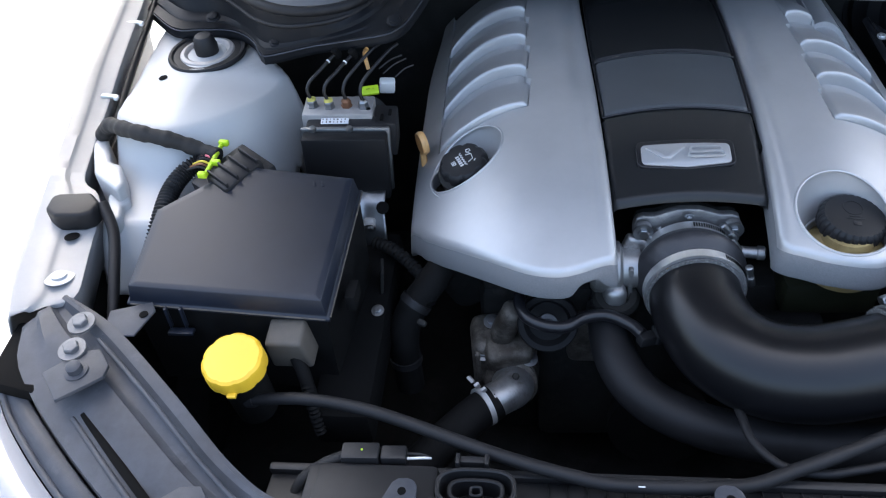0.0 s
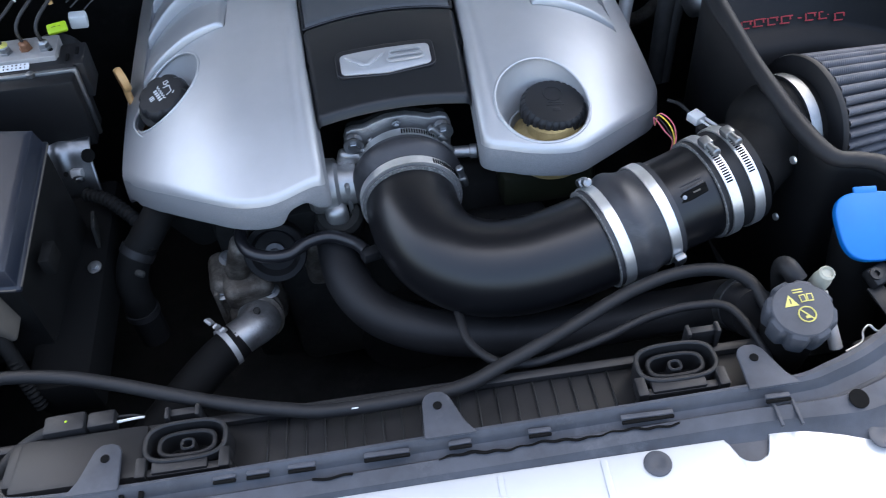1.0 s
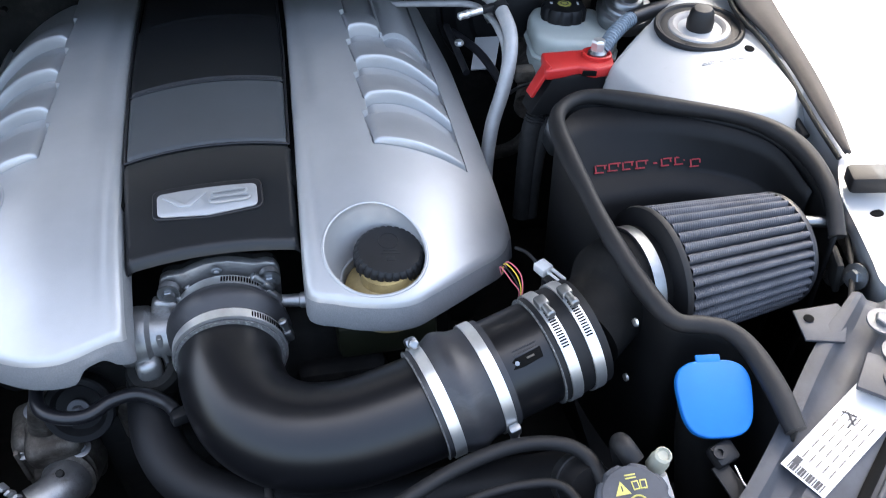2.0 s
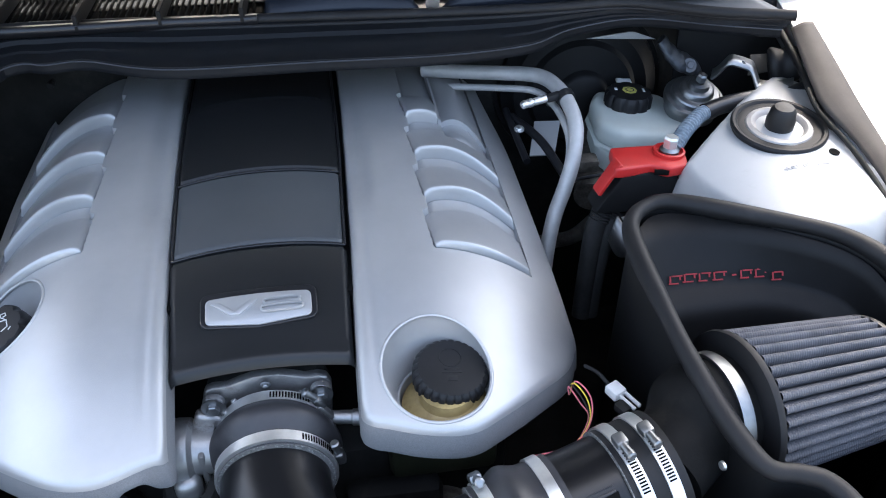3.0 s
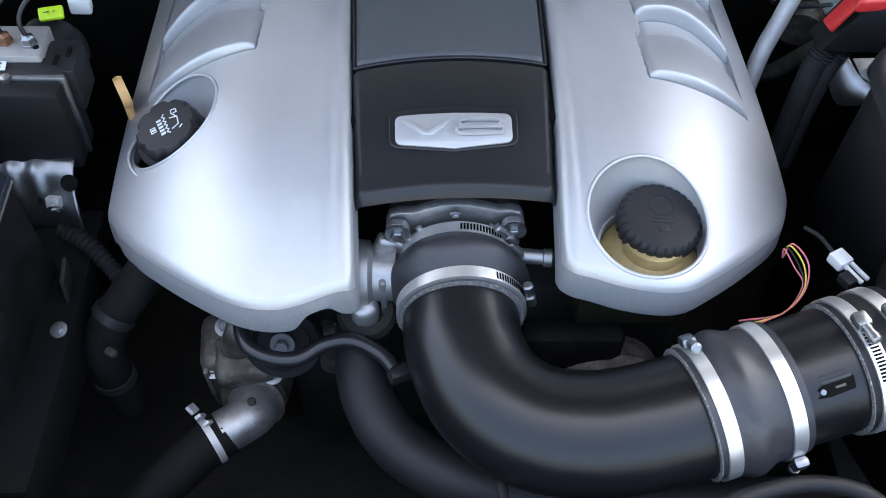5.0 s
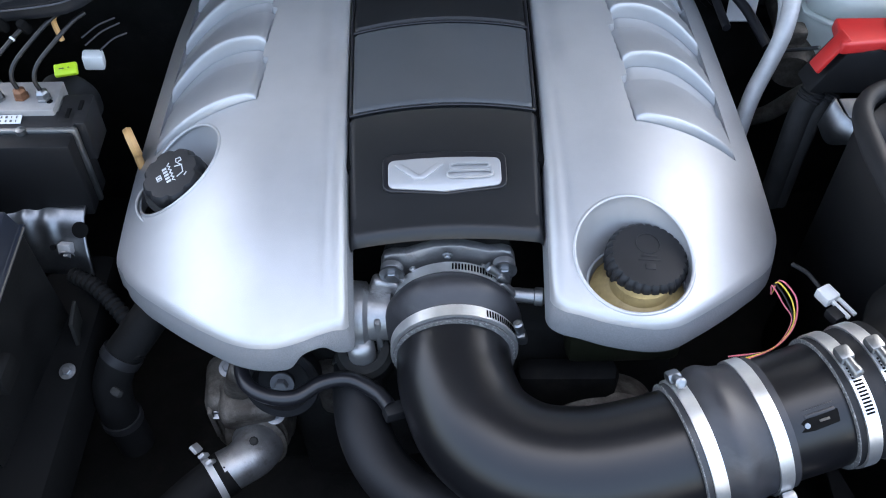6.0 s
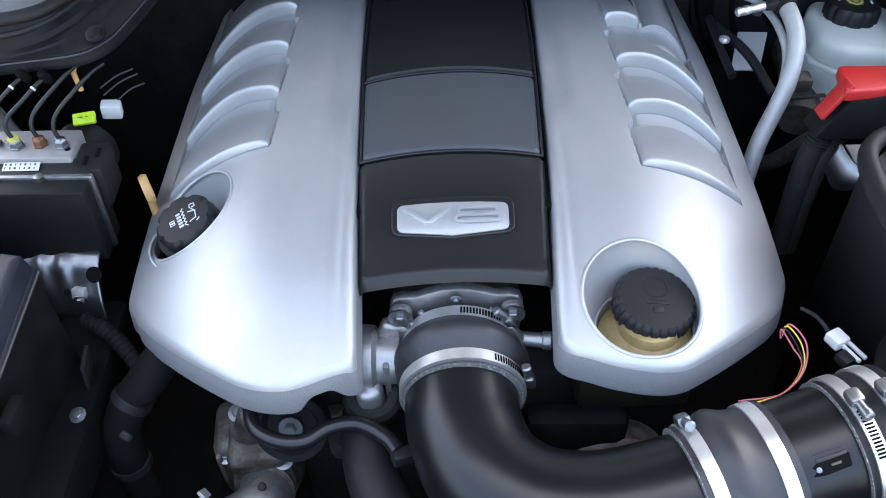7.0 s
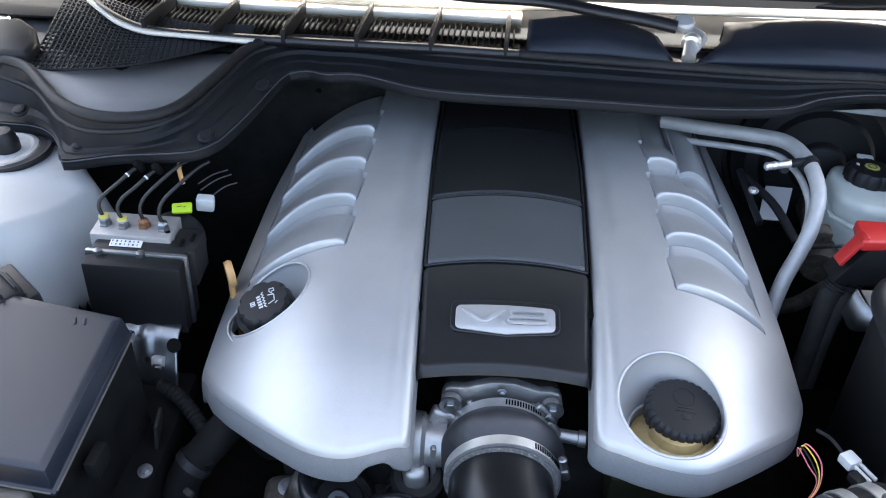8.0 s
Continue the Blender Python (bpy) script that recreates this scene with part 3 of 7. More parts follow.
def bumper():
    """The white top edge of the bumper in front of the support, notched and clipped down."""
    bump = thing("bumper", (0, -0.45, 0.4), "white painted front bumper edge", "bumper")
    n = 521
    xs = np.linspace(-0.66, 0.64, n)

    def edge(x):
        c = x + 0.003
        y = -0.3215
        d = abs(abs(c) - 0.266)
        y -= 0.017 * float(smooth(0.022, 0.0150, d)) + math.sqrt(max(0.0, 0.0150 ** 2 - d * d)) * 0.8
        y += 0.010 * float(smooth(0.30, 0.36, abs(c))) - 0.16 * max(0.0, abs(c) - 0.42) ** 1.0 * 0.2
        if x > 0:
            y += 0.004 * float(smooth(0.284, 0.296, c)) * float(smooth(0.40, 0.36, c))
        return y
    rows = []
    for k, (d, z) in enumerate(((0.0, 0.868), (0.0, 0.876), (-0.003, 0.878), (-0.02, 0.878), (-0.05, 0.877), (-0.10, 0.872), (-0.16, 0.85), (-0.21, 0.80), (-0.24, 0.70), (-0.25, 0.45))):
        for x in xs:
            w = min(1.0, k / 4)
            y = min(edge(x) - 0.0004 * k, -0.327 + d + 0.25 * max(0.0, abs(x) - 0.35) ** 2 * w)
            rows.append((x, y, z - 0.02 * (abs(x) / 0.65) ** 2 * w))
    faces = [(k * n + i, k * n + i + 1, (k + 1) * n + i + 1, (k + 1) * n + i) for k in range(9) for i in range(n - 1)]
    link("bumper_skin", rows, faces, WHITE, bump, "", 40, 0.003)
    for x in (-0.269, 0.263):
        prism("notch_floor", [(-0.030, 0.020), (0.030, 0.020), (0.030, -0.040), (-0.030, -0.040)], 0.003, pose(x, -0.325, 0.8725), GREY, bump, "grey plastic under the notch", 0.001)
    for x, y in ((0.180, -0.341), (0.375, -0.346), (-0.155, -0.355), (-0.42, -0.36)):
        lathe("push_clip", [(0.0120, 0), (0.0120, 0.0010), (0.0108, 0.0018), (0.005, 0.0018), (0.004, 0.0012)], aim((x, y, 0.8775), (0, 0, 1)), GREY, bump, "dark grey push clip")
    for x in (0.045, 0.135, -0.1, -0.2):
        rbox("raised_rib", (0.006, 0.05, 0.003), pose(x, -0.355, 0.8775), WHITE, bump, r=0.001)


bumper()

# ---- engine and its cover ----
ENG = pose(0, 0, 0, 0, 0, 2.1)


def e(x, y, z):
    return ENG @ Vector((x, y, z))


def front_line(x):
    """How far the front edge of the silver panels reaches, its corners eased."""
    y = 0
    for d in (-0.012, -0.006, 0.0, 0.006, 0.012):
        y = y + np.interp(np.clip(x + d, 0.08, 0.331), [0.08, 0.11, 0.135, 0.16, 0.19, 0.225, 0.255, 0.296, 0.316, 0.326, 0.331], [0.002, -0.004, -0.013, -0.016, -0.008, 0.014, 0.037, 0.075, 0.103, 0.128, 0.15]) / 5
    return y


def crest(y):
    """The ridge line of the cover, eased between its stations."""
    z = 0
    for d in (-0.03, -0.02, -0.01, 0.0, 0.01, 0.02, 0.03):
        z = z + crest_at(y + d) / 7
    return z


def crest_at(y):
    return np.interp(y, [-0.06, 0.0, 0.05, 0.10, 0.15, 0.20, 0.27, 0.35, 0.5, 0.7], [0.924, 0.948, 0.968, 0.983, 0.993, 0.999, 1.003, 1.004, 1.004, 0.996])


GILLS = {-1: (0.237, 0.088, 0.300), 1: (0.189, 0.084, 0.287)}


def silver_height(x, y, side, row=None):
    """Height of the silver panels; x is the distance from the engine's middle line, row the y before the gills' bow."""
    row = y if row is None else row
    z = crest(y) - 3.2 * np.maximum(0, x - 0.15) ** 2
    z = z - 0.006 * np.exp(-((x - 0.112) / 0.012) ** 2) * smooth(0.24, 0.33, y)
    z = z - 0.0016 * np.exp(-((x - 0.1065) / 0.0045) ** 2) * smooth(0.27, 0.20, y) * smooth(0.0, 0.1, y)
    start, pitch, wide = GILLS[side]
    for k in range(4):
        top = 0.224 if side > 0 and k == 3 else wide
        s = (row - start - pitch * k) / pitch
        xin = 0.176 + 0.0045 * np.clip(1 - s / 0.70, 0, 1) + 0.006 * smooth(0.70, 0.74, s)
        tx = (x - xin) / (top - xin)
        inside = (s >= 0) & (s < (1 if k < 3 else 4)) & (tx > 0) & (tx < 1)
        lip = 0.068
        rise = np.sin(0.5 * np.pi * np.clip(s / lip, 0, 1)) ** 0.8
        tail = np.clip((s - lip) / (0.72 - lip), 0, 1)
        low = 0.0030 if k == 0 else 0.0060
        prof = -low + (low + 0.0040) * rise - 0.0100 * tail ** 1.25 - 0.0030 * smooth(0.71, 0.75, s) - 0.0105 * smooth(0.032, 0.0, s)
        dome = 0.0045 * np.sin(np.pi * np.clip(tx, 0, 1)) ** 0.7 * rise * np.clip(1.2 - s, 0, 1)
        side_in = smooth(0, 0.013, tx)
        side_out = smooth(1, 0.975, tx)
        trench = -0.008 * (1 - side_in) * (s < 0.71) - 0.005 * (1 - side_out)
        round_in = 0.006 * np.clip(1 - tx / 0.10, 0, 1) ** 2 * rise
        z = np.where(inside, z + (prof + dome - round_in) * np.minimum(side_in, 1) * np.maximum(side_out, 0.15) + trench, z)
    if side > 0:
        tx = (x - 0.227) / 0.058
        r = np.clip((y - 0.415) / 0.05, 0, 1)
        on = (tx > 0) & (tx < 1) & (y > 0.415)
        bump = 0.017 * np.sin(np.pi * np.clip(tx, 0, 1)) ** 0.8 * np.sqrt(np.maximum(0, 1 - (1 - r) ** 2)) - 0.007
        z = np.where(on, z + bump, z)
    return z


def silver_panel(side, hole, cover):
    """One silver half of the cover: shell with gills, a rounded rim and skirt, and a well for the filler cap."""
    rim = 0.010
    start, pitch, wide = GILLS[side]

    def steps(a, b, size):
        return list(np.linspace(a, b, max(2, int((b - a) / size)), endpoint=False))
    # columns and rows close up where the gills begin and end
    cols = steps(0.086, 0.098, 0.0012) + steps(0.098, 0.1755, 0.0023) + steps(0.1755, 0.186, 0.0009) + steps(0.186, 0.221, 0.002) + steps(0.221, 0.229, 0.0009) + steps(0.229, wide - 0.004, 0.0022) + steps(wide - 0.004, wide + 0.0008, 0.0008) + steps(wide + 0.0008, 0.310, 0.0022) + steps(0.310, 0.326, 0.0012) + [0.326]
    rows = steps(-0.016, 0.004, 0.0014) + steps(0.004, start - 0.0004, 0.0023)
    for k in range(4):
        y0 = start + pitch * k
        rows += [y0 - 0.0004, y0 + 0.0001] + steps(y0 + 0.0008, y0 + 0.006, 0.0008) + steps(y0 + 0.006, y0 + 0.024, 0.0014) + steps(y0 + 0.024, y0 + 0.69 * pitch, 0.0027) + steps(y0 + 0.69 * pitch, y0 + 0.76 * pitch, 0.001) + steps(y0 + 0.76 * pitch, y0 + pitch - 0.0005, 0.0027)
    rows += steps(rows[-1] + 0.002, 0.64, 0.003) + [0.64]
    nu, nv = len(cols), len(rows)
    x0 = np.array(cols)[None, :]
    yl = np.array(rows)[:, None]
    yf = front_line(np.clip(x0 * (0.331 / 0.326 if side < 0 else 1.0), 0.08, 0.331))
    if side > 0:
        yf = yf + 0.008 * smooth(0.20, 0.14, x0)
    round_r = 0.015 if side > 0 else 0.007
    turn = np.clip(1 - (x0 - 0.086) / round_r, 0, 1)
    yf = yf + round_r * (1 - np.sqrt(1 - turn ** 2))
    y = yl + (yf + 0.016) * np.clip(1 - (yl + 0.016) / 0.198, 0, 1)
    bow = np.sin(np.pi * np.clip((x0 - 0.176) / (wide - 0.176), 0, 1) ** 1.2)
    y = y + 0.015 * bow * smooth(start + 0.01, start + 0.8 * pitch, yl) * smooth(0.63, 0.59, yl)
    xin = 0.086 + 0.013 * np.clip(y / 0.5, 0, 1) + (0.003 * smooth(0.02, 0.25, y) if side > 0 else 0)
    xout = (0.335 if side < 0 else 0.325) - 0.016 * smooth(0.45, 0.66, y)
    x = x0 + (xin - 0.086) * np.clip((0.14 - x0) / 0.054, 0, 1) + (xout - 0.326) * np.clip((x0 - 0.298) / 0.028, 0, 1)
    hx, hy, R, wx, wy, WR, depth = hole
    r = np.hypot(x - hx, y - hy)
    near = np.abs(r - R) < 0.0013
    x = np.where(near, hx + (x - hx) * R / np.maximum(r, 1e-6), x)
    y = np.where(near, hy + (y - hy) * R / np.maximum(r, 1e-6), y)
    z = silver_height(x, y, side, yl + 0 * x0)
    slope = np.gradient(yf[0], x0[0])
    ef = (y - yf) / np.sqrt(1 + slope[None, :] ** 2)
    ei, eo = (x - xin), (xout - x)
    t = np.clip(1 - ei / 0.013, 0, 1)
    z = z - 0.011 * (1 - np.sqrt(1 - t * t))
    for dist in (ef, eo):
        t = np.clip(1 - dist / 0.0065, 0, 1)
        z = z - 0.0065 * (1 - np.sqrt(1 - t * t))
    verts = [e(side * a, b, c) for a, b, c in zip(x.ravel(), y.ravel(), z.ravel())]
    r = np.hypot(x - hx, y - hy)
    faces = []
    for j in range(nv - 1):
        for i in range(nu - 1):
            if r[j:j + 2, i:i + 2].max() <= R + 1e-5 or (r[j:j + 2, i:i + 2].mean() < R - 0.0002):
                continue
            faces.append((j * nu + i, j * nu + i + 1, (j + 1) * nu + i + 1, (j + 1) * nu + i))
    loop = [(0, i) for i in range(nu)] + [(j, nu - 1) for j in range(1, nv)] + [(nv - 1, i) for i in range(nu - 2, -1, -1)] + [(j, 0) for j in range(nv - 2, 0, -1)]
    ring = np.array([(x[a], y[a], z[a]) for a in loop])
    d = np.roll(ring, -1, 0) - np.roll(ring, 1, 0)
    nrm = np.stack([d[:, 1], -d[:, 0]], 1)
    nrm /= np.linalg.norm(nrm, axis=1)[:, None] + 1e-9
    L = len(loop)
    arch = 0.016 * np.exp(-((ring[:, 0] - 0.118) / 0.016) ** 4) * (ring[:, 1] < 0.05) if side < 0 else 0 * ring[:, 0]
    low, sides = [], []
    for out, dz in ((0.0, 0.0), (0.0008, 0.006), (0.0026, 0.026), (0.0016, 0.031), (-0.004, 0.0325), (-0.010, 0.028)):
        for k in range(L):
            low.append(e(side * (ring[k, 0] + nrm[k, 0] * out), ring[k, 1] + nrm[k, 1] * out, ring[k, 2] - dz + (arch[k] if dz > 0.02 else 0)))
    for q in range(5):
        for k in range(L):
            k2 = (k + 1) % L
            sides.append((q * L + k, q * L + k2, (q + 1) * L + k2, (q + 1) * L + k))
    N = 96
    w = np.linspace(0, 2 * np.pi, N, endpoint=False)
    rings = []
    ax, ay = hx + R * np.cos(w), hy + R * np.sin(w)
    az = silver_height(ax, ay, side)
    rings.append((ax, ay, az))
    for f in (0.03, 0.12, 0.35, 0.6, 0.85, 1.0):
        g = f ** 1.3
        cx, cy, cr = hx + (wx - hx) * g, hy + (wy - hy) * g, R + (WR - R) * g
        lowz = az.mean() - depth
        zz = az + (lowz - az) * (f ** 0.8) - (0.001 if f < 0.1 else 0)
        rings.append((cx + cr * np.cos(w), cy + cr * np.sin(w), zz))
    rings.append((wx + (WR - 0.001) * np.cos(w), wy + (WR - 0.001) * np.sin(w), rings[-1][2] - 0.02))
    b0 = len(verts)
    for q in rings:
        for k in range(N):
            verts.append(e(side * q[0][k], q[1][k], q[2][k]))
    for q in range(len(rings) - 1):
        for k in range(N):
            k2 = (k + 1) % N
            faces.append((b0 + q * N + k, b0 + q * N + k2, b0 + (q + 1) * N + k2, b0 + (q + 1) * N + k))
    ob = link("silver_panel", verts, faces, SILVER, cover, "silver painted side panel with four gills", 42)
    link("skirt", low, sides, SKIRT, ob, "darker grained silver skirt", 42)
    ledge = rings[-2]
    tube("well_ledge", [e(side * ledge[0][k % N], ledge[1][k % N], ledge[2][k % N]) for k in range(N + 1)], 0.0017, SILVER, ob, "", 193, 8)
    tube("well_rim", [e(side * ax[k % N], ay[k % N], az[k % N] - 0.0006) for k in range(N + 1)], 0.0019, SILVER, ob, "", 193, 8)
    return ob


cover = thing("engine_cover", e(0, 0.3, 0.88), "silver and black plastic engine cover with a raised badge", "engine cover")
silver_panel(-1, (0.260, 0.187, 0.047, 0.266, 0.178, 0.041, 0.030), cover)
silver_panel(1, (0.161, 0.0515, 0.0520, 0.166, 0.045, 0.043, 0.034), cover)


def black_height(x, y):
    z = 0
    for d in np.linspace(-0.03, 0.03, 13):
        z = z + black_line(y + d) / 13
    return z + 0.011 * (1 - (x / 0.09) ** 2)


def black_line(y):
    return np.interp(y, [0.070, 0.090, 0.12, 0.15, 0.18, 0.21, 0.34, 0.5, 0.7], [0.9605, 0.9665, 0.9755, 0.9840, 0.9910, 0.9955, 1.000, 0.999, 0.990])


def black_panel(y0, y1, rim, skirt, ridge=None, mat=GLOSS, label="smooth black ridged centre panel", front=None, inset=0.0):
    nu, nv = 50, max(24, int((y1 - y0) / 0.0025))
    u = np.linspace(-1, 1, nu)[None, :]
    v = np.linspace(0, 1, nv)[:, None]
    y = y0 + (y1 - y0) * v + 0 * u
    half = 0.0835 - inset + 0.0115 * np.clip(y / 0.4, 0, 1)
    x = half * u
    z = black_height(x, y)
    if ridge:
        z = z + 0.0016 * np.exp(-((y - ridge) / 0.0022) ** 2) * (np.abs(x) < 0.075)
        z = z - 0.004 * smooth(ridge, ridge + 0.004, y)
    for dist, reach in ((y - y0, front or rim), (y1 - y, rim), (half - np.abs(x), rim)):
        t = np.clip(1 - dist / reach, 0, 1)
        z = z - reach * (1 - np.sqrt(1 - t * t))
    verts = [e(a, b, c) for a, b, c in zip(x.ravel(), y.ravel(), z.ravel())]
    faces = [(j * nu + i, j * nu + i + 1, (j + 1) * nu + i + 1, (j + 1) * nu + i) for j in range(nv - 1) for i in range(nu - 1)]
    loop = [i for i in range(nu)] + [j * nu + nu - 1 for j in range(1, nv)] + [(nv - 1) * nu + i for i in range(nu - 2, -1, -1)] + [j * nu for j in range(nv - 2, 0, -1)]
    b0 = len(verts)
    for k in loop:
        verts.append(verts[k] - Vector((0, -0.034 if skirt > 0.02 else 0, skirt)))
    L = len(loop)
    for k in range(L):
        k2 = (k + 1) % L
        faces.append((loop[k], loop[k2], b0 + k2, b0 + k))
    return link("centre_panel", verts, faces, mat, cover, label, 40)


black_panel(0.0745, 0.2075, 0.004, 0.022, front=0.009)
# middle panel: grey base colour stands for the reflection on black plastic
black_panel(0.2145, 0.3360, 0.0022, 0.012, mat=SHEEN, label="black centre panel with its grey reflection painted in", inset=0.0035)
black_panel(0.3430, 0.640, 0.0022, 0.012, 0.505, inset=0.0035)


def rail(pts):
    tube("frame_rail", [e(x, y, float(black_height(x, y)) - 0.0022) for x, y in pts], 0.0017, SATIN, cover, "black rail round the centre panels", 60, 8)


for yr in (0.2115, 0.3395):
    w = 0.0828 + 0.0115 * yr / 0.4
    rail([(w * k / 6, yr) for k in range(-6, 7)])
for sd in (-1, 1):
    rail([(sd * (0.0822 + 0.0115 * min(1, yr / 0.4)), yr) for yr in (0.212, 0.25, 0.29, 0.33, 0.37, 0.41, 0.46, 0.52, 0.58, 0.63)])
# near-black joint floor: painted shade under the seams and beside the centre panels
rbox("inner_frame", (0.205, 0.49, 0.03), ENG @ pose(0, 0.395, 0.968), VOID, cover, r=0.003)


def sup(c, p):
    return math.copysign(abs(c) ** p, c)


def ridge(bm, pts, wide, high, m):
    """A closed raised ridge with sloping sides along pts, on the plane of m."""
    n = len(pts)
    rows = []
    for k in range(n):
        p = Vector((*pts[k], 0))
        d = Vector((*pts[(k + 1) % n], 0)) - Vector((*pts[k - 1], 0))
        q = Vector((-d.y, d.x, 0)).normalized()
        rows.append([bm.verts.new(m @ (p + q * f * wide + Vector((0, 0, z)))) for f, z in ((-0.5, -0.0008), (-0.24, high), (0.24, high), (0.5, -0.0008))])
    for k in range(n):
        a, b = rows[k], rows[(k + 1) % n]
        for i in range(3):
            bm.faces.new((a[i], b[i], b[i + 1], a[i + 1]))


def badge():
    yc = 0.1305
    slope = math.degrees(math.atan2(black_height(0, yc + 0.02) - black_height(0, yc - 0.02), 0.04))
    m = ENG @ pose(0.0, yc, float(black_height(0, yc)) - 0.0010, slope, 0, 0)

    def shape(w, t, b, tip, c):
        out = []
        for cx, cy, a0 in ((w - c, t - c, 0), (-w + c, t - c, 90), (-w + c, b + c, 180), (w - c, b + c, 270)):
            for k in range(6):
                a = radians(a0 + 18 * k)
                sag = -0.0025 * (abs(cx) / w) ** 2 if cy > 0 else 0.0
                out.append((cx + c * math.cos(a), cy + c * math.sin(a) + sag))
            if a0 == 0:
                out += [(0.5 * w, t - 0.0006), (0.0, t), (-0.5 * w, t - 0.0006)]
            if a0 == 180:
                out.append((0.0, b - tip))
        return out
    prism("badge_bezel", shape(0.0560, 0.0245, -0.0155, 0.0042, 0.0085), 0.008, m @ pose(0, 0, 0.0020), SATIN, cover, "black raised badge surround", 0.0030, 4)
    plate = prism("badge", shape(0.0508, 0.0178, -0.0130, 0.0045, 0.0060), 0.005, m @ pose(0, 0, 0.0036), SILVER, cover, "silver badge with raised V8", 0.0012, 2)
    face = m @ pose(0, 0, 0.0060)
    v = [(-0.0460, 0.0103), (-0.0375, 0.0103), (-0.0225, -0.0010), (-0.0080, 0.0103), (0.0005, 0.0103), (-0.0180, -0.0053), (-0.0270, -0.0053)]
    prism("letter", v[::-1], 0.0034, face, SILVER, plate, "raised letter V", 0.0011, 2)
    eight = bmesh.new()
    for w, cy, hh in ((0.0172, 0.0061, 0.0032), (0.0200, -0.0013, 0.0034)):
        ridge(eight, [(0.0228 + w * sup(math.cos(a), 0.42), cy + hh * sup(math.sin(a), 0.55)) for a in np.linspace(0, 2 * math.pi, 40, endpoint=False)], 0.0030, 0.0016, face)
    part("letter", eight, SILVER, plate, "raised figure 8", 50)


badge()


def cap(name, at, axis, r, h, lobes, mat, label, group="", turn=0):
    c = thing(name, at, label, "cap", group)
    m = aim(at, axis)
    lathe("lid", [(r * 0.86, -h), (r * 0.98, -h * 0.9), (r, -h * 0.25), (r * 0.97, -h * 0.08), (r * 0.93, 0.0008), (r * 0.86, 0.0025), (r * 0.4, 0.003), (0.002, 0.003)], m, mat, c, "", lobes * 12, lobes, r * 0.085)
    lathe("neck", [(r * 0.8, -h - 0.05), (r * 0.8, -h * 0.7)], m, DEEP, c)
    return c, m


oil, om = cap("oil_filler_cap", e(-0.2640, 0.1775, 0.958), (-0.22, -0.22, 1), 0.0318, 0.020, 8, BLACK, "black ribbed oil filler cap with pale symbols")
lid = oil.children[0]
top = om @ pose(0, 0, 0.0034, 0, 0, 25) @ Matrix.Scale(0.92, 4)


def strokes(name, pts, width, label=""):
    """Straight printed strokes joined end to end on the cap, as one mark."""
    bm = bmesh.new()
    for p, q in zip(pts[:-1], pts[1:]):
        d = Vector((q[0] - p[0], q[1] - p[1], 0))
        n = Vector((-d.y, d.x, 0)).normalized() * width / 2
        d = d.normalized() * width * 0.4
        p, q = Vector((*p, 0)) - d, Vector((*q, 0)) + d
        low = [bm.verts.new(top @ (v + Vector((0, 0, -0.0004)))) for v in (p - n, q - n, q + n, p + n)]
        up = [bm.verts.new(top @ v) for v in (p - n, q - n, q + n, p + n)]
        bm.faces.new(up)
        for k in range(4):
            bm.faces.new((low[k], low[(k + 1) % 4], up[(k + 1) % 4], up[k]))
    me = bpy.data.meshes.new(name)
    bm.to_mesh(me)
    bm.free()
    v = [w.co.copy() for w in me.vertices]
    f = [tuple(p.vertices) for p in me.polygons]
    return link(name, v, f, PALEPRINT, lid, label, 30)


strokes("oil_can", [(0.0060, -0.0095), (0.0135, -0.0075), (0.0150, 0.0020), (0.0075, 0.0045)], 0.0011, "pale printed oil can")
strokes("can_spout", [(0.0150, 0.0015), (0.0105, 0.0090), (0.0115, 0.0130), (0.0165, 0.0120), (0.0165, 0.0080), (0.0130, 0.0080)], 0.0010)
strokes("oil_drop", [(0.0165, -0.0105), (0.0135, -0.0125)], 0.0012)
strokes("wave", [(0.0015 + 0.0013 * (-1) ** i, -0.0125 + 0.0025 * i) for i in range(11)], 0.0011)
for k in range(5):
    strokes("print_bar", [(-0.0055, -0.0098 + 0.0044 * k), (-0.0025, -0.0098 + 0.0044 * k)], 0.0026, "pale printed bars")
strokes("print_frame", [(-0.0150, -0.0030), (-0.0100, -0.0030), (-0.0100, 0.0030), (-0.0150, 0.0030), (-0.0150, -0.0030)], 0.0009)
strokes("print_bar", [(-0.0135, 0.0), (-0.0115, 0.0)], 0.0020)

tank = thing("fluid_reservoir", e(0.17, 0.05, 0.84), "yellowed translucent fluid reservoir with a black ribbed cap", "reservoir")
cm = aim(e(0.176, 0.060, 0.950), (0.10, -0.12, 1))
cr = 0.0370
cool = lathe("cap", [(cr * 0.86, -0.018), (cr * 0.98, -0.016), (cr, -0.004), (cr * 0.95, 0.0), (cr * 0.88, 0.0025), (cr * 0.4, 0.003), (0.002, 0.003)], cm, BLACK, tank, "black ribbed cap", 224, 28, cr * 0.04)
for k, (w, y) in enumerate(((0.014, -0.002), (0.020, -0.006), (0.009, -0.013))):
    rbox("moulded_bar", (w, 0.0018 if k < 2 else 0.006, 0.0008), cm @ pose(0, y, 0.0032), BLACK, cool, r=0.0003)
tube("moulded_ring", [cm @ Vector((0.0105 * math.cos(0.2 * i), 0.011 + 0.0105 * math.sin(0.2 * i), 0.0031)) for i in range(33)], 0.0005, BLACK, cool, "", 64, 6)
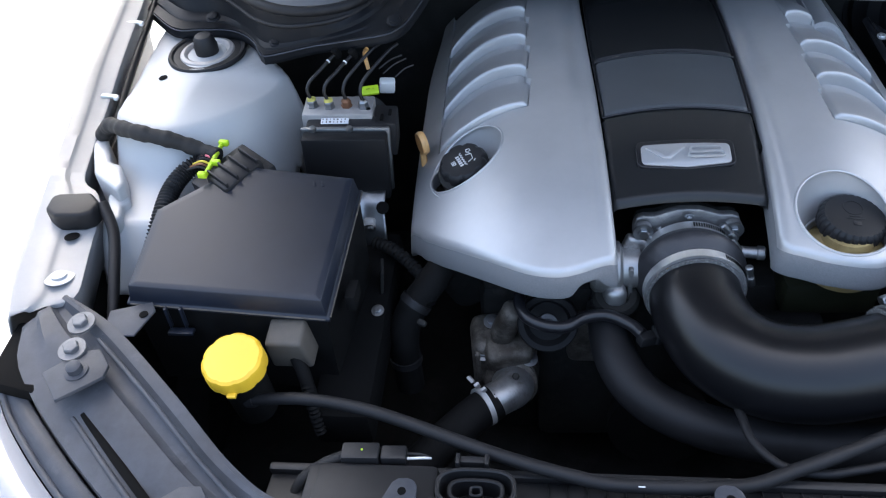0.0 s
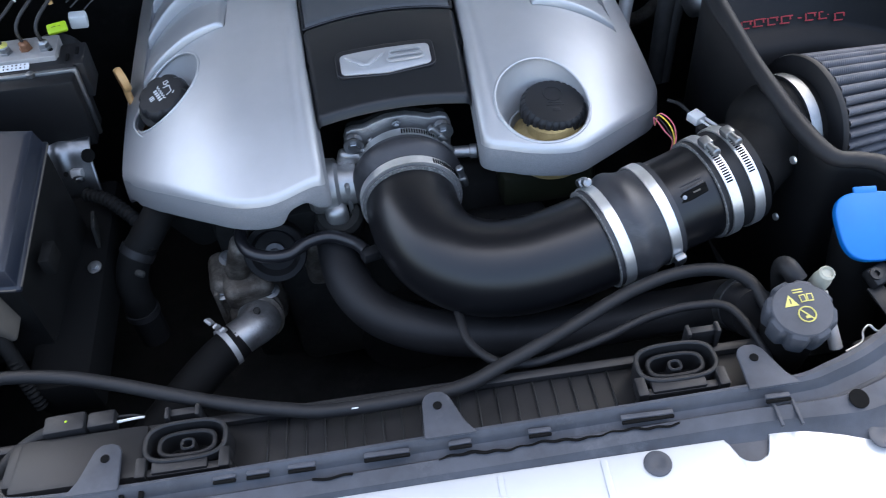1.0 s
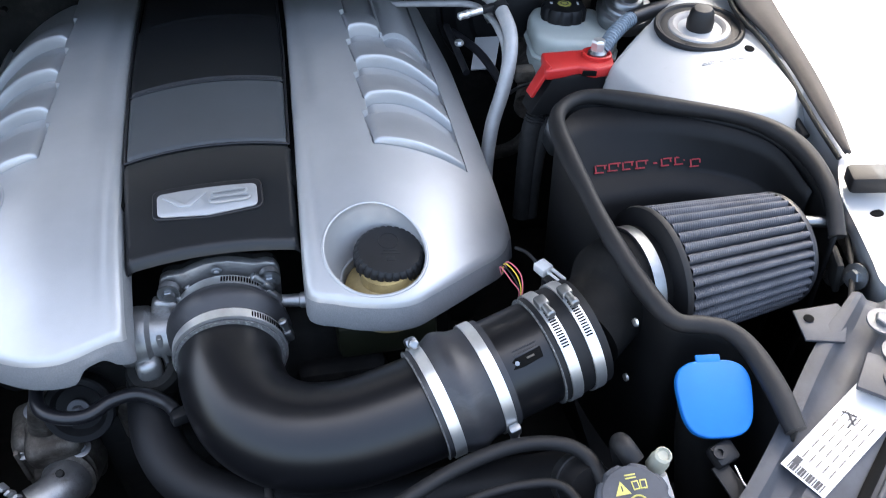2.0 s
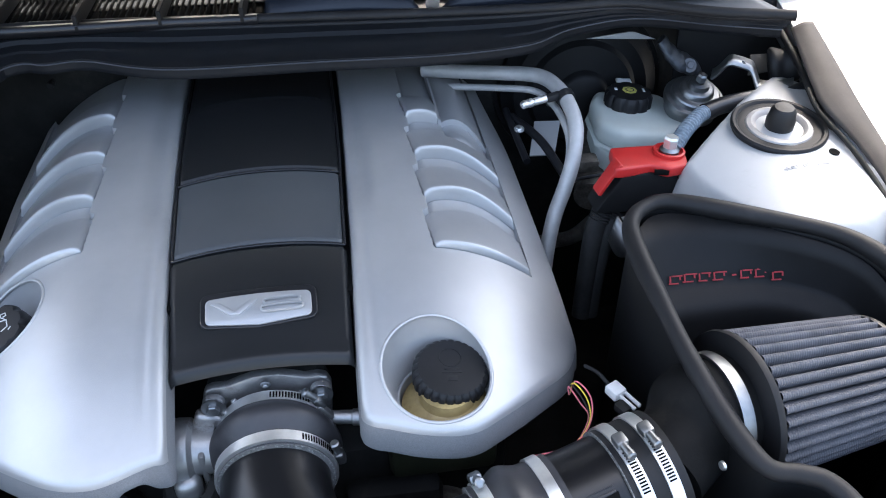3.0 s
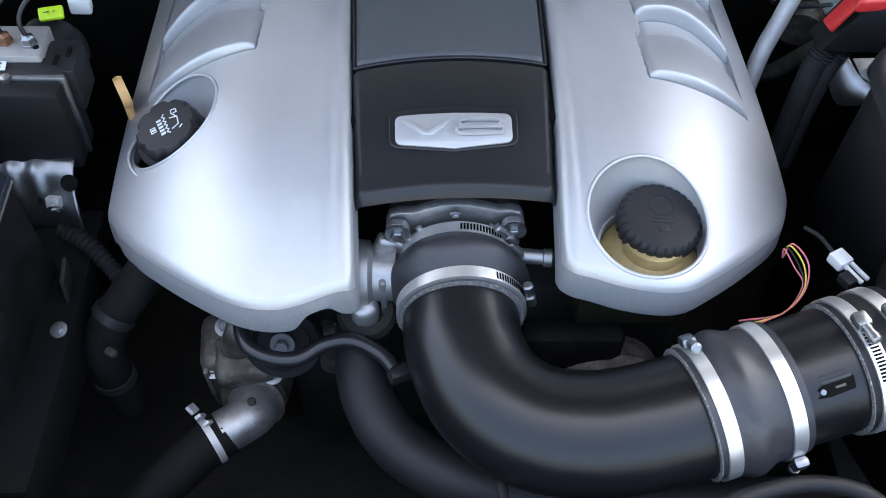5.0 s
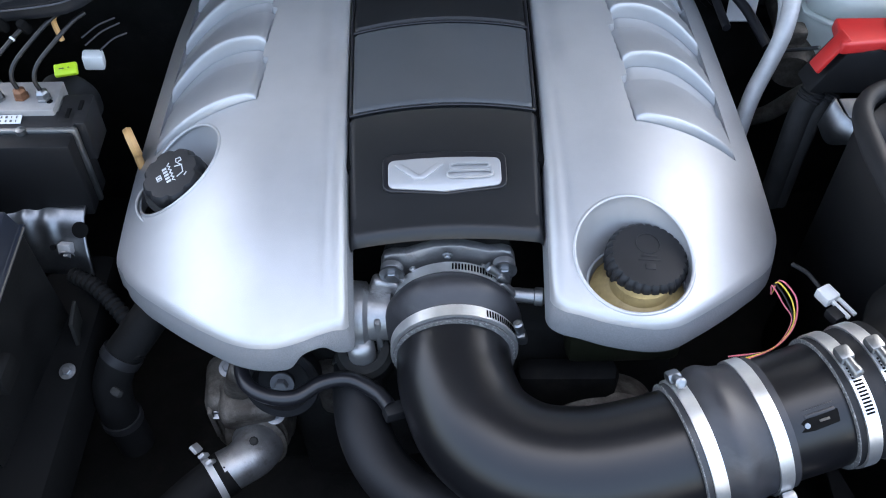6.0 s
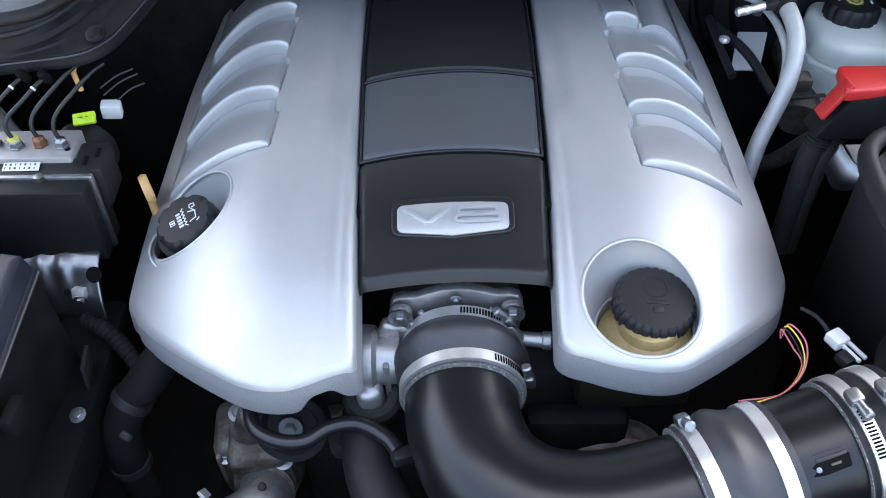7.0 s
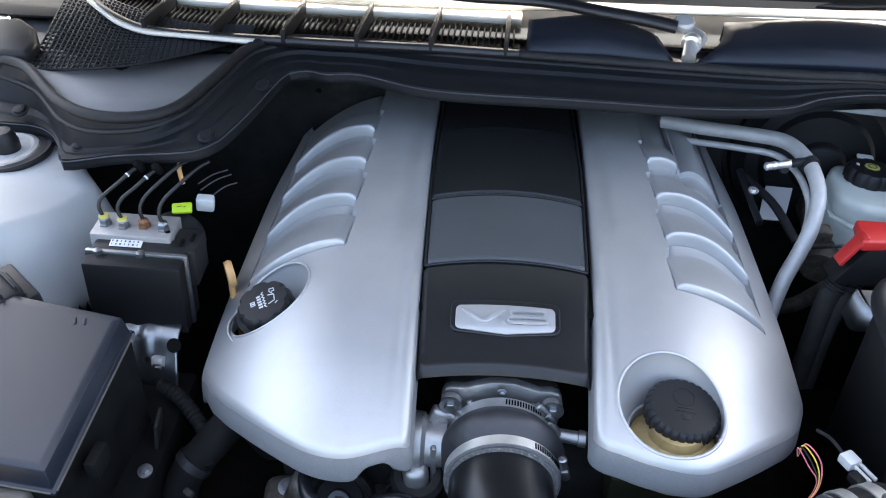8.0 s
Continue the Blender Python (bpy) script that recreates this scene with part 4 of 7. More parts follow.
lathe("tank_body", [(0.040, -0.045), (0.044, -0.03), (0.044, -0.012), (0.036, -0.006), (0.028, 0.0), (0.026, 0.01)], aim(e(0.170, 0.046, 0.930), (0, 0, 1)), AMBER, tank)
prism("tank_edge", [(-0.055, -0.035), (0.055, -0.035), (0.055, 0.04), (-0.055, 0.04)], 0.05, ENG @ pose(0.165, 0.066, 0.872), OLIVE, tank, "", 0.01)

oiltube = thing("oil_fill_tube", e(-0.266, 0.18, 0.8), "black oil filler tube", "tube")
lathe("tube_wall", [(0.034, -0.12), (0.034, -0.01), (0.030, -0.008)], aim(e(-0.266, 0.176, 0.955), (-0.25, -0.3, 1)), DARK, oiltube)

# dipstick handle
dip = thing("dipstick", (-0.331, 0.235, 0.85), "tan plastic dipstick handle", "dipstick")
lathe("ring_handle", [(0.0150, -0.0045), (0.0165, 0), (0.0150, 0.0045), (0.0095, 0.0045), (0.0088, 0), (0.0095, -0.0045), (0.0150, -0.0045)], aim((-0.331, 0.235, 0.940), (0.88, 0.47, 0.05)), TAN, dip, "", 32)
tube("stem", [(-0.331, 0.235, 0.928), (-0.331, 0.235, 0.90), (-0.328, 0.238, 0.80)], 0.0045, TAN, dip, "", 12, 8)


# engine block under the cover
block = thing("engine_block", e(0, 0.3, 0.45), "black grimy engine block under the cover", "engine")
rbox("block", (0.50, 0.54, 0.30), ENG @ pose(0, 0.37, 0.66), DARK, block, "", 0.02)
for s in (-1, 1):
    rbox("valve_cover", (0.16, 0.52, 0.10), ENG @ pose(s * 0.235, 0.40, 0.80, 0, s * 28, 0), DARK, block, "", 0.02)
    for k in range(4):
        rbox("coil_pack", (0.05, 0.045, 0.035), ENG @ pose(s * 0.29, 0.22 + 0.10 * k, 0.84, 0, s * 28, 0), BLACK, block, r=0.005)
rbox("front_cover", (0.34, 0.06, 0.30), ENG @ pose(-0.01, 0.085, 0.70), DARK, block, "", 0.02)


def throttle():
    tb = thing("throttle_body", e(0, 0.08, 0.80), "cast aluminium throttle body with bolted flange", "throttle body")
    half = [(0.0, 0.068), (0.012, 0.0675), (0.026, 0.063), (0.037, 0.0585), (0.050, 0.0590), (0.058, 0.0555), (0.0615, 0.046), (0.061, 0.030), (0.058, 0.0), (0.061, -0.05)]
    outline = half + [(-x, z) for x, z in half[::-1][:-1]]
    prism("flange", outline, 0.010, ENG @ pose(0, 0.080, 0.882, 90, 0, 0), CAST, tb, "bright cast flange", 0.002)
    prism("gasket_face", [(x * 0.97, z * 0.97) for x, z in outline], 0.010, ENG @ pose(0, 0.089, 0.882, 90, 0, 0), DARK, tb, "dark gasket behind the flange", 0.001)
    for x, z in ((-0.051, 0.046), (0.051, 0.046), (0, 0.062)):
        if x:
            lathe("bolt_boss", [(0.0105, 0), (0.0105, 0.006), (0.0088, 0.0075), (0.002, 0.0075)], aim(e(x, 0.076, 0.882 + z), (0, -1, 0)), CAST, tb, "", 24)
        bolt("bolt", e(x, 0.0685 if x else 0.074, 0.882 + z), (0, -1, 0), 0.0065 if x else 0.003, ZINC, tb)
    # webs that run from the throat to the bolt bosses
    for w in (-0.046, -0.030, 0.030, 0.046):
        tube("web", [e(w * 0.82, 0.066, 0.914), e(w, 0.070, 0.924), e(w * 1.1, 0.073, 0.930)], 0.0032, CAST, tb, "", 8, 8)
    # drive motor: a cylinder lying across, with a cast end boss
    lathe("motor_housing", [(0.024, -0.006), (0.025, 0.014), (0.031, 0.018), (0.032, 0.030), (0.030, 0.046), (0.025, 0.051), (0.002, 0.051)], aim(e(-0.060, 0.056, 0.884), (-1, 0, 0)), CAST, tb, "", 40)
    rbox("housing_boss", (0.026, 0.030, 0.036), ENG @ pose(-0.084, 0.032, 0.862, 0, 0, 12), CAST, tb, "", 0.010, 4)
    rbox("housing_arm", (0.026, 0.014, 0.030), ENG @ pose(-0.061, 0.070, 0.905, 0, 18, 0), CAST, tb, "", 0.005, 3)
    rbox("housing_rib", (0.006, 0.040, 0.050), ENG @ pose(-0.066, 0.052, 0.876), CAST, tb, "", 0.002, 2)
    # linkage stub beside the far bolt
    rbox("lever", (0.007, 0.008, 0.030), ENG @ pose(0.055, 0.058, 0.911, 0, -32, 0), CAST, tb, "", 0.002, 2)
    lathe("sensor", [(0.007, 0), (0.007, 0.022), (0.0085, 0.023), (0.0085, 0.030), (0.006, 0.032)], aim(e(0.056, 0.060, 0.902), (1, -0.1, 0)), CAST, tb, "", 20)
    lathe("throat", [(0.046, 0), (0.046, 0.06)], aim(e(0, 0.075, 0.885), (0, -1, 0)), CAST, tb)


throttle()


def clamp(at, axis, r, parent, turn, worm=True, width=0.011):
    """A worm-drive hose clamp: band, slotted part, screw housing."""
    m = aim(at, axis)
    band = lathe("clamp_band", [(r, -width / 2), (r + 0.0016, -width / 2), (r + 0.0016, width / 2), (r, width / 2)], m, STEEL, parent, "bright steel clamp band", 64)
    w = radians(turn)
    p = m @ Vector(((r + 0.006) * math.cos(w), (r + 0.006) * math.sin(w), 0))
    tang = (m.to_3x3() @ Vector((-math.sin(w), math.cos(w), 0))).normalized()
    rad = (m.to_3x3() @ Vector((math.cos(w), math.sin(w), 0))).normalized()
    h = aim(p, tang, rad)
    rbox("screw_housing", (width * 1.1, 0.009, 0.014), h, ZINC, band, "", 0.003)
    lathe("screw", [(0.0038, 0.006), (0.0038, 0.015), (0.0046, 0.015), (0.0046, 0.020), (0.003, 0.0212)], h, ZINC, band, "", 12)
    if worm:
        for k in range(14):
            a = w + 0.17 + 0.050 * k
            q = m @ Vector(((r + 0.0019) * math.cos(a), (r + 0.0019) * math.sin(a), 0))
            ra = m.to_3x3() @ Vector((math.cos(a), math.sin(a), 0))
            rbox("band_slot", (width * 0.62, 0.0016, 0.0008), aim(q, ra, m.to_3x3() @ Vector((-math.sin(a), math.cos(a), 0))), VOID, band, "", 0.0003, 1)
    return band


def intake():
    """The intake: rubber coupler, black elbow, hump coupler, sensor tube and the clamps on them."""
    it = thing("intake_pipe", (0.1, -0.1, 0.80), "semi-matt black intake elbow with rubber couplers and steel clamps", "intake pipe")
    z0 = 0.885
    path = [(0.001, 0.062, z0), (0.002, 0.008, z0), (0.006, -0.026, z0 - 0.002), (0.024, -0.066, z0 - 0.006), (0.060, -0.092, z0 - 0.009), (0.105, -0.100, z0 - 0.008), (0.150, -0.096, z0 - 0.003), (0.205, -0.083, z0 + 0.003), (0.225, -0.078, z0 + 0.006)]
    tube("elbow", path, 0.0510, PIPE, it, "", 90, 48)

    def bulge(t):
        return 0.0535 + 0.010 * math.sin(math.pi * min(1, max(0, (t - 0.12) / 0.62))) ** 1.2
    tube("coupler", [(0.001, 0.070, z0), (0.001, 0.038, z0), (0.003, 0.006, z0)], bulge, COUPLER, it, "dull grey rubber coupler", 40, 48)
    lathe("cut_edge", [(0.0525, 0), (0.0552, 0), (0.0552, 0.0010), (0.0525, 0.0012)], aim((0.003, 0.006, z0), (0.05, -1, 0)), CUTEDGE, it, "frayed pale coupler edge", 64)
    clamp((0.001, 0.063, z0), (0, -1, 0), 0.0555, it, 42)
    clamp((0.0025, 0.015, z0), (0.05, -1, 0), 0.0558, it, 12)
    d = Vector((0.155, 0.042, 0.025)).normalized()
    a = Vector((0.188, -0.087, z0 + 0.002))

    def hump(t):
        return 0.0545 + 0.0065 * math.exp(-((t - 0.42) / 0.16) ** 2)
    tube("hump_coupler", [a, a + d * 0.035, a + d * 0.074], hump, COUPLER, it, "dull grey rubber hump hose", 44, 48)
    lathe("cut_edge", [(0.0520, 0), (0.0552, 0), (0.0552, 0.0010), (0.0520, 0.0012)], aim(a - d * 0.0012, d), CUTEDGE, it, "frayed pale coupler edge", 64)
    lathe("cut_edge", [(0.0520, 0), (0.0552, 0), (0.0552, 0.0010), (0.0520, 0.0012)], aim(a + d * 0.121, d), CUTEDGE, it, "", 64)
    clamp(a + d * 0.010, d, 0.0550, it, 48, False)
    clamp(a + d * 0.062, d, 0.0550, it, 190, False)
    sensor = tube("sensor_tube", [a + d * 0.060, a + d * 0.11, a + d * 0.168], 0.0515, PIPE, it, "black air flow sensor tube", 20, 48)
    tube("rear_coupler", [a + d * 0.122, a + d * 0.146, a + d * 0.172], 0.0545, RUBBER, it, "black rubber coupler", 20, 48)
    clamp(a + d * 0.133, d, 0.0550, it, 84)
    clamp(a + d * 0.158, d, 0.0550, it, 84)
    q = a + d * 0.098
    n = Vector((-0.02, -0.62, 0.78)).normalized()
    m = aim(q + n * 0.0508, n, d.cross(n))
    s = prism("sensor_port", [(-0.017, -0.0060), (0.006, -0.0060), (0.013, -0.0035), (0.0175, 0.0015), (0.0165, 0.0045), (0.004, 0.0055), (-0.016, 0.0040)], 0.003, m @ pose(0, 0, 0.0014), VOID, sensor, "dark sensor opening", 0.0008)
    rbox("port_bar", (0.008, 0.0020, 0.0012), m @ pose(-0.005, -0.001, 0.0016), GREYBOX, s, "pale bar in the opening", 0.0004, 1)
    lathe("port_screw", [(0.0022, 0), (0.0022, 0.0012), (0.001, 0.0014)], m @ pose(0.009, 0.0, 0.0014), ZINC, s, "", 12)
    n2 = Vector((-0.06, -0.45, 0.88)).normalized()
    m2 = aim(q + n2 * 0.0517, n2, d.cross(n2))
    for k in range(2):
        rbox("moulded_mark", (0.024, 0.0030 - 0.002 * k, 0.0012), m2 @ pose(-0.002, 0.004 - 0.005 * k, 0), SATIN, sensor, "", 0.0004)


intake()

# ---- air filter and its box ----
def airbox():
    box = thing("air_filter_box", (0.5, 0.05, 0.62), "black metal air filter box with rubber-edged open top", "air box")
    rim = [(0.492, -0.201, 0.930), (0.489, -0.164, 0.941), (0.481, -0.124, 0.950), (0.467, -0.102, 0.955), (0.446, -0.093, 0.957), (0.420, -0.085, 0.960), (0.402, -0.040, 0.968), (0.388, 0.020, 0.982),
           (0.381, 0.080, 0.992), (0.376, 0.150, 1.000), (0.381, 0.196, 1.002), (0.402, 0.222, 1.003), (0.434, 0.228, 1.004), (0.497, 0.200, 1.004), (0.578, 0.164, 1.001), (0.614, 0.130, 0.998), (0.631, 0.090, 0.992), (0.634, 0.040, 0.980), (0.628, 0.0, 0.955)]
    n = 120
    c = spline(rim, n)
    low = c.copy()
    low[:, 2] = 0.64
    cen = np.array([0.50, 0.05, 0])
    low[:, :2] += (low[:, :2] - cen[:2]) * 0.02
    mid = c.copy()
    mid[:, 2] -= 0.02
    v = np.vstack([c, mid, low])
    faces = [(k * n + i, k * n + i + 1, (k + 1) * n + i + 1, (k + 1) * n + i) for k in range(2) for i in range(n - 1)]
    link("box_wall", v, faces, BOXBLACK, box, "satin black sheet metal wall", 40, 0.003)
    tube("rim_seal", rim, lambda t: 0.0095 + 0.001 * math.sin(31 * t), RUBBER, box, "thick black rubber edge seal", 140, 14)
    # inner back panel that leans in under the rim, with a folded ledge
    back = [[(0.381, 0.190, 0.994), (0.425, 0.218, 0.996), (0.52, 0.186, 0.994), (0.606, 0.132, 0.986), (0.628, 0.06, 0.968)],
            [(0.388, 0.178, 0.975), (0.43, 0.196, 0.975), (0.52, 0.176, 0.974), (0.603, 0.128, 0.966), (0.626, 0.06, 0.95)],
            [(0.396, 0.160, 0.943), (0.43, 0.168, 0.943), (0.52, 0.166, 0.941), (0.600, 0.130, 0.934), (0.624, 0.06, 0.925)],
            [(0.400, 0.152, 0.934), (0.44, 0.158, 0.934), (0.53, 0.156, 0.933), (0.600, 0.122, 0.926), (0.622, 0.06, 0.915)],
            [(0.404, 0.134, 0.930), (0.44, 0.142, 0.930), (0.53, 0.140, 0.929), (0.592, 0.104, 0.920), (0.619, 0.055, 0.905)],
            [(0.406, 0.124, 0.915), (0.44, 0.132, 0.915), (0.53, 0.132, 0.914), (0.590, 0.100, 0.908), (0.618, 0.052, 0.89)],
            [(0.406, 0.118, 0.66), (0.44, 0.126, 0.66), (0.53, 0.126, 0.66), (0.588, 0.096, 0.66), (0.617, 0.048, 0.66)]]
    loft("back_panel", back, 50, BOXBLACK, box, "satin black inner panel with a rounded ledge", 0, 0.002, 75)
    rbox("box_floor", (0.24, 0.34, 0.006), pose(0.50, 0.02, 0.70), BOXBLACK, box, r=0.002)
    # faded red marks where the maker's name stands
    for k, w in enumerate((0.014, 0.015, 0.013, 0.015, 0.005, 0.013, 0.014, 0.014)):
        xm = 0.424 + 0.0163 * k - (0.003 if k > 4 else 0) 
        y = float(np.interp(xm, [0.396, 0.43, 0.52, 0.60], [0.1615, 0.1695, 0.1675, 0.1315]))
        mk = pose(xm + 0.004, y - 0.0035, 0.9470, 50, 0, -2)
        if w < 0.01:
            rbox("red_mark", (w, 0.0018, 0.0006), mk, REDPRINT, box, "faded red printed mark", 0.0002, 1)
            continue
        for dx, dy, ww, hh in ((0.001, 0.0040, w - 0.002, 0.0016), (-0.001, -0.0040, w - 0.003, 0.0016), (-0.0055, 0.0, 0.0018, 0.0085), (0.0048, 0.0018, 0.0018, 0.0045)):
            rbox("red_mark", (ww, hh, 0.0006), mk @ pose(dx + 0.25 * dy, dy, 0), REDPRINT, box, "faded red printed mark", 0.0002, 1)
    for p in ((0.3785, 0.010, 0.957), (0.393, -0.070, 0.946), (0.399, -0.060, 0.852)):
        lathe("rivet", [(0.0045, 0), (0.004, 0.0022), (0.001, 0.003)], aim((p[0] - 0.001, p[1], p[2]), (-1, -0.25, 0.1)), STEEL, box, "bright rivet", 16)


airbox()


def air_filter():
    """Conical pleated filter lying in the box."""
    fl = thing("air_filter", (0.52, 0.03, 0.80), "grey pleated conical cotton air filter with black end caps", "air filter")
    a = Vector((0.408, 0.001, 0.927))
    d = Vector((0.185, 0.038, -0.016)).normalized()
    m = aim(a, d)
    tube("collar", [(0.350, -0.043, 0.913), (0.372, -0.026, 0.919), a, a + d * 0.028], lambda t: 0.043 + 0.011 * smooth(0.35, 0.6, t), DEEP, fl, "black rubber collar", 30, 40)
    lathe("clamp_band", [(0.0560, -0.002), (0.0576, -0.002), (0.0576, 0.010), (0.0560, 0.010)], m, ZINC, fl, "bright steel clamp band", 64)
    lathe("front_cap", [(0.05, 0.020), (0.069, 0.020), (0.0742, 0.0215), (0.0752, 0.025), (0.0742, 0.0285), (0.05, 0.0295)], m, RUBBER, fl, "black rubber end ring", 72)
    n = 36 * 12
    verts, faces = [], []
    L = 0.152
    for j in range(10):
        h = 0.031 + L * j / 9
        ro = 0.0735 - 0.011 * j / 9
        for k in range(n):
            w = 2 * math.pi * k / n
            r = ro - 0.0120 * (1 - abs(math.sin(18 * w))) ** 1.6
            verts.append(m @ Vector((r * math.cos(w), r * math.sin(w), h)))
    for j in range(9):
        for k in range(n):
            faces.append((j * n + k, j * n + (k + 1) % n, (j + 1) * n + (k + 1) % n, (j + 1) * n + k))
    link("pleats", verts, faces, FILTER, fl, "grey cotton gauze pleats", 50)
    lathe("end_cap", [(0.050, L + 0.030), (0.0618, L + 0.030), (0.0626, L + 0.033), (0.0615, L + 0.036), (0.055, L + 0.037), (0.002, L + 0.037)], m, COUPLER, fl, "thin dark rubber end cap", 72)


air_filter()


# ---- fuse box, brake unit, washer and coolant fillers ----
def fuse_box():
    fb = thing("fuse_box", (-0.51, 0.0, 0.80), "large dark grey plastic fuse box with closed lid", "fuse box")
    poly = [(-0.391, 0.088), (-0.533, 0.108), (-0.622, 0.044), (-0.628, -0.058), (-0.404, -0.074)]

    def plane(x, y):
        return 0.971 + 0.262 * (y - 0.005)
    bm = bmesh.new()
    c = Vector((-0.505, 0.015, 0))
    rings = []
    for grow, dz in ((-0.010, 0.0), (0.0, -0.001), (0.004, -0.020), (0.0048, -0.022), (0.0088, -0.023), (0.0088, -0.027), (0.004, -0.029)):
        ring = []
        for x, y in poly:
            v = Vector((x, y, 0)) - c
            v = v * (1 + grow / v.length)
            p = c + v
            ring.append(bm.verts.new((p.x, p.y, plane(p.x, p.y) + dz)))
        rings.append(ring)
    bm.faces.new(rings[0])
    for a, b in zip(rings, rings[1:]):
        for k in range(5):
            bm.faces.new((a[k], a[(k + 1) % 5], b[(k + 1) % 5], b[k]))
    bmesh.ops.recalc_face_normals(bm, faces=bm.faces)
    bmesh.ops.bevel(bm, geom=bm.edges[:], offset=0.0022, segments=3, affect="EDGES", profile=0.5, clamp_overlap=True)
    body = part("lid", bm, LID, fb, "", 50)
    base = bmesh.new()
    low = []
    for grow, z in ((0.003, None), (0.0, 0.80)):
        ring = []
        for x, y in poly:
            w = Vector((x, y, 0)) - c
            p = c + w * (1 + grow / w.length)
            ring.append(base.verts.new((p.x, p.y, plane(p.x, p.y) - 0.027 if z is None else z)))
        low.append(ring)
    for k in range(5):
        base.faces.new((low[0][k], low[0][(k + 1) % 5], low[1][(k + 1) % 5], low[1][k]))
    base.faces.new(low[1])
    part("box_base", base, DEEP, fb, "black plastic box below the lid")
    for x in (-0.585, -0.567):
        rbox("hinge_rib", (0.003, 0.006, 0.030), pose(x, -0.0735, 0.920), LID, body, "", 0.001)
    rbox("latch", (0.03, 0.010, 0.004), pose(-0.575, -0.0755, 0.899), LID, body, "", 0.001)
    rbox("latch", (0.012, 0.03, 0.022), pose(-0.382, -0.030, 0.915), DEEP, body, "", 0.002)
    for k in range(2):
        rbox("moulded_mark", (0.003, 0.008, 0.0008), pose(-0.436 + 0.010 * k, 0.079, plane(0, 0.079) + 0.0004, 14.7, 0, 20), LID, body, "", 0.0003)
    # thin pale tubes stand for the highlight on the lid's worn lip
    edge = [Vector((*poly[k], 0)) for k in (3, 4, 0)]
    edge = [c + (v - c) * (1 + 0.0090 / (v - c).length) for v in edge]
    for a, b in zip(edge[:-1], edge[1:]):
        tube("worn_edge", [(v.x, v.y, plane(v.x, v.y) - 0.0235) for v in (a.lerp(b, 0.02), a.lerp(b, 0.5), a.lerp(b, 0.98))], 0.0010, GREYBOX, body, "pale highlight painted along the worn lip edge", 8, 6)
    return fb


fuse_box()


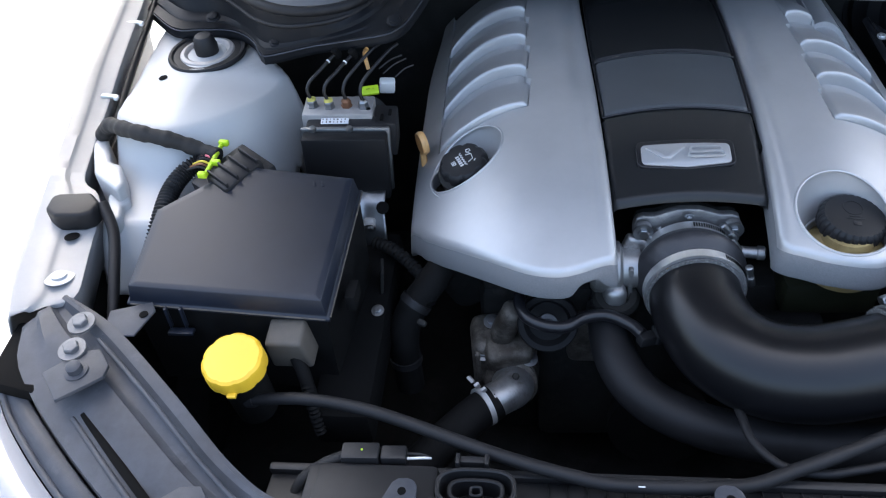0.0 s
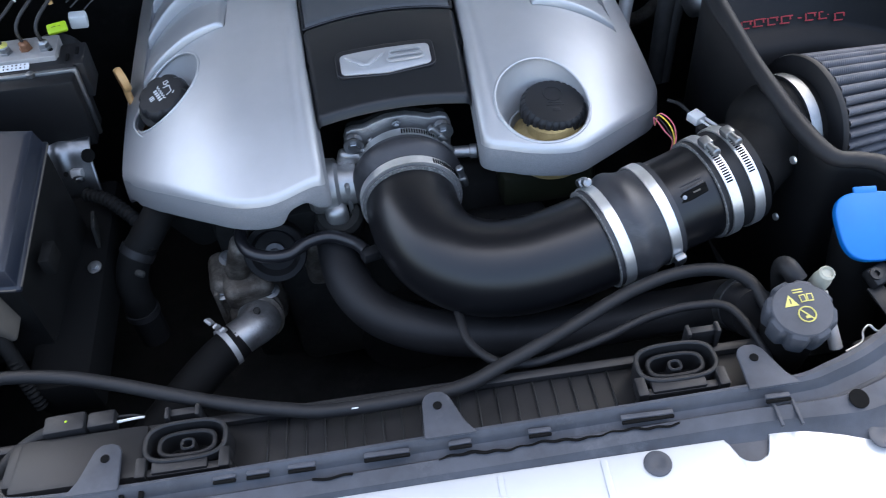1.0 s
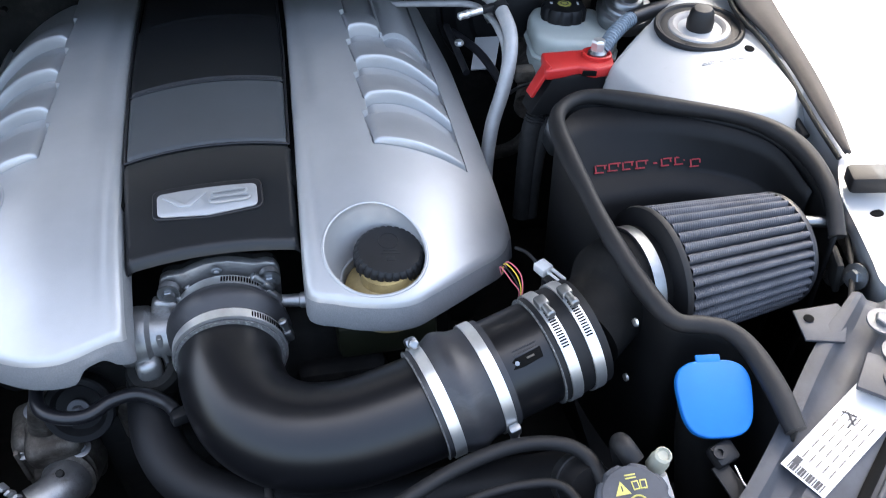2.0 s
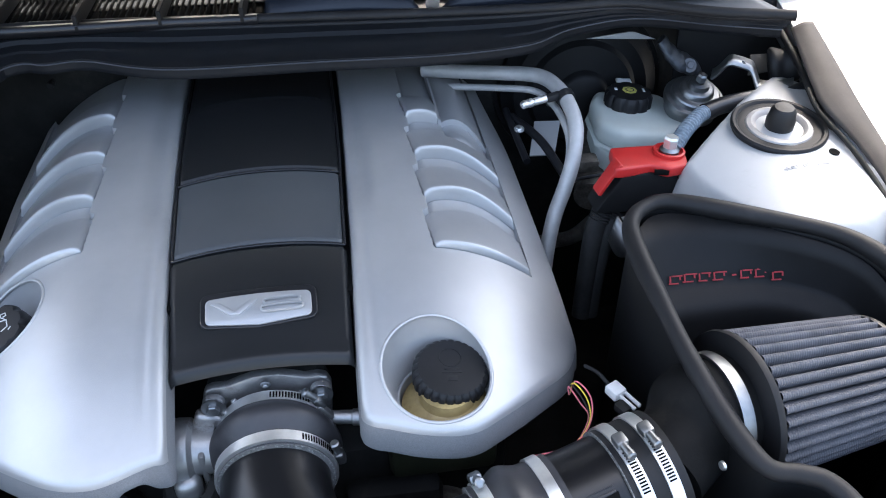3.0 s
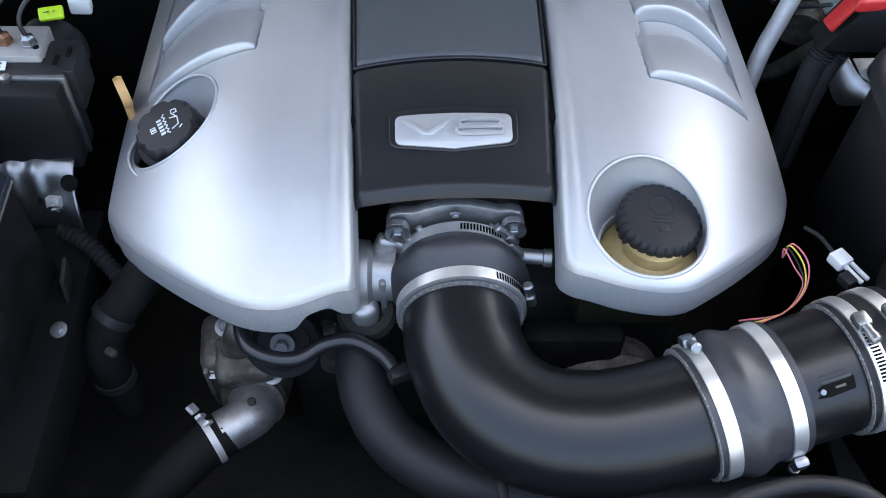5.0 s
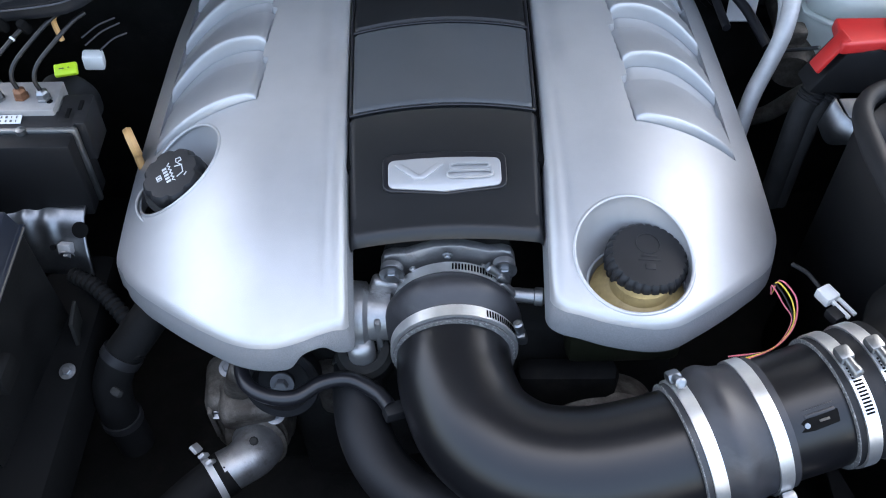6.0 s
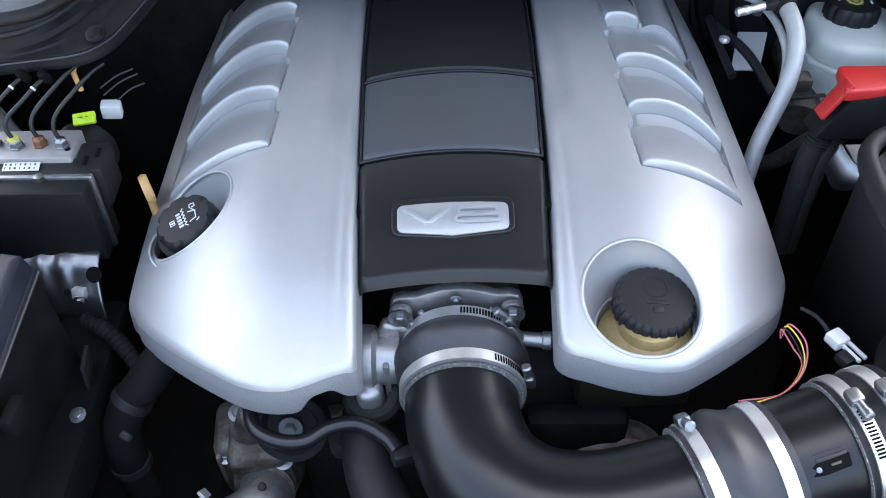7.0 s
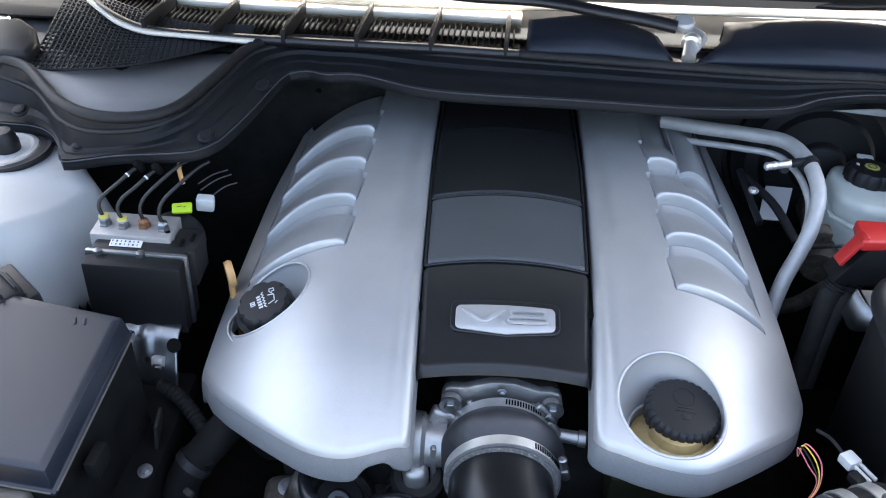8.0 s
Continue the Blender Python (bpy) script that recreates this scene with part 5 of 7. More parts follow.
def brake_unit():
    ab = thing("brake_control_unit", (-0.42, 0.2, 0.87), "aluminium and black plastic brake control unit with steel lines", "brake unit")
    M = pose(-0.422, 0.1835, 0.986, 0, 3, 4)
    rbox("valve_block", (0.092, 0.046, 0.10), M @ pose(-0.012, 0.060, -0.040), ALUBLOCK, ab, "bare aluminium valve block", 0.002)
    rbox("cover", (0.110, 0.022, 0.096), M @ pose(0, 0.006, -0.049), BOXBLACK, ab, "black plastic cover", 0.004)
    rbox("cover_flange", (0.116, 0.007, 0.100), M @ pose(0, 0.020, -0.048), ZINC, ab, "dull bare metal cover flange", 0.003)
    rbox("body", (0.108, 0.026, 0.100), M @ pose(0.002, 0.033, -0.047), BLACK, ab, "", 0.004)
    rbox("connector", (0.030, 0.046, 0.05), M @ pose(0.050, 0.048, -0.022), BLACK, ab, "", 0.003)
    for k in range(2):
        rbox("connector_slot", (0.004, 0.014, 0.002), M @ pose(0.046 + 0.010 * k, 0.040 + 0.012 * k, 0.0035), VOID, ab, "", 0.0005, 1)
    rbox("label", (0.036, 0.0105, 0.0008), M @ pose(-0.014, 0.030, 0.0050, 12), PAPER, ab, "white printed label", 0.0002)
    for x in (-0.052, 0.028):
        lathe("block_hole", [(0.0030, 0), (0.0030, 0.0006), (0.001, 0.0006)], M @ pose(x, 0.070 if x < 0 else 0.050, 0.0101), VOID, ab, "dark drilled hole", 14)
    for k in range(14):
        rbox("printed_bar", (0.0009 + 0.0006 * (k % 3), 0.0026, 0.0004), M @ pose(-0.0295 + 0.0048 * (k % 7), 0.0275 + 0.0046 * (k // 7), 0.0052 + 0.00098 * (k // 7), 12), GREYBOX, ab, "", 0.0001, 1)
    rbox("shelf", (0.060, 0.020, 0.012), M @ pose(-0.014, 0.030, -0.007), BLACK, ab, "", 0.003)
    for x in (-0.042, 0.006):
        lathe("boss", [(0.0048, 0), (0.0048, 0.006), (0.002, 0.007)], M @ pose(x, 0.016, -0.002), ZINC, ab, "", 14)
    lathe("pump_motor", [(0.034, 0), (0.034, 0.05), (0.030, 0.056), (0.003, 0.057)], aim(M @ Vector((0.006, 0.080, -0.050)), (0.1, 1, 0)), BLACK, ab, "black round pump motor")
    mats = (ZINC, ZINC, COPPER, ZINC)
    for k in range(4):
        x = -0.046 + 0.0225 * k
        p = M @ Vector((x, 0.058 - 0.003 * (k % 2), 0.010))
        lathe("line_nut", [(0.0078, 0), (0.0078, 0.002), (0.0066, 0.0025), (0.0066, 0.008), (0.0050, 0.010), (0.0032, 0.011)], aim(p, (0, 0, 1)), mats[k], ab, "", 6, sharp=20)
        bends = ((0, 0, 0.008), (-0.004, 0.002, 0.022), (0, 0.008, 0.032), (0.012, 0.022, 0.040), (0.024, 0.038, 0.048), (0.031, 0.048, 0.051)) if k < 2 else ((0, 0, 0.008), (-0.002, 0.002, 0.022), (0.003, 0.010, 0.034), (0.018, 0.028, 0.046), (0.034, 0.048, 0.056), (0.043, 0.060, 0.058))
        pts = [p + Vector(b) for b in bends]
        tube("brake_line", pts, 0.0023, PIPE, ab, "black coated brake line", 40, 8)
        if k < 2:
            c = spline(pts, 40)
            tube("sleeve_mark", [c[30], c[31]], 0.0030, PAPER, ab, "pale paint mark on the line", 3, 8)
            rbox("line_grommet", (0.011, 0.016, 0.010), aim(pts[-1], (0.4, 0.6, 0.3)), VOID, ab, "black rubber line grommet", 0.004)
            lathe("paint_dab", [(0.0062, 0.0100), (0.0056, 0.0122), (0.003, 0.0127)], aim(p, (0, 0, 1)), YPRINT, ab, "yellow paint dab", 12)
    xs = [-0.470, -0.452, -0.440, -0.428, -0.416, -0.404, -0.392, -0.378]
    wave = [0.0, 0.0, 0.0035, 0.0, 0.0035, 0.0, 0.0, -0.001]
    sheet = [[(x, 0.186 - 0.10 * (x + 0.42), 0.903 + 0.3 * w) for x, w in zip(xs, wave)],
             [(x, 0.170 - 0.10 * (x + 0.42) - w, 0.896 + w) for x, w in zip(xs, wave)],
             [(x, 0.160 - 0.10 * (x + 0.42) - w, 0.884 + 0.5 * w) for x, w in zip(xs, wave)],
             [(x + 0.002, 0.148 - 0.10 * (x + 0.42), 0.866) for x in xs],
             [(x * 0.9 - 0.036, 0.140 - 0.10 * (x + 0.42), 0.842) for x in xs]]
    loft("bracket_plate", sheet, 40, ZINC, ab, "galvanised pressed mounting bracket", 12, 0.003)
    rbox("clip_nut", (0.014, 0.010, 0.012), pose(-0.397, 0.146, 0.876, -25, 0, -6), DULLALU, ab, "", 0.002)
    bolt("bolt", (-0.396, 0.142, 0.871), (0, -0.85, -0.2), 0.0042, ZINC, ab)
    for p, r in (((-0.379, 0.156, 0.893), 0.0085), ((-0.411, 0.1475, 0.876), 0.0030)):
        lathe("bracket_hole", [(r, 0), (r, 0.001), (0.001, 0.001)], aim(p, (0, -0.75, 0.65)), VOID, ab, "dark hole", 20)


brake_unit()

yc = thing("washer_filler_cap", (-0.494, -0.133, 0.88), "bright yellow plastic filler cap", "cap")
ym = aim((-0.4935, -0.133, 0.921), (-0.02, -0.16, 1))
lathe("lid", [(0.030, -0.020), (0.0345, -0.018), (0.0345, -0.006), (0.033, -0.001), (0.030, 0.0012), (0.004, 0.0016)], ym, YELLOW, yc, "", 60, 10, 0.0012)
rbox("tab", (0.010, 0.006, 0.004), ym @ pose(0.004, -0.036, -0.016), YELLOW, yc, "", 0.001)
lathe("neck", [(0.024, -0.10), (0.026, -0.018)], ym, DEEP, yc)

gs = thing("relay_box", (-0.45, -0.085, 0.84), "small weathered grey plastic sensor box with a ribbed lead", "sensor")
rbox("body", (0.050, 0.042, 0.046), pose(-0.446, -0.082, 0.893, 14, -4, -4), GREYBOX, gs, "", 0.0045, 3, 0.84)
tube("stem", [(-0.440, -0.094, 0.882), (-0.432, -0.105, 0.865), (-0.425, -0.118, 0.84)], 0.008, DEEP, gs, "", 16, 14)
tube("ribbed_lead", [(-0.430, -0.110, 0.858), (-0.424, -0.124, 0.838), (-0.418, -0.135, 0.80)], lambda t: 0.0062 + 0.0011 * math.sin(70 * t), DEEP, gs, "", 60, 12)

bl = thing("washer_bottle_cap", (0.435, -0.15, 0.86), "bright blue plastic washer bottle lid", "cap")
bm_ = aim((0.4385, -0.157, 0.931), (-0.06, -0.55, 1), (0, 0, 1))
shape = []
for k in range(48):
    w = 2 * math.pi * k / 48
    cx, cy = math.cos(w), math.sin(w)
    q = (abs(cx) ** 3.2 + abs(cy) ** 3.2) ** (-1 / 3.2)
    shape.append((0.0330 * q * cx * (1 + 0.10 * cy), 0.0345 * q * cy))
prism("lid", shape, 0.010, bm_, BLUE, bl, "", 0.004, 3)
rbox("hinge_tab", (0.022, 0.008, 0.004), bm_ @ pose(-0.002, 0.0355, -0.002), BLUE, bl, "", 0.001)
tube("filler_neck", [(0.442, -0.140, 0.900), (0.443, -0.148, 0.86), (0.450, -0.165, 0.78)], 0.026, DEEP, bl, "black filler neck", 20, 20)
br = thing("lamp_bracket", (0.455, -0.2, 0.84), "black ribbed plastic bracket beside the washer bottle", "bracket")
rbox("ear", (0.024, 0.020, 0.014), pose(0.437, -0.192, 0.897, 20, 0, 20), BLACK, br, "", 0.004)
lathe("eye", [(0.006, 0), (0.006, 0.003), (0.003, 0.003), (0.003, 0.0)], aim((0.431, -0.195, 0.904), (0, -0.4, 1)), BLACK, br, "", 16)
prism("arm", [(-0.008, 0.020), (0.008, 0.018), (0.010, -0.004), (0.007, -0.010), (0.009, -0.030), (-0.004, -0.034), (-0.006, -0.012)], 0.004, pose(0.438, -0.216, 0.884, 20, -8, 14), BLACK, br, "", 0.001)
tube("arm_edge", [(0.4445, -0.203, 0.893), (0.4475, -0.219, 0.888), (0.4535, -0.226, 0.886), (0.458, -0.244, 0.880)], 0.0009, STEEL, br, "bare steel edge", 24, 6)
tube("spring_clip", [(0.379, -0.261, 0.882), (0.396, -0.255, 0.885), (0.400, -0.246, 0.888), (0.408, -0.241, 0.889), (0.413, -0.248, 0.888), (0.427, -0.246, 0.888)], 0.0012, ZINC, br, "bent wire clip", 40, 6)
rbox("pad", (0.040, 0.020, 0.012), pose(0.410, -0.256, 0.876, 0, 0, 16), BLACK, br, "", 0.003)


def radiator_cap():
    rc = thing("coolant_tank_cap", (0.339, -0.236, 0.88), "black lobed coolant cap with yellow warning symbols", "cap")
    m = aim((0.339, -0.235, 0.921), (-0.05, -0.20, 1))
    lathe("grip", [(0.027, -0.030), (0.0305, -0.027), (0.0320, -0.006), (0.0305, -0.001), (0.0275, 0.0012), (0.020, 0.0014)], m, GREY, rc, "", 128, 8, 0.0036)
    k = lathe("lid", [(0.0278, -0.002), (0.0276, 0.0012), (0.0262, 0.0026), (0.015, 0.0030), (0.001, 0.0031)], m, GREY, rc, "", 64)
    t = m @ pose(0, 0.001, 0.0036) @ Matrix.Scale(0.76, 4)
    tri = prism("warning_sign", [(-0.020, 0.003), (-0.003, 0.003), (-0.0115, 0.018)], 0.001, t, YPRINT, k, "yellow warning triangle", 0)
    rbox("stroke", (0.0014, 0.006, 0.0006), t @ pose(-0.0115, 0.0095, 0.0003), INK, tri, "", 0.0002)
    rbox("book_page", (0.0075, 0.010, 0.0008), t @ pose(0.0040, 0.011, 0, 0, 0, 4), YPRINT, k, "yellow booklet symbol", 0.0002)
    rbox("book_page", (0.0075, 0.010, 0.0008), t @ pose(0.0125, 0.011, 0, 0, 0, -4), YPRINT, k, "", 0.0002)
    tube("ban_ring", [t @ Vector((0.002 + 0.0098 * math.cos(0.2 * i), -0.010 + 0.0098 * math.sin(0.2 * i), 0)) for i in range(33)], 0.0007, YPRINT, k, "yellow ring symbol", 64, 6)
    rbox("ban_bar", (0.0016, 0.019, 0.0009), t @ pose(0.002, -0.010, 0.0001, 0, 0, 40), YPRINT, k, "", 0.0002)
    rbox("valve_mark", (0.0055, 0.0035, 0.0008), t @ pose(0.002, -0.0135, 0), YPRINT, k, "", 0.0002)
    for x in (0.0040, 0.0125):
        rbox("page_inset", (0.0050, 0.0072, 0.0004), t @ pose(x, 0.011, 0.0004, 0, 0, 4 if x < 0.01 else -4), GREY, k, "", 0.0001, 1)
    for y in (0.020, 0.0235):
        rbox("print_bar", (0.012, 0.0016, 0.0006), t @ pose(0.001, y, -0.0006), YPRINT, k, "", 0.0002)
    lathe("neck", [(0.026, -0.09), (0.026, -0.025)], m, DEEP, rc)
    bv = thing("bleed_valve", (0.372, -0.205, 0.86), "milky plastic bleed valve on a pale hose", "valve")
    vm = aim((0.372, -0.204, 0.925), (0.05, -0.25, 1))
    lathe("valve_cap", [(0.006, -0.022), (0.0088, -0.020), (0.0088, -0.006), (0.0074, -0.001), (0.0074, 0.006), (0.0055, 0.008), (0.0045, 0.005)], vm, VALVE, bv, "", 28)
    tube("hose", [(0.372, -0.208, 0.905), (0.378, -0.222, 0.885), (0.384, -0.242, 0.86)], 0.0062, DULLALU, bv, "pale grey hose", 24, 14)
    tube("black_hose", [(0.352, -0.198, 0.915), (0.345, -0.185, 0.922), (0.350, -0.170, 0.90), (0.36, -0.165, 0.86)], 0.0095, RUBBER, bv, "", 24, 14)


radiator_cap()

# ---- front of the engine: fan shroud, hoses, outlet, pulley ----
shroud = thing("fan_shroud", (0, -0.25, 0.5), "black ribbed plastic fan shroud behind the radiator", "fan shroud")
rbox("shroud_panel", (0.76, 0.085, 0.20), pose(-0.06, -0.276, 0.764, -8), BLACK, shroud, "", 0.006)
for k in range(19):
    x = -0.16 + 0.018 * k * 1.0
    rbox("rib", (0.0022, 0.062, 0.003), pose(x, -0.258, 0.8633, -8), BLACK, shroud, "", 0.001, 1)
rbox("top_edge", (0.76, 0.010, 0.010), pose(-0.06, -0.226, 0.862), BLACK, shroud, "", 0.003)
rbox("corner_box", (0.12, 0.06, 0.05), pose(-0.325, -0.262, 0.862, -8), BLACK, shroud, "", 0.006)


def latch_cup(x, y):
    """An oval rubber-lined socket on the radiator top."""
    lc = thing("radiator_mount", (x, y, 0.85), "black plastic radiator mount with an oval socket", "mount", "radiator mounts")
    for name, a, b, z0, z1, wall, mat in (("outer_socket", 0.038, 0.021, 0.842, 0.892, 0.004, BLACK), ("inner_socket", 0.027, 0.0135, 0.842, 0.886, 0.004, RUBBER), ("core_ring", 0.0065, 0.006, 0.842, 0.885, 0.0025, BLACK)):
        n = 48
        verts, faces = [], []
        for grow, z in ((0, z0), (0, z1 - 0.001), (-0.001, z1), (-wall + 0.001, z1), (-wall, z1 - 0.001), (-wall, z0)):
            for k in range(n):
                w = 2 * math.pi * k / n
                cx, cy = math.cos(w), math.sin(w)
                q = (abs(cx) ** 3 + abs(cy) ** 3) ** (-1 / 3)
                verts.append((x + (a + grow) * q * cx, y + (b + grow) * q * cy, z))
        faces = [(j * n + k, j * n + (k + 1) % n, (j + 1) * n + (k + 1) % n, (j + 1) * n + k) for j in range(5) for k in range(n)]
        link(name, verts, faces, mat, lc, "", 40)
    rbox("socket_floor", (0.07, 0.038, 0.006), pose(x, y, 0.850), VOID, lc, "", 0.002)
    rbox("front_wall", (0.084, 0.008, 0.03), pose(x, y - 0.026, 0.872), BLACK, lc, "", 0.002)
    rbox("step", (0.05, 0.014, 0.008), pose(x - 0.004, y - 0.022, 0.886), BLACK, lc, "", 0.002)
    for dx in (-0.038, 0.036):
        rbox("lug", (0.010, 0.020, 0.016), pose(x + dx, y - 0.022, 0.884), BLACK, lc, "", 0.002)
    rbox("clip_tower", (0.028, 0.008, 0.022), pose(x - 0.005 + (0.040 if x > 0 else 0), y + 0.032, 0.878), BLACK, lc, "", 0.002)
    for dx in (-0.014, 0.014):
        rbox("clip_post", (0.004, 0.012, 0.026), pose(x - 0.005 + dx + (0.040 if x > 0 else 0), y + 0.030, 0.880), BLACK, lc, "", 0.001)


latch_cup(-0.228, -0.258)
latch_cup(0.222, -0.250)

con = thing("wiring_connector", (-0.335, -0.22, 0.86), "grey and black wiring connector with a taped lead", "connector")
rbox("plug_half", (0.038, 0.020, 0.020), pose(-0.345, -0.219, 0.878, 0, 0, 2), BLACK, con, "", 0.003)
rbox("socket_half", (0.026, 0.017, 0.017), pose(-0.312, -0.218, 0.877, 0, 0, 2), BLACK, con, "", 0.003)
rbox("green_lock", (0.0018, 0.0018, 0.001), pose(-0.343, -0.219, 0.8885), LIME, con, "tiny green lock dot", 0.0003)
for k in range(2):
    tube("wire", [(-0.300, -0.214 - 0.006 * k, 0.877), (-0.285, -0.214 - 0.004 * k, 0.876), (-0.276, -0.215, 0.872)], 0.0014, WHITEPL if k else CORD, con, "", 12, 8)
tube("taped_lead", [(-0.362, -0.219, 0.877), (-0.385, -0.229, 0.873), (-0.405, -0.245, 0.865), (-0.415, -0.262, 0.84)], 0.006, CORD, con, "black taped lead", 30, 12)
rbox("corner_cover", (0.10, 0.05, 0.03), pose(-0.345, -0.255, 0.868, -6), BLACK, con, "black plastic cover", 0.006)


def hose(name, pts, r, mat, label, n=80, sides=16, cat="hose"):
    h = tube(name, pts, r, mat, None, "", n, sides)
    return tagged(h, label, cat)


def long_hose(name, pts, r, label, n, sides, marks=(), clips=(), mat=RUBBER):
    """A rubber hose with printed marks and the clips that hold it."""
    h = thing(name, pts[0], label, "hose")
    tube("hose_wall", pts, r, mat, h, "", n, sides)
    c = spline(pts, 200)
    for k in marks:
        d = Vector(c[k + 1] - c[k])
        up = Vector((0, -0.6, 0.8))
        m = aim(Vector(c[k]) + up * (r + 0.0001), up, up.cross(d))
        rbox("printed_mark", (0.006, 0.0012, 0.0005), m, PALEPRINT, h, "pale printed mark", 0.0001, 1)
    for k, clip_mat in clips:
        lathe("hose_clip", [(r, -0.005), (r + 0.002, -0.005), (r + 0.002, 0.005), (r, 0.005)], aim(c[k], c[k + 1] - c[k]), clip_mat, h, "narrow hose clip", 32)
    return h


long_hose("coolant_hose", [(-0.50, -0.140, 0.86), (-0.423, -0.152, 0.880), (-0.36, -0.164, 0.884), (-0.308, -0.180, 0.884), (-0.25, -0.202, 0.884), (-0.197, -0.221, 0.884), (-0.14, -0.236, 0.882), (-0.092, -0.243, 0.880), (0.013, -0.240, 0.880), (0.07, -0.220, 0.882), (0.129, -0.195, 0.884), (0.20, -0.162, 0.886), (0.256, -0.146, 0.886), (0.30, -0.148, 0.884), (0.325, -0.165, 0.88), (0.335, -0.20, 0.87)],
     0.0068, "long thin black rubber coolant hose above the shroud", 160, 14, (98,), ((4, BLACK),))
hose("vent_hose", [(0.034, -0.10, 0.84), (0.035, -0.14, 0.855), (0.040, -0.175, 0.860), (0.062, -0.203, 0.862), (0.095, -0.212, 0.864), (0.127, -0.208, 0.866), (0.17, -0.198, 0.868), (0.219, -0.182, 0.870), (0.265, -0.178, 0.872), (0.298, -0.187, 0.872), (0.314, -0.230, 0.866), (0.32, -0.262, 0.85)],
     0.0046, RUBBER, "thin black rubber vent hose crossing the coolant hose", 120, 12)
long_hose("radiator_hose", [(-0.085, 0.055, 0.84), (-0.090, 0.020, 0.825), (-0.082, -0.030, 0.812), (-0.055, -0.072, 0.802), (-0.010, -0.100, 0.796), (0.05, -0.115, 0.79), (0.13, -0.122, 0.785), (0.22, -0.120, 0.785), (0.28, -0.13, 0.80), (0.315, -0.155, 0.835), (0.325, -0.19, 0.86)],
     0.0255, "thick black radiator hose under the intake elbow", 110, 24, (), ((8, ZINC), (188, ZINC)))
hose("lower_hose", [(-0.230, -0.028, 0.729), (-0.262, -0.056, 0.724), (-0.305, -0.098, 0.71), (-0.37, -0.16, 0.68), (-0.42, -0.2, 0.62)], 0.0235, DEEP, "black lower hose clamped to the coolant outlet", 60, 24)


def outlet():
    o = thing("coolant_outlet", (-0.21, 0.03, 0.62), "dirty cast aluminium coolant outlet elbow", "coolant outlet")
    rbox("pump_body", (0.085, 0.07, 0.10), pose(-0.222, 0.062, 0.720, 0, 0, 8), DIRTYCAST, o, "grimy cast pump body", 0.016, 3)
    rbox("pump_step", (0.062, 0.05, 0.04), pose(-0.214, 0.040, 0.752, 12, 0, 8), DIRTYCAST, o, "", 0.010, 3)
    ax = (-0.1, -0.75, 0.3)
    lathe("housing", [(0.034, -0.03), (0.037, 0.0), (0.036, 0.008), (0.032, 0.010), (0.032, 0.014), (0.030, 0.016)], aim((-0.212, 0.030, 0.712), ax), DIRTYCAST, o, "", 40)
    lathe("flange", [(0.033, 0), (0.034, 0.004), (0.031, 0.006)], aim((-0.209, 0.014, 0.718), ax), DIRTYCAST, o, "", 40)
    tube("elbow", [(-0.208, 0.018, 0.714), (-0.207, -0.002, 0.724), (-0.216, -0.018, 0.730), (-0.233, -0.030, 0.730)], lambda t: 0.029 - 0.0065 * min(1, t * 1.4), CAST, o, "bare aluminium elbow", 30, 24)
    lathe("plug_screw", [(0.0045, 0), (0.0045, 0.004), (0.003, 0.005)], aim((-0.203, -0.006, 0.750), (0.1, -0.3, 1)), DARK, o, "", 8)
    lathe("hose_clamp", [(0.0245, -0.0035), (0.0256, -0.0035), (0.0256, 0.0035), (0.0245, 0.0035)], aim((-0.242, -0.036, 0.728), (-0.8, -0.6, 0)), DULLALU, o, "spring steel clamp", 40)
    for k in range(2):
        rbox("clamp_ear", (0.007, 0.004, 0.016), pose(-0.250 + 0.009 * k, -0.024 - 0.007 * k, 0.754, 20, -20, 35), DULLALU, o, "", 0.001)
    rbox("clamp_tail", (0.004, 0.010, 0.016), pose(-0.258, -0.018, 0.758, 30, -30, 35), DULLALU, o, "", 0.001)
    for x, y, z in ((-0.236, 0.066, 0.775), (-0.246, 0.030, 0.752), (-0.186, 0.026, 0.748)):
        bolt("bolt", (x, y, z), (0, -0.3, 1), 0.006, ZINC, o)
    rbox("rib", (0.006, 0.05, 0.05), pose(-0.255, 0.045, 0.735, 0, 0, 8), DIRTYCAST, o, "", 0.002)


outlet()


def pulley():
    p = thing("idler_pulley", (-0.165, 0.02, 0.78), "black belt pulley with a steel bolt below the cover", "pulley")
    m = aim((-0.163, 0.020, 0.826), (0, -0.85, 0.45)) @ Matrix.Scale(0.80, 4)
    lathe("rim", [(0.026, -0.012), (0.044, -0.014), (0.0455, -0.008), (0.044, 0.008), (0.046, 0.012), (0.044, 0.015), (0.036, 0.014), (0.030, 0.004), (0.014, 0.004), (0.012, 0.010), (0.003, 0.010)], m, BOXBLACK, p, "", 56)
    bolt("bolt", m @ Vector((0, 0, 0.010)), (0, -0.85, 0.45), 0.0066, OLDZINC, p, h=0.009)
    rbox("arm", (0.03, 0.03, 0.07), pose(-0.213, 0.040, 0.800, 10, 20, 0), DIRTYCAST, p, "grimy cast arm", 0.010, 3)
    rbox("bracket", (0.06, 0.03, 0.08), pose(-0.11, 0.045, 0.775, 0, 0, 0), DIRTYCAST, p, "", 0.012, 3)


pulley()

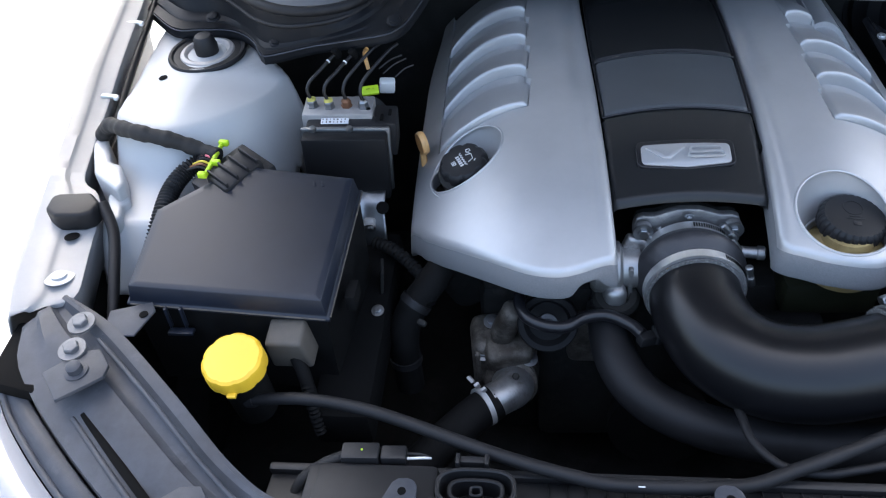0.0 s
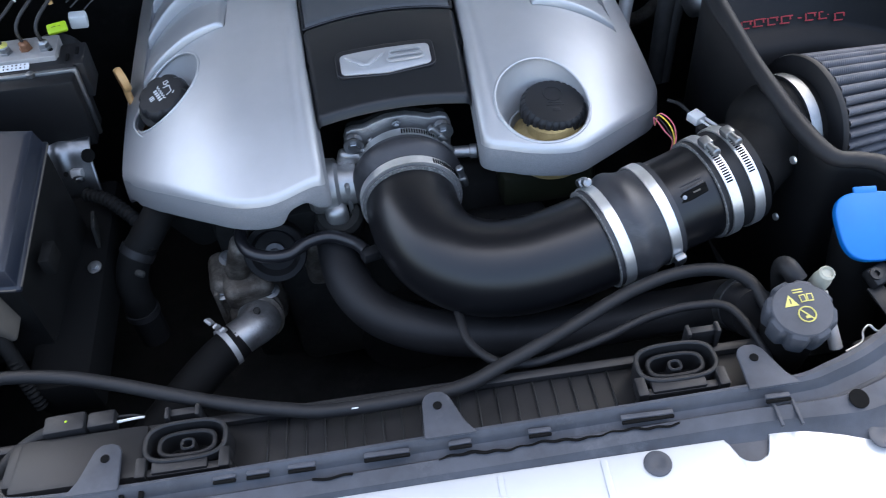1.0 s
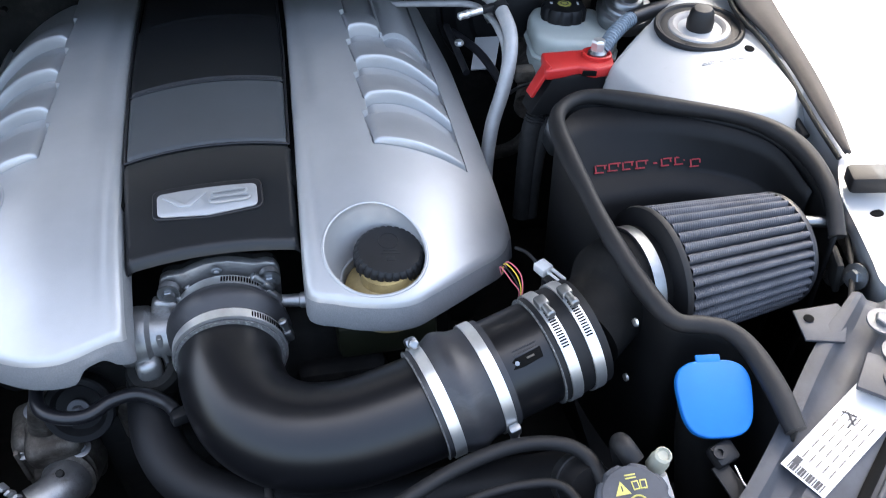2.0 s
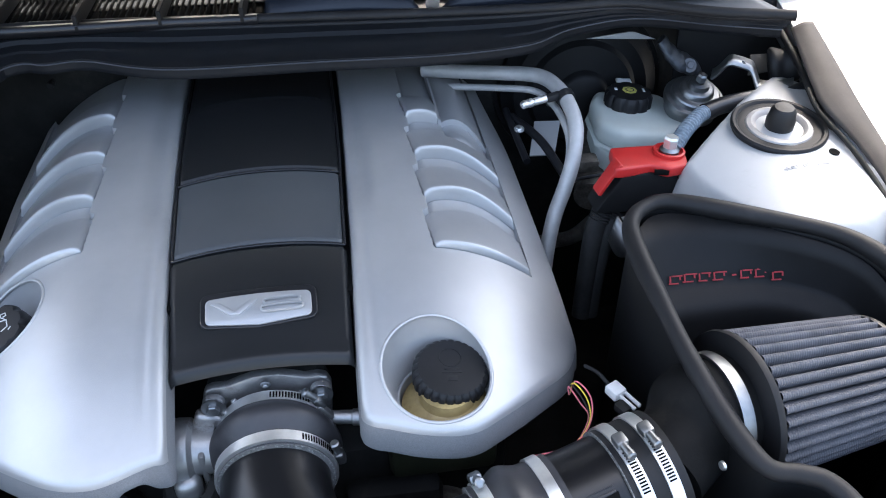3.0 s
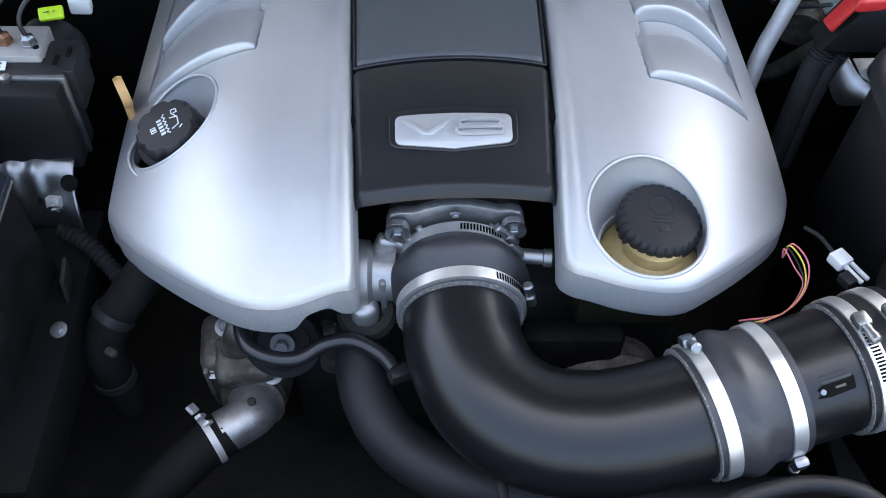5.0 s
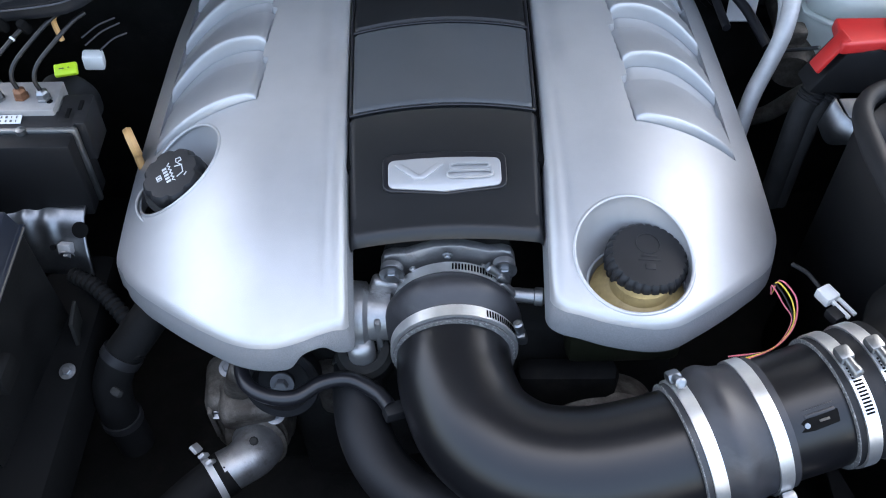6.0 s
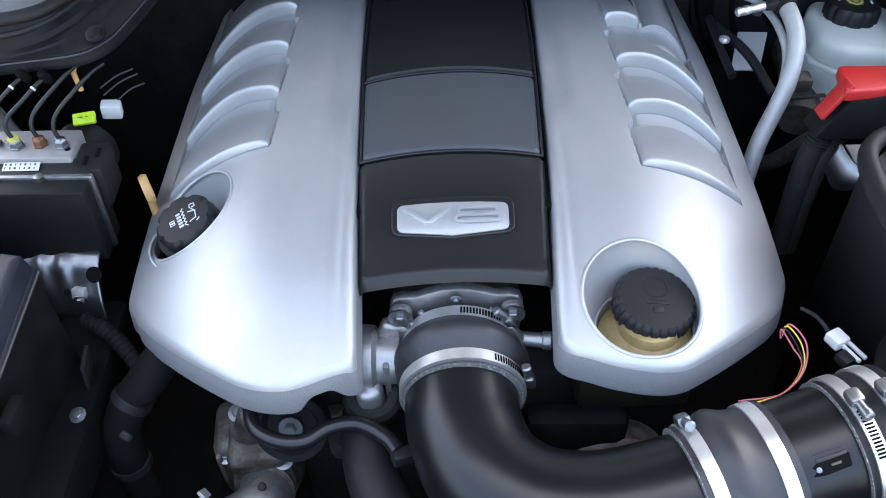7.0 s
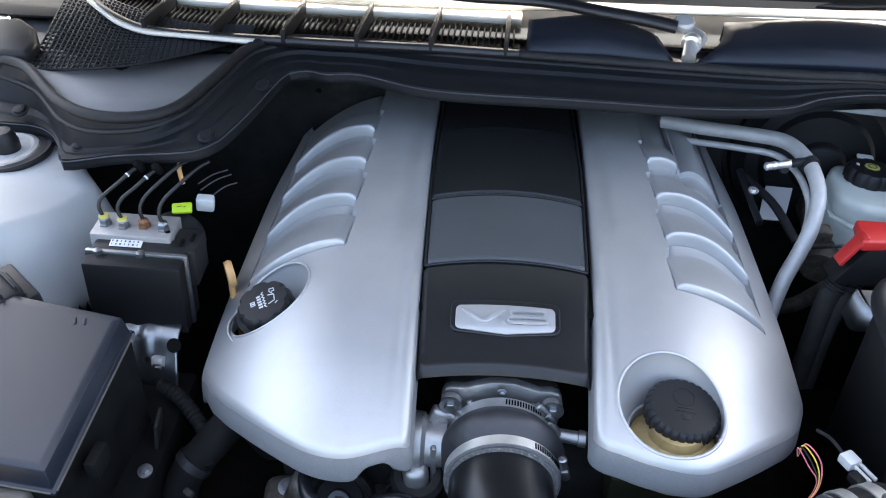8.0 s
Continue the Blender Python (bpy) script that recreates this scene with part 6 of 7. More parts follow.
hose("vacuum_hose", [(-0.197, 0.030, 0.858), (-0.196, 0.012, 0.860), (-0.187, -0.008, 0.860), (-0.166, -0.019, 0.858), (-0.142, -0.019, 0.857), (-0.120, -0.005, 0.858), (-0.094, -0.001, 0.858), (-0.068, -0.014, 0.856), (-0.056, -0.028, 0.855)], 0.0072, SATIN, "short black vacuum hose under the cover's edge", 60, 12)
vt = thing("hose_fitting", (-0.055, -0.03, 0.84), "black plastic hose fitting on the elbow", "fitting")
rbox("body", (0.024, 0.014, 0.014), pose(-0.050, -0.030, 0.851, 0, 10, 25), BLACK, vt, "", 0.003)
rbox("collar", (0.008, 0.018, 0.018), pose(-0.040, -0.026, 0.853, 0, 10, 25), BLACK, vt, "", 0.003)
lo = thing("sensor_boss", (-0.085, 0.03, 0.83), "dirty metal ring and sensor under the throttle", "sensor")
lathe("boss", [(0.026, -0.03), (0.028, 0.0), (0.024, 0.006), (0.016, 0.006), (0.015, -0.004)], aim((-0.083, 0.030, 0.858), (0, -0.3, 1)), DARK, lo)

lowbolt = thing("body_bolt", (-0.37, 0.02, 0.82), "steel bolt on a shade-darkened frame rail", "bolt")
bolt("bolt", (-0.372, 0.023, 0.836), (0, -0.3, 1), 0.0046, ZINC, lowbolt)
# rail coloured near-black in place of the shade low in the bay
rbox("rail", (0.07, 0.30, 0.06), pose(-0.395, 0.02, 0.804, 4), VOID, lowbolt, "shade-darkened frame rail", 0.01)

long_hose("heater_hose", [(-0.295, 0.085, 0.855), (-0.312, 0.062, 0.842), (-0.335, 0.040, 0.818), (-0.345, 0.025, 0.78), (-0.345, 0.02, 0.70)], 0.019, "black heater hose dipping under the cover", 40, 18, (), ((60, BLACK), (150, BLACK)), DEEP)
hose("ribbed_conduit", [(-0.388, 0.122, 0.862), (-0.362, 0.108, 0.862), (-0.338, 0.088, 0.856), (-0.320, 0.068, 0.848), (-0.31, 0.04, 0.83)], lambda t: 0.0080 + 0.0010 * math.sin(120 * t), DEEP, "black ribbed cable conduit beside the cover", 110, 12, "conduit")
ws_ = thing("solenoid_bracket", (-0.335, 0.0, 0.80), "small dark bracket with a dark clip by the frame rail", "bracket")
rbox("plate", (0.004, 0.03, 0.04), pose(-0.372, 0.068, 0.850, 0, 8, 10), DARK, ws_, "", 0.001)
rbox("clip", (0.012, 0.008, 0.008), pose(-0.312, -0.008, 0.848, 20, 0, -30), DARK, ws_, "dark hose clip", 0.003)
rl = thing("belt_guard", (0.05, 0.04, 0.7), "black plastic belt guard and front accessories", "guard")
rbox("guard", (0.10, 0.03, 0.08), pose(0.11, 0.03, 0.79), DEEP, rl, "", 0.012)
lathe("lower_pulley", [(0.03, -0.01), (0.065, -0.012), (0.066, 0.012), (0.03, 0.012)], aim((-0.02, 0.0, 0.66), (0, -1, 0.1)), DEEP, rl)
lathe("alternator", [(0.03, -0.02), (0.055, -0.01), (0.06, 0.02), (0.05, 0.03)], aim((0.15, 0.03, 0.74), (0, -1, 0.15)), DIRTYCAST, rl)

# ---- rear of the bay: cowl, brake fluid, terminal, pipes ----
def cowl():
    cw = thing("cowl_panel", (0, 0.6, 0.95), "black plastic cowl panel with a raised rubber seal", "cowl panel")
    seal = [(-0.78, 0.540, 1.095), (-0.705, 0.471, 1.095), (-0.646, 0.442, 1.095), (-0.561, 0.355, 1.095), (-0.499, 0.321, 1.096), (-0.441, 0.322, 1.098), (-0.408, 0.350, 1.10), (-0.391, 0.430, 1.10), (-0.376, 0.520, 1.10), (-0.340, 0.562, 1.10), (-0.20, 0.562, 1.10), (0.0, 0.549, 1.10), (0.22, 0.535, 1.10), (0.364, 0.530, 1.10), (0.466, 0.530, 1.10), (0.56, 0.490, 1.10), (0.66, 0.465, 1.10)]
    low = [(-0.775, 0.470, 1.035), (-0.710, 0.402, 1.035), (-0.670, 0.397, 1.035), (-0.627, 0.394, 1.035), (-0.598, 0.379, 1.035), (-0.574, 0.352, 1.035), (-0.560, 0.325, 1.035), (-0.548, 0.311, 1.036), (-0.520, 0.312, 1.040), (-0.481, 0.308, 1.050), (-0.443, 0.298, 1.060), (-0.402, 0.288, 1.070), (-0.370, 0.289, 1.075), (-0.354, 0.309, 1.075), (-0.346, 0.328, 1.076), (-0.332, 0.391, 1.078), (-0.318, 0.478, 1.080), (-0.305, 0.497, 1.081), (-0.285, 0.501, 1.082), (-0.262, 0.494, 1.082), (-0.214, 0.497, 1.082), (-0.112, 0.462, 1.082), (0.072, 0.457, 1.082), (0.217, 0.453, 1.082), (0.322, 0.466, 1.082), (0.384, 0.502, 1.082), (0.473, 0.52, 1.082), (0.568, 0.487, 1.082), (0.644, 0.463, 1.082)]
    n = 110
    a, b = spline(seal, n), spline(low, n)
    rows = []
    for f, dz in ((-0.08, -0.006), (0.0, -0.006), (0.05, None), (0.14, None), (0.32, None), (0.36, None), (0.62, None), (0.66, None), (0.93, None), (0.985, None), (1.0, -0.004), (1.0, -0.009), (1.03, -0.013)):
        r = a + (b - a) * f
        if dz is None:
            r[:, 2] = b[:, 2] + np.maximum(0, a[:, 2] - b[:, 2] - 0.018) * max(0.0, 1 - f) ** 6 + float(np.interp(f, [0.05, 0.14, 0.32, 0.36, 0.62, 0.66, 1.0], [0.012, 0.009, 0.0085, 0.0035, 0.0030, 0.0008, 0.0]))
        else:
            r[:, 2] += dz
        rows.append(r)
    v = np.array(rows).reshape(-1, 3)
    faces = [(k * n + i, k * n + i + 1, (k + 1) * n + i + 1, (k + 1) * n + i) for k in range(len(rows) - 1) for i in range(n - 1)]
    link("cowl_face", v, faces, COWL, cw, "", 35, 0.002)
    tube("seal", [(x, y + 0.002, z - 0.004) for x, y, z in seal], 0.0070, RUBBER, cw, "black rubber bonnet seal", 150, 12)
    ridge_line = a + (b - a) * 0.10
    tube("seal_ridge", [(p[0], p[1], q[2] + 0.53 * max(0, o[2] - q[2] - 0.018) + 0.009) for p, q, o in zip(ridge_line[::3], b[::3], a[::3])], 0.0034, RUBBER, cw, "second ridge of the bonnet seal", 150, 8)
    tube("edge_lip", [(x, y - 0.001, z - 0.002) for x, y, z in low], 0.0009, GREY, cw, "thin pale lower edge", 160, 6)
    # deck behind the seal
    back = [(-0.78, 0.70, 1.10), (-0.6, 0.66, 1.10), (-0.45, 0.64, 1.10), (-0.3, 0.64, 1.10), (0.0, 0.645, 1.10), (0.3, 0.64, 1.10), (0.5, 0.68, 1.10), (0.75, 0.75, 1.10)]
    c2 = np.array([(p[0], max(p[1] + 0.04, float(np.interp(p[0], [q[0] for q in back], [q[1] for q in back]))), 1.076) for p in a])
    r0 = a + (c2 - a) * 0.06
    r0[:, 2] -= 0.008
    r1 = a + (c2 - a) * 0.5
    r1[:, 2] -= 0.018
    v = np.vstack([r0, r1, c2])
    faces = [(k * n + i, k * n + i + 1, (k + 1) * n + i + 1, (k + 1) * n + i) for k in range(2) for i in range(n - 1)]
    link("deck", v, faces, DECK, cw, "dark grey smooth deck", 40, 0.002)
    for p in ((-0.332, 0.444, 1.083), (-0.5340, 0.3320, 1.0440), (-0.363, 0.311, 1.080), (-0.6460, 0.4040, 1.0480)):
        lathe("push_clip", [(0.0105, 0), (0.0105, 0.0015), (0.008, 0.0025), (0.007, 0.005), (0.003, 0.006)], aim(p, (0, -0.35, 1)), COWL, cw, "round black push clip", 24)
    prism("end_rubber", [(-0.727, 0.459), (-0.653, 0.463), (-0.655, 0.497), (-0.682, 0.546), (-0.719, 0.579), (-0.786, 0.567)], 0.030, pose(0, 0, 1.104), RUBBER, cw, "black rubber moulding at the cowl's end", 0.008, 3)
    # cowl grille: bed, bars, ribs and louvre blades, running a little askew
    def gy(x):
        return float(np.interp(x, [-0.68, -0.64, -0.59, -0.533, -0.43, -0.36, -0.13, 0.0], [0.700, 0.660, 0.606, 0.572, 0.560, 0.556, 0.556, 0.550]))

    def strip(name, y0, y1, z, mat, label="", xs=(-0.66, -0.60, -0.53, -0.43, -0.28, -0.13, -0.01), thick=0.004):
        return loft(name, [[(x, gy(x) + y0, z) for x in xs], [(x, gy(x) + y1, z) for x in xs]], 40, mat, cw, label, 0, thick)
    # bed and louvres are near-black: shade between the blades put into the colour
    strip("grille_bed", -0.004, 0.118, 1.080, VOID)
    strip("grille_bar", -0.010, 0.0, 1.104, SATIN, thick=0.012)
    # both ledges take their sunlit look from the pale beige colour
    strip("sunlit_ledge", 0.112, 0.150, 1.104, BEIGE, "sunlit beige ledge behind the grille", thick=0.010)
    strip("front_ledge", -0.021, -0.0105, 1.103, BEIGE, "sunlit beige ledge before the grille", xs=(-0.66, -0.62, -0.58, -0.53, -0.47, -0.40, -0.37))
    for k in range(6):
        x = -0.533 + 0.1010 * k
        rbox("grille_rib", (0.006, 0.130, 0.020), pose(x, gy(x) + 0.055, 1.104, -2, 0, 0), BOXBLACK, cw, "", 0.001, 1)
    for k in range(74):
        x = -0.64 + 0.0085 * k
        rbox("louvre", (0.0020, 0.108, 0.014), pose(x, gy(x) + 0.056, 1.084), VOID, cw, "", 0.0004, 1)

    # mesh screen of square holes: a bent sheet of bars
    def on_screen(u, v):
        p0 = Vector((-0.650, 0.455, 1.084)).lerp(Vector((-0.388, 0.582, 1.088)), u)
        p0.y -= 0.040 * math.sin(math.pi * u)
        far = float(np.interp(u, [0, 0.2, 0.45, 0.75, 1], [0.26, 0.232, 0.165, 0.075, 0.020]))
        p1 = Vector((p0.x - 0.062 * (1 - u), p0.y + far, 1.098))
        return p0.lerp(p1, v)
    for j in range(22):
        v = j / 21
        tube("screen_wire", [on_screen(i / 11, v) for i in range(12)], 0.0018, BOXBLACK, cw, "", 22, 5)
    for i in range(38):
        u = i / 37
        tube("screen_wire", [on_screen(u, v) for v in (0, 0.5, 1)], 0.0018, BOXBLACK, cw, "", 5, 5)
    # near-black sheet that paints the shade seen through the mesh holes
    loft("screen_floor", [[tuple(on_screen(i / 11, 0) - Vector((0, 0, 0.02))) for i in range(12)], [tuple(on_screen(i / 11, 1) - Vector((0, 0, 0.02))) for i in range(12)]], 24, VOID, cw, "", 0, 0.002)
    # raised end panels beside the wiper
    for xa, xb, top in ((-0.003, 0.200, 0.636), (0.222, 0.66, 0.662)):
        n0, n1 = (0.003, 0.030) if xa < 0.1 else (0.050, 0.020)
        mid = (xa + xb) / 2
        loft("end_panel", [[(xa, 0.566, 1.088), (mid, 0.562, 1.090), (xb, 0.558, 1.088)],
                           [(xa + n0 * 0.5, 0.578, 1.104), (mid, 0.574, 1.110), (xb - n1 * 0.4, 0.568, 1.103)],
                           [(xa + n0 * 0.8, 0.605, 1.112), (mid, 0.602, 1.120), (xb - n1 * 0.7, 0.590, 1.110)],
                           [(xa + n0, top - 0.008, 1.116), (mid, top, 1.124), (xb - n1, top - 0.026, 1.112)],
                           [(xa + n0, top, 1.08), (mid, top + 0.008, 1.08), (xb - n1, top - 0.018, 1.08)]], 24, LID, cw, "black plastic end panel", 14, 0.003)
    lathe("hook", [(0.0045, 0), (0.0045, 0.012), (0.002, 0.012)], aim((-0.305, 0.615, 0.995), (0, -1, 0)), BLACK, cw)


cowl()

ws = thing("windscreen", (0, 0.75, 1.1), "sunlit lower edge of the windscreen and beige sill", "windscreen")
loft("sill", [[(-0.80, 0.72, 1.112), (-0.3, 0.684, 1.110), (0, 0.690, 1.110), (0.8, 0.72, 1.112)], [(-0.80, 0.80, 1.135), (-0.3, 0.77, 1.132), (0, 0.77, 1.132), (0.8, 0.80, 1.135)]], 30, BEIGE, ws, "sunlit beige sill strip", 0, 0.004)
loft("pane", [[(-0.80, 0.80, 1.140), (-0.3, 0.77, 1.137), (0, 0.77, 1.137), (0.8, 0.80, 1.140)], [(-0.72, 1.5, 1.62), (-0.3, 1.45, 1.62), (0, 1.45, 1.62), (0.72, 1.5, 1.62)]], 30, GLASS, ws, "", 0, 0.005)

wp = thing("wiper", (0.215, 0.60, 1.1), "black wiper arm on a sunlit steel pivot", "wiper")
lathe("pivot_cap", [(0.013, 0), (0.014, 0.003), (0.014, 0.009), (0.011, 0.012), (0.002, 0.013)], aim((0.207, 0.598, 1.128), (0, -0.35, 1)), DULLALU, wp, "", 28)
tube("arm", [(0.196, 0.585, 1.132), (0.150, 0.592, 1.138), (0.105, 0.598, 1.142), (0.019, 0.628, 1.143), (-0.123, 0.640, 1.143), (-0.3, 0.70, 1.15)], lambda t: 0.012 - 0.003 * t, SATIN, wp, "", 40, 10, 0.7)
tube("arm", [(0.29, 0.70, 1.138), (0.376, 0.678, 1.142), (0.448, 0.668, 1.144), (0.62, 0.69, 1.15)], 0.011, SATIN, wp, "", 20, 10, 0.7)
lathe("linkage", [(0.009, 0), (0.009, 0.03), (0.013, 0.032), (0.013, 0.04)], aim((0.211, 0.545, 1.104), (0.15, 0.8, 0.25)), STEEL, wp, "bright steel linkage", 16)
tube("crank", [(0.214, 0.555, 1.106), (0.226, 0.575, 1.110), (0.236, 0.60, 1.114), (0.222, 0.618, 1.118)], 0.005, DULLALU, wp, "pale crank", 16, 10)
hg = thing("hinge_plate", (-0.84, 0.74, 1.05), "white painted bonnet hinge plate with an oval hole", "hinge")
prism("plate", [(-0.045, -0.03), (0.010, -0.035), (0.030, 0.0), (0.022, 0.05), (-0.045, 0.06)], 0.004, pose(-0.835, 0.735, 1.062, 12, 8, 0), WHITE, hg, "", 0.001)
lathe("hole", [(0.008, 0), (0.008, 0.001), (0.001, 0.001)], aim((-0.845, 0.741, 1.0635), (-0.14, -0.2, 1)), VOID, hg, "", 20)


def master_cylinder():
    mc = thing("brake_fluid_reservoir", (0.478, 0.50, 0.86), "milky plastic brake fluid reservoir with black cap", "reservoir")
    M = pose(0.493, 0.518, 0.922, -4, 3, -8)
    plan = [(-0.052, 0.066), (0.040, 0.066), (0.058, 0.040), (0.066, -0.018), (0.058, -0.044), (0.030, -0.064), (-0.034, -0.064), (-0.060, -0.040), (-0.064, 0.030)]
    prism("tank", plan, 0.034, M @ pose(0, 0, 0.020), MILKY, mc, "", 0.012, 4)
    prism("tank_seam", [(x * 1.035, y * 1.035) for x, y in plan], 0.004, M @ pose(0, 0, -0.012), MILKY, mc, "", 0.0012)
    prism("tank_base", [(x * 0.96, y * 0.96) for x, y in plan], 0.050, M @ pose(0, 0, -0.016), MILKY, mc, "", 0.010, 3)
    cm2 = M @ pose(-0.012, 0.022, 0.020)
    lid2 = lathe("cap", [(0.030, -0.006), (0.0335, -0.004), (0.0335, 0.014), (0.030, 0.019), (0.004, 0.020)], cm2, BLACK, mc, "black ribbed cap", 80, 10, 0.0022)
    lathe("symbol_disc", [(0.0105, 0.0202), (0.0105, 0.0210), (0.001, 0.0212)], cm2, YPRINT, lid2, "yellow round symbol", 8)
    lathe("symbol_ring", [(0.0062, 0.0211), (0.0062, 0.0216), (0.0048, 0.0216), (0.0048, 0.0211)], cm2, INK, lid2, "", 24)
    rbox("print_bar", (0.004, 0.007, 0.0006), cm2 @ pose(-0.019, 0.002, 0.0206), PALEPRINT, lid2, "pale printed bars", 0.0002)
    rbox("print_bar", (0.003, 0.011, 0.0006), cm2 @ pose(0.020, 0.002, 0.0206), PALEPRINT, lid2, "", 0.0002)
    rbox("tether", (0.022, 0.016, 0.005), cm2 @ pose(-0.002, 0.038, 0.016), WHITEPL, mc, "", 0.002)
    tube("cylinder", [(0.42, 0.45, 0.85), (0.44, 0.52, 0.86), (0.45, 0.70, 0.86)], 0.026, DIRTYCAST, mc, "dirty cast cylinder", 16, 20)
    rbox("sensor", (0.03, 0.025, 0.02), pose(0.408, 0.455, 0.905), DIRTYCAST, mc, "", 0.005)
    bst = thing("brake_booster", (0.45, 0.68, 0.8), "black round brake booster drum", "brake booster")
    dm = aim((0.44, 0.662, 0.915), (0.05, 1, -0.12))
    lathe("front_shell", [(0.03, -0.070), (0.036, -0.066), (0.040, -0.058), (0.075, -0.054), (0.082, -0.046), (0.100, -0.042), (0.108, -0.032), (0.118, -0.026), (0.122, -0.010)], dm, BOXBLACK, bst, "", 64)
    lathe("crimped_rim", [(0.122, -0.012), (0.128, -0.012), (0.130, -0.004), (0.128, 0.004), (0.122, 0.006), (0.118, 0.02)], dm, BOXBLACK, bst, "", 64)
    for k in range(2):
        lathe("mounting_nut", [(0.009, 0), (0.009, 0.010), (0.006, 0.012), (0.006, 0.018)], dm @ pose(0.05 - 0.10 * k, 0.0, -0.062, 180), ZINC, bst, "", 6, sharp=20)


master_cylinder()


def terminal():
    rt = thing("jump_terminal", (0.44, 0.31, 0.9), "red plastic jump start terminal cover with a steel stud", "terminal")
    M = pose(0.441, 0.330, 0.992, -4, 4, 2)
    top = [(-0.046, -0.020), (-0.036, 0.030), (0.030, 0.034), (0.048, 0.026), (0.052, 0.006), (0.046, -0.018), (0.020, -0.024), (0.002, -0.014), (-0.040, -0.022)]
    cv = prism("red_cover", top, 0.014, M, RED, rt, "", 0.0035, 3)
    rbox("side_flap", (0.046, 0.020, 0.005), M @ pose(-0.049, -0.010, -0.017, 0, -62, 4), RED, rt, "sloping red flap", 0.002)
    rbox("window", (0.018, 0.003, 0.007), M @ pose(0.012, -0.0215, -0.007, 0, 0, -6), VOID, cv, "dark slot", 0.001)
    prism("base", [(-0.060, -0.064), (0.036, -0.064), (0.038, -0.010), (-0.032, -0.010)], 0.040, M @ pose(0, -0.018, 0, 90), BOXBLACK, rt, "black plastic base", 0.004)
    lathe("well", [(0.019, 0.0), (0.019, 0.005), (0.0165, 0.006), (0.0155, 0.003), (0.0155, -0.002)], M @ pose(0.032, 0.012, -0.001), RED, cv, "", 32)
    st = M @ pose(0.032, 0.012, 0.0)
    lathe("washer", [(0.012, 0), (0.012, 0.005), (0.009, 0.008)], st, ZINC, rt, "", 20)
    lathe("stud_nut", [(0.009, 0.007), (0.009, 0.019), (0.0075, 0.022), (0.002, 0.022)], st, STEEL, rt, "", 6, sharp=20)
    for dx, r in ((0.0, 0.0125), (0.018, 0.0105)):
        run = [(0.404 + dx, 0.328, 0.950), (0.396 + dx, 0.326, 0.930), (0.385 + 0.95 * dx, 0.319, 0.900), (0.378 + 0.7 * dx, 0.306, 0.850), (0.372 + 0.6 * dx, 0.292, 0.78)]
        tube("cable", run, r, CORD, rt, "black taped battery cable", 60, 14)
        tube("ribbed_end", [Vector(run[0]).lerp(Vector(run[1]), f) for f in (0.0, 0.5, 1.0)] + [Vector(run[1]).lerp(Vector(run[2]), 0.55)], lambda t: r + 0.0006 + 0.0012 * math.sin(64 * t), RUBBER, rt, "ribbed cable end", 80, 14)
    tube("sleeved_cable", [(0.482, 0.352, 0.988), (0.503, 0.376, 0.997), (0.528, 0.400, 1.001), (0.543, 0.412, 1.000)], lambda t: 0.0095 + 0.0007 * math.sin(120 * t), material("blue_grey_braid", (0.16, 0.20, 0.24), 0.7, 0, 0.4, 200, 1500, 0.6), rt, "blue-grey braided sleeve", 130, 12)
    tube("cable", [(0.539, 0.410, 1.000), (0.572, 0.425, 1.000), (0.617, 0.438, 0.998), (0.647, 0.437, 0.997), (0.690, 0.449, 1.0), (0.72, 0.46, 1.0)], 0.0110, SATIN, rt, "black taped cable", 40, 12)
    br2 = thing("grey_bracket", (0.428, 0.27, 0.88), "galvanised bracket with a rubber-seated stud", "bracket")
    prism("plate", [(-0.024, 0.017), (0.030, 0.018), (0.032, -0.018), (-0.003, -0.018), (-0.018, -0.004)], 0.003, pose(0.427, 0.269, 0.938, 20, 0, 0), ZINC, br2, "galvanised plate", 0.001)
    loft("flap", [[(0.401, 0.288, 0.942), (0.408, 0.269, 0.936), (0.424, 0.252, 0.930)], [(0.395, 0.290, 0.905), (0.402, 0.270, 0.896), (0.416, 0.254, 0.908)]], 16, ZINC, br2, "folded side of the bracket", 3, 0.003)
    sm = aim((0.429, 0.268, 0.940), (0, -0.25, 1))
    lathe("rubber_seat", [(0.0135, 0), (0.0135, 0.010), (0.0115, 0.012), (0.004, 0.012)], sm, BLACK, br2, "black rubber seat", 24)
    lathe("washer", [(0.0100, 0.012), (0.0100, 0.0138), (0.005, 0.0140)], sm, ZINC, br2, "", 24)
    lathe("nut", [(0.0070, 0.0138), (0.0070, 0.0195), (0.0040, 0.0200), (0.0040, 0.028), (0.003, 0.029)], sm, STEEL, br2, "", 6, sharp=20)


terminal()

purge = thing("pressure_regulator", (0.56, 0.44, 0.97), "round zinc regulator under a bent steel strap", "regulator")
pm = aim((0.5665, 0.506, 0.970), (0.05, -0.25, 1))
lathe("drum", [(0.030, -0.032), (0.036, -0.028), (0.037, -0.014), (0.041, -0.012), (0.0415, -0.006), (0.040, -0.003), (0.034, -0.002), (0.033, 0.004), (0.031, 0.006), (0.024, 0.007), (0.022, 0.013), (0.020, 0.0145), (0.015, 0.015), (0.0135, 0.022), (0.004, 0.023)], pm, ZINC, purge, "", 48)
lathe("stud", [(0.007, 0.025), (0.007, 0.034), (0.004, 0.036)], pm, ZINC, purge, "", 6)
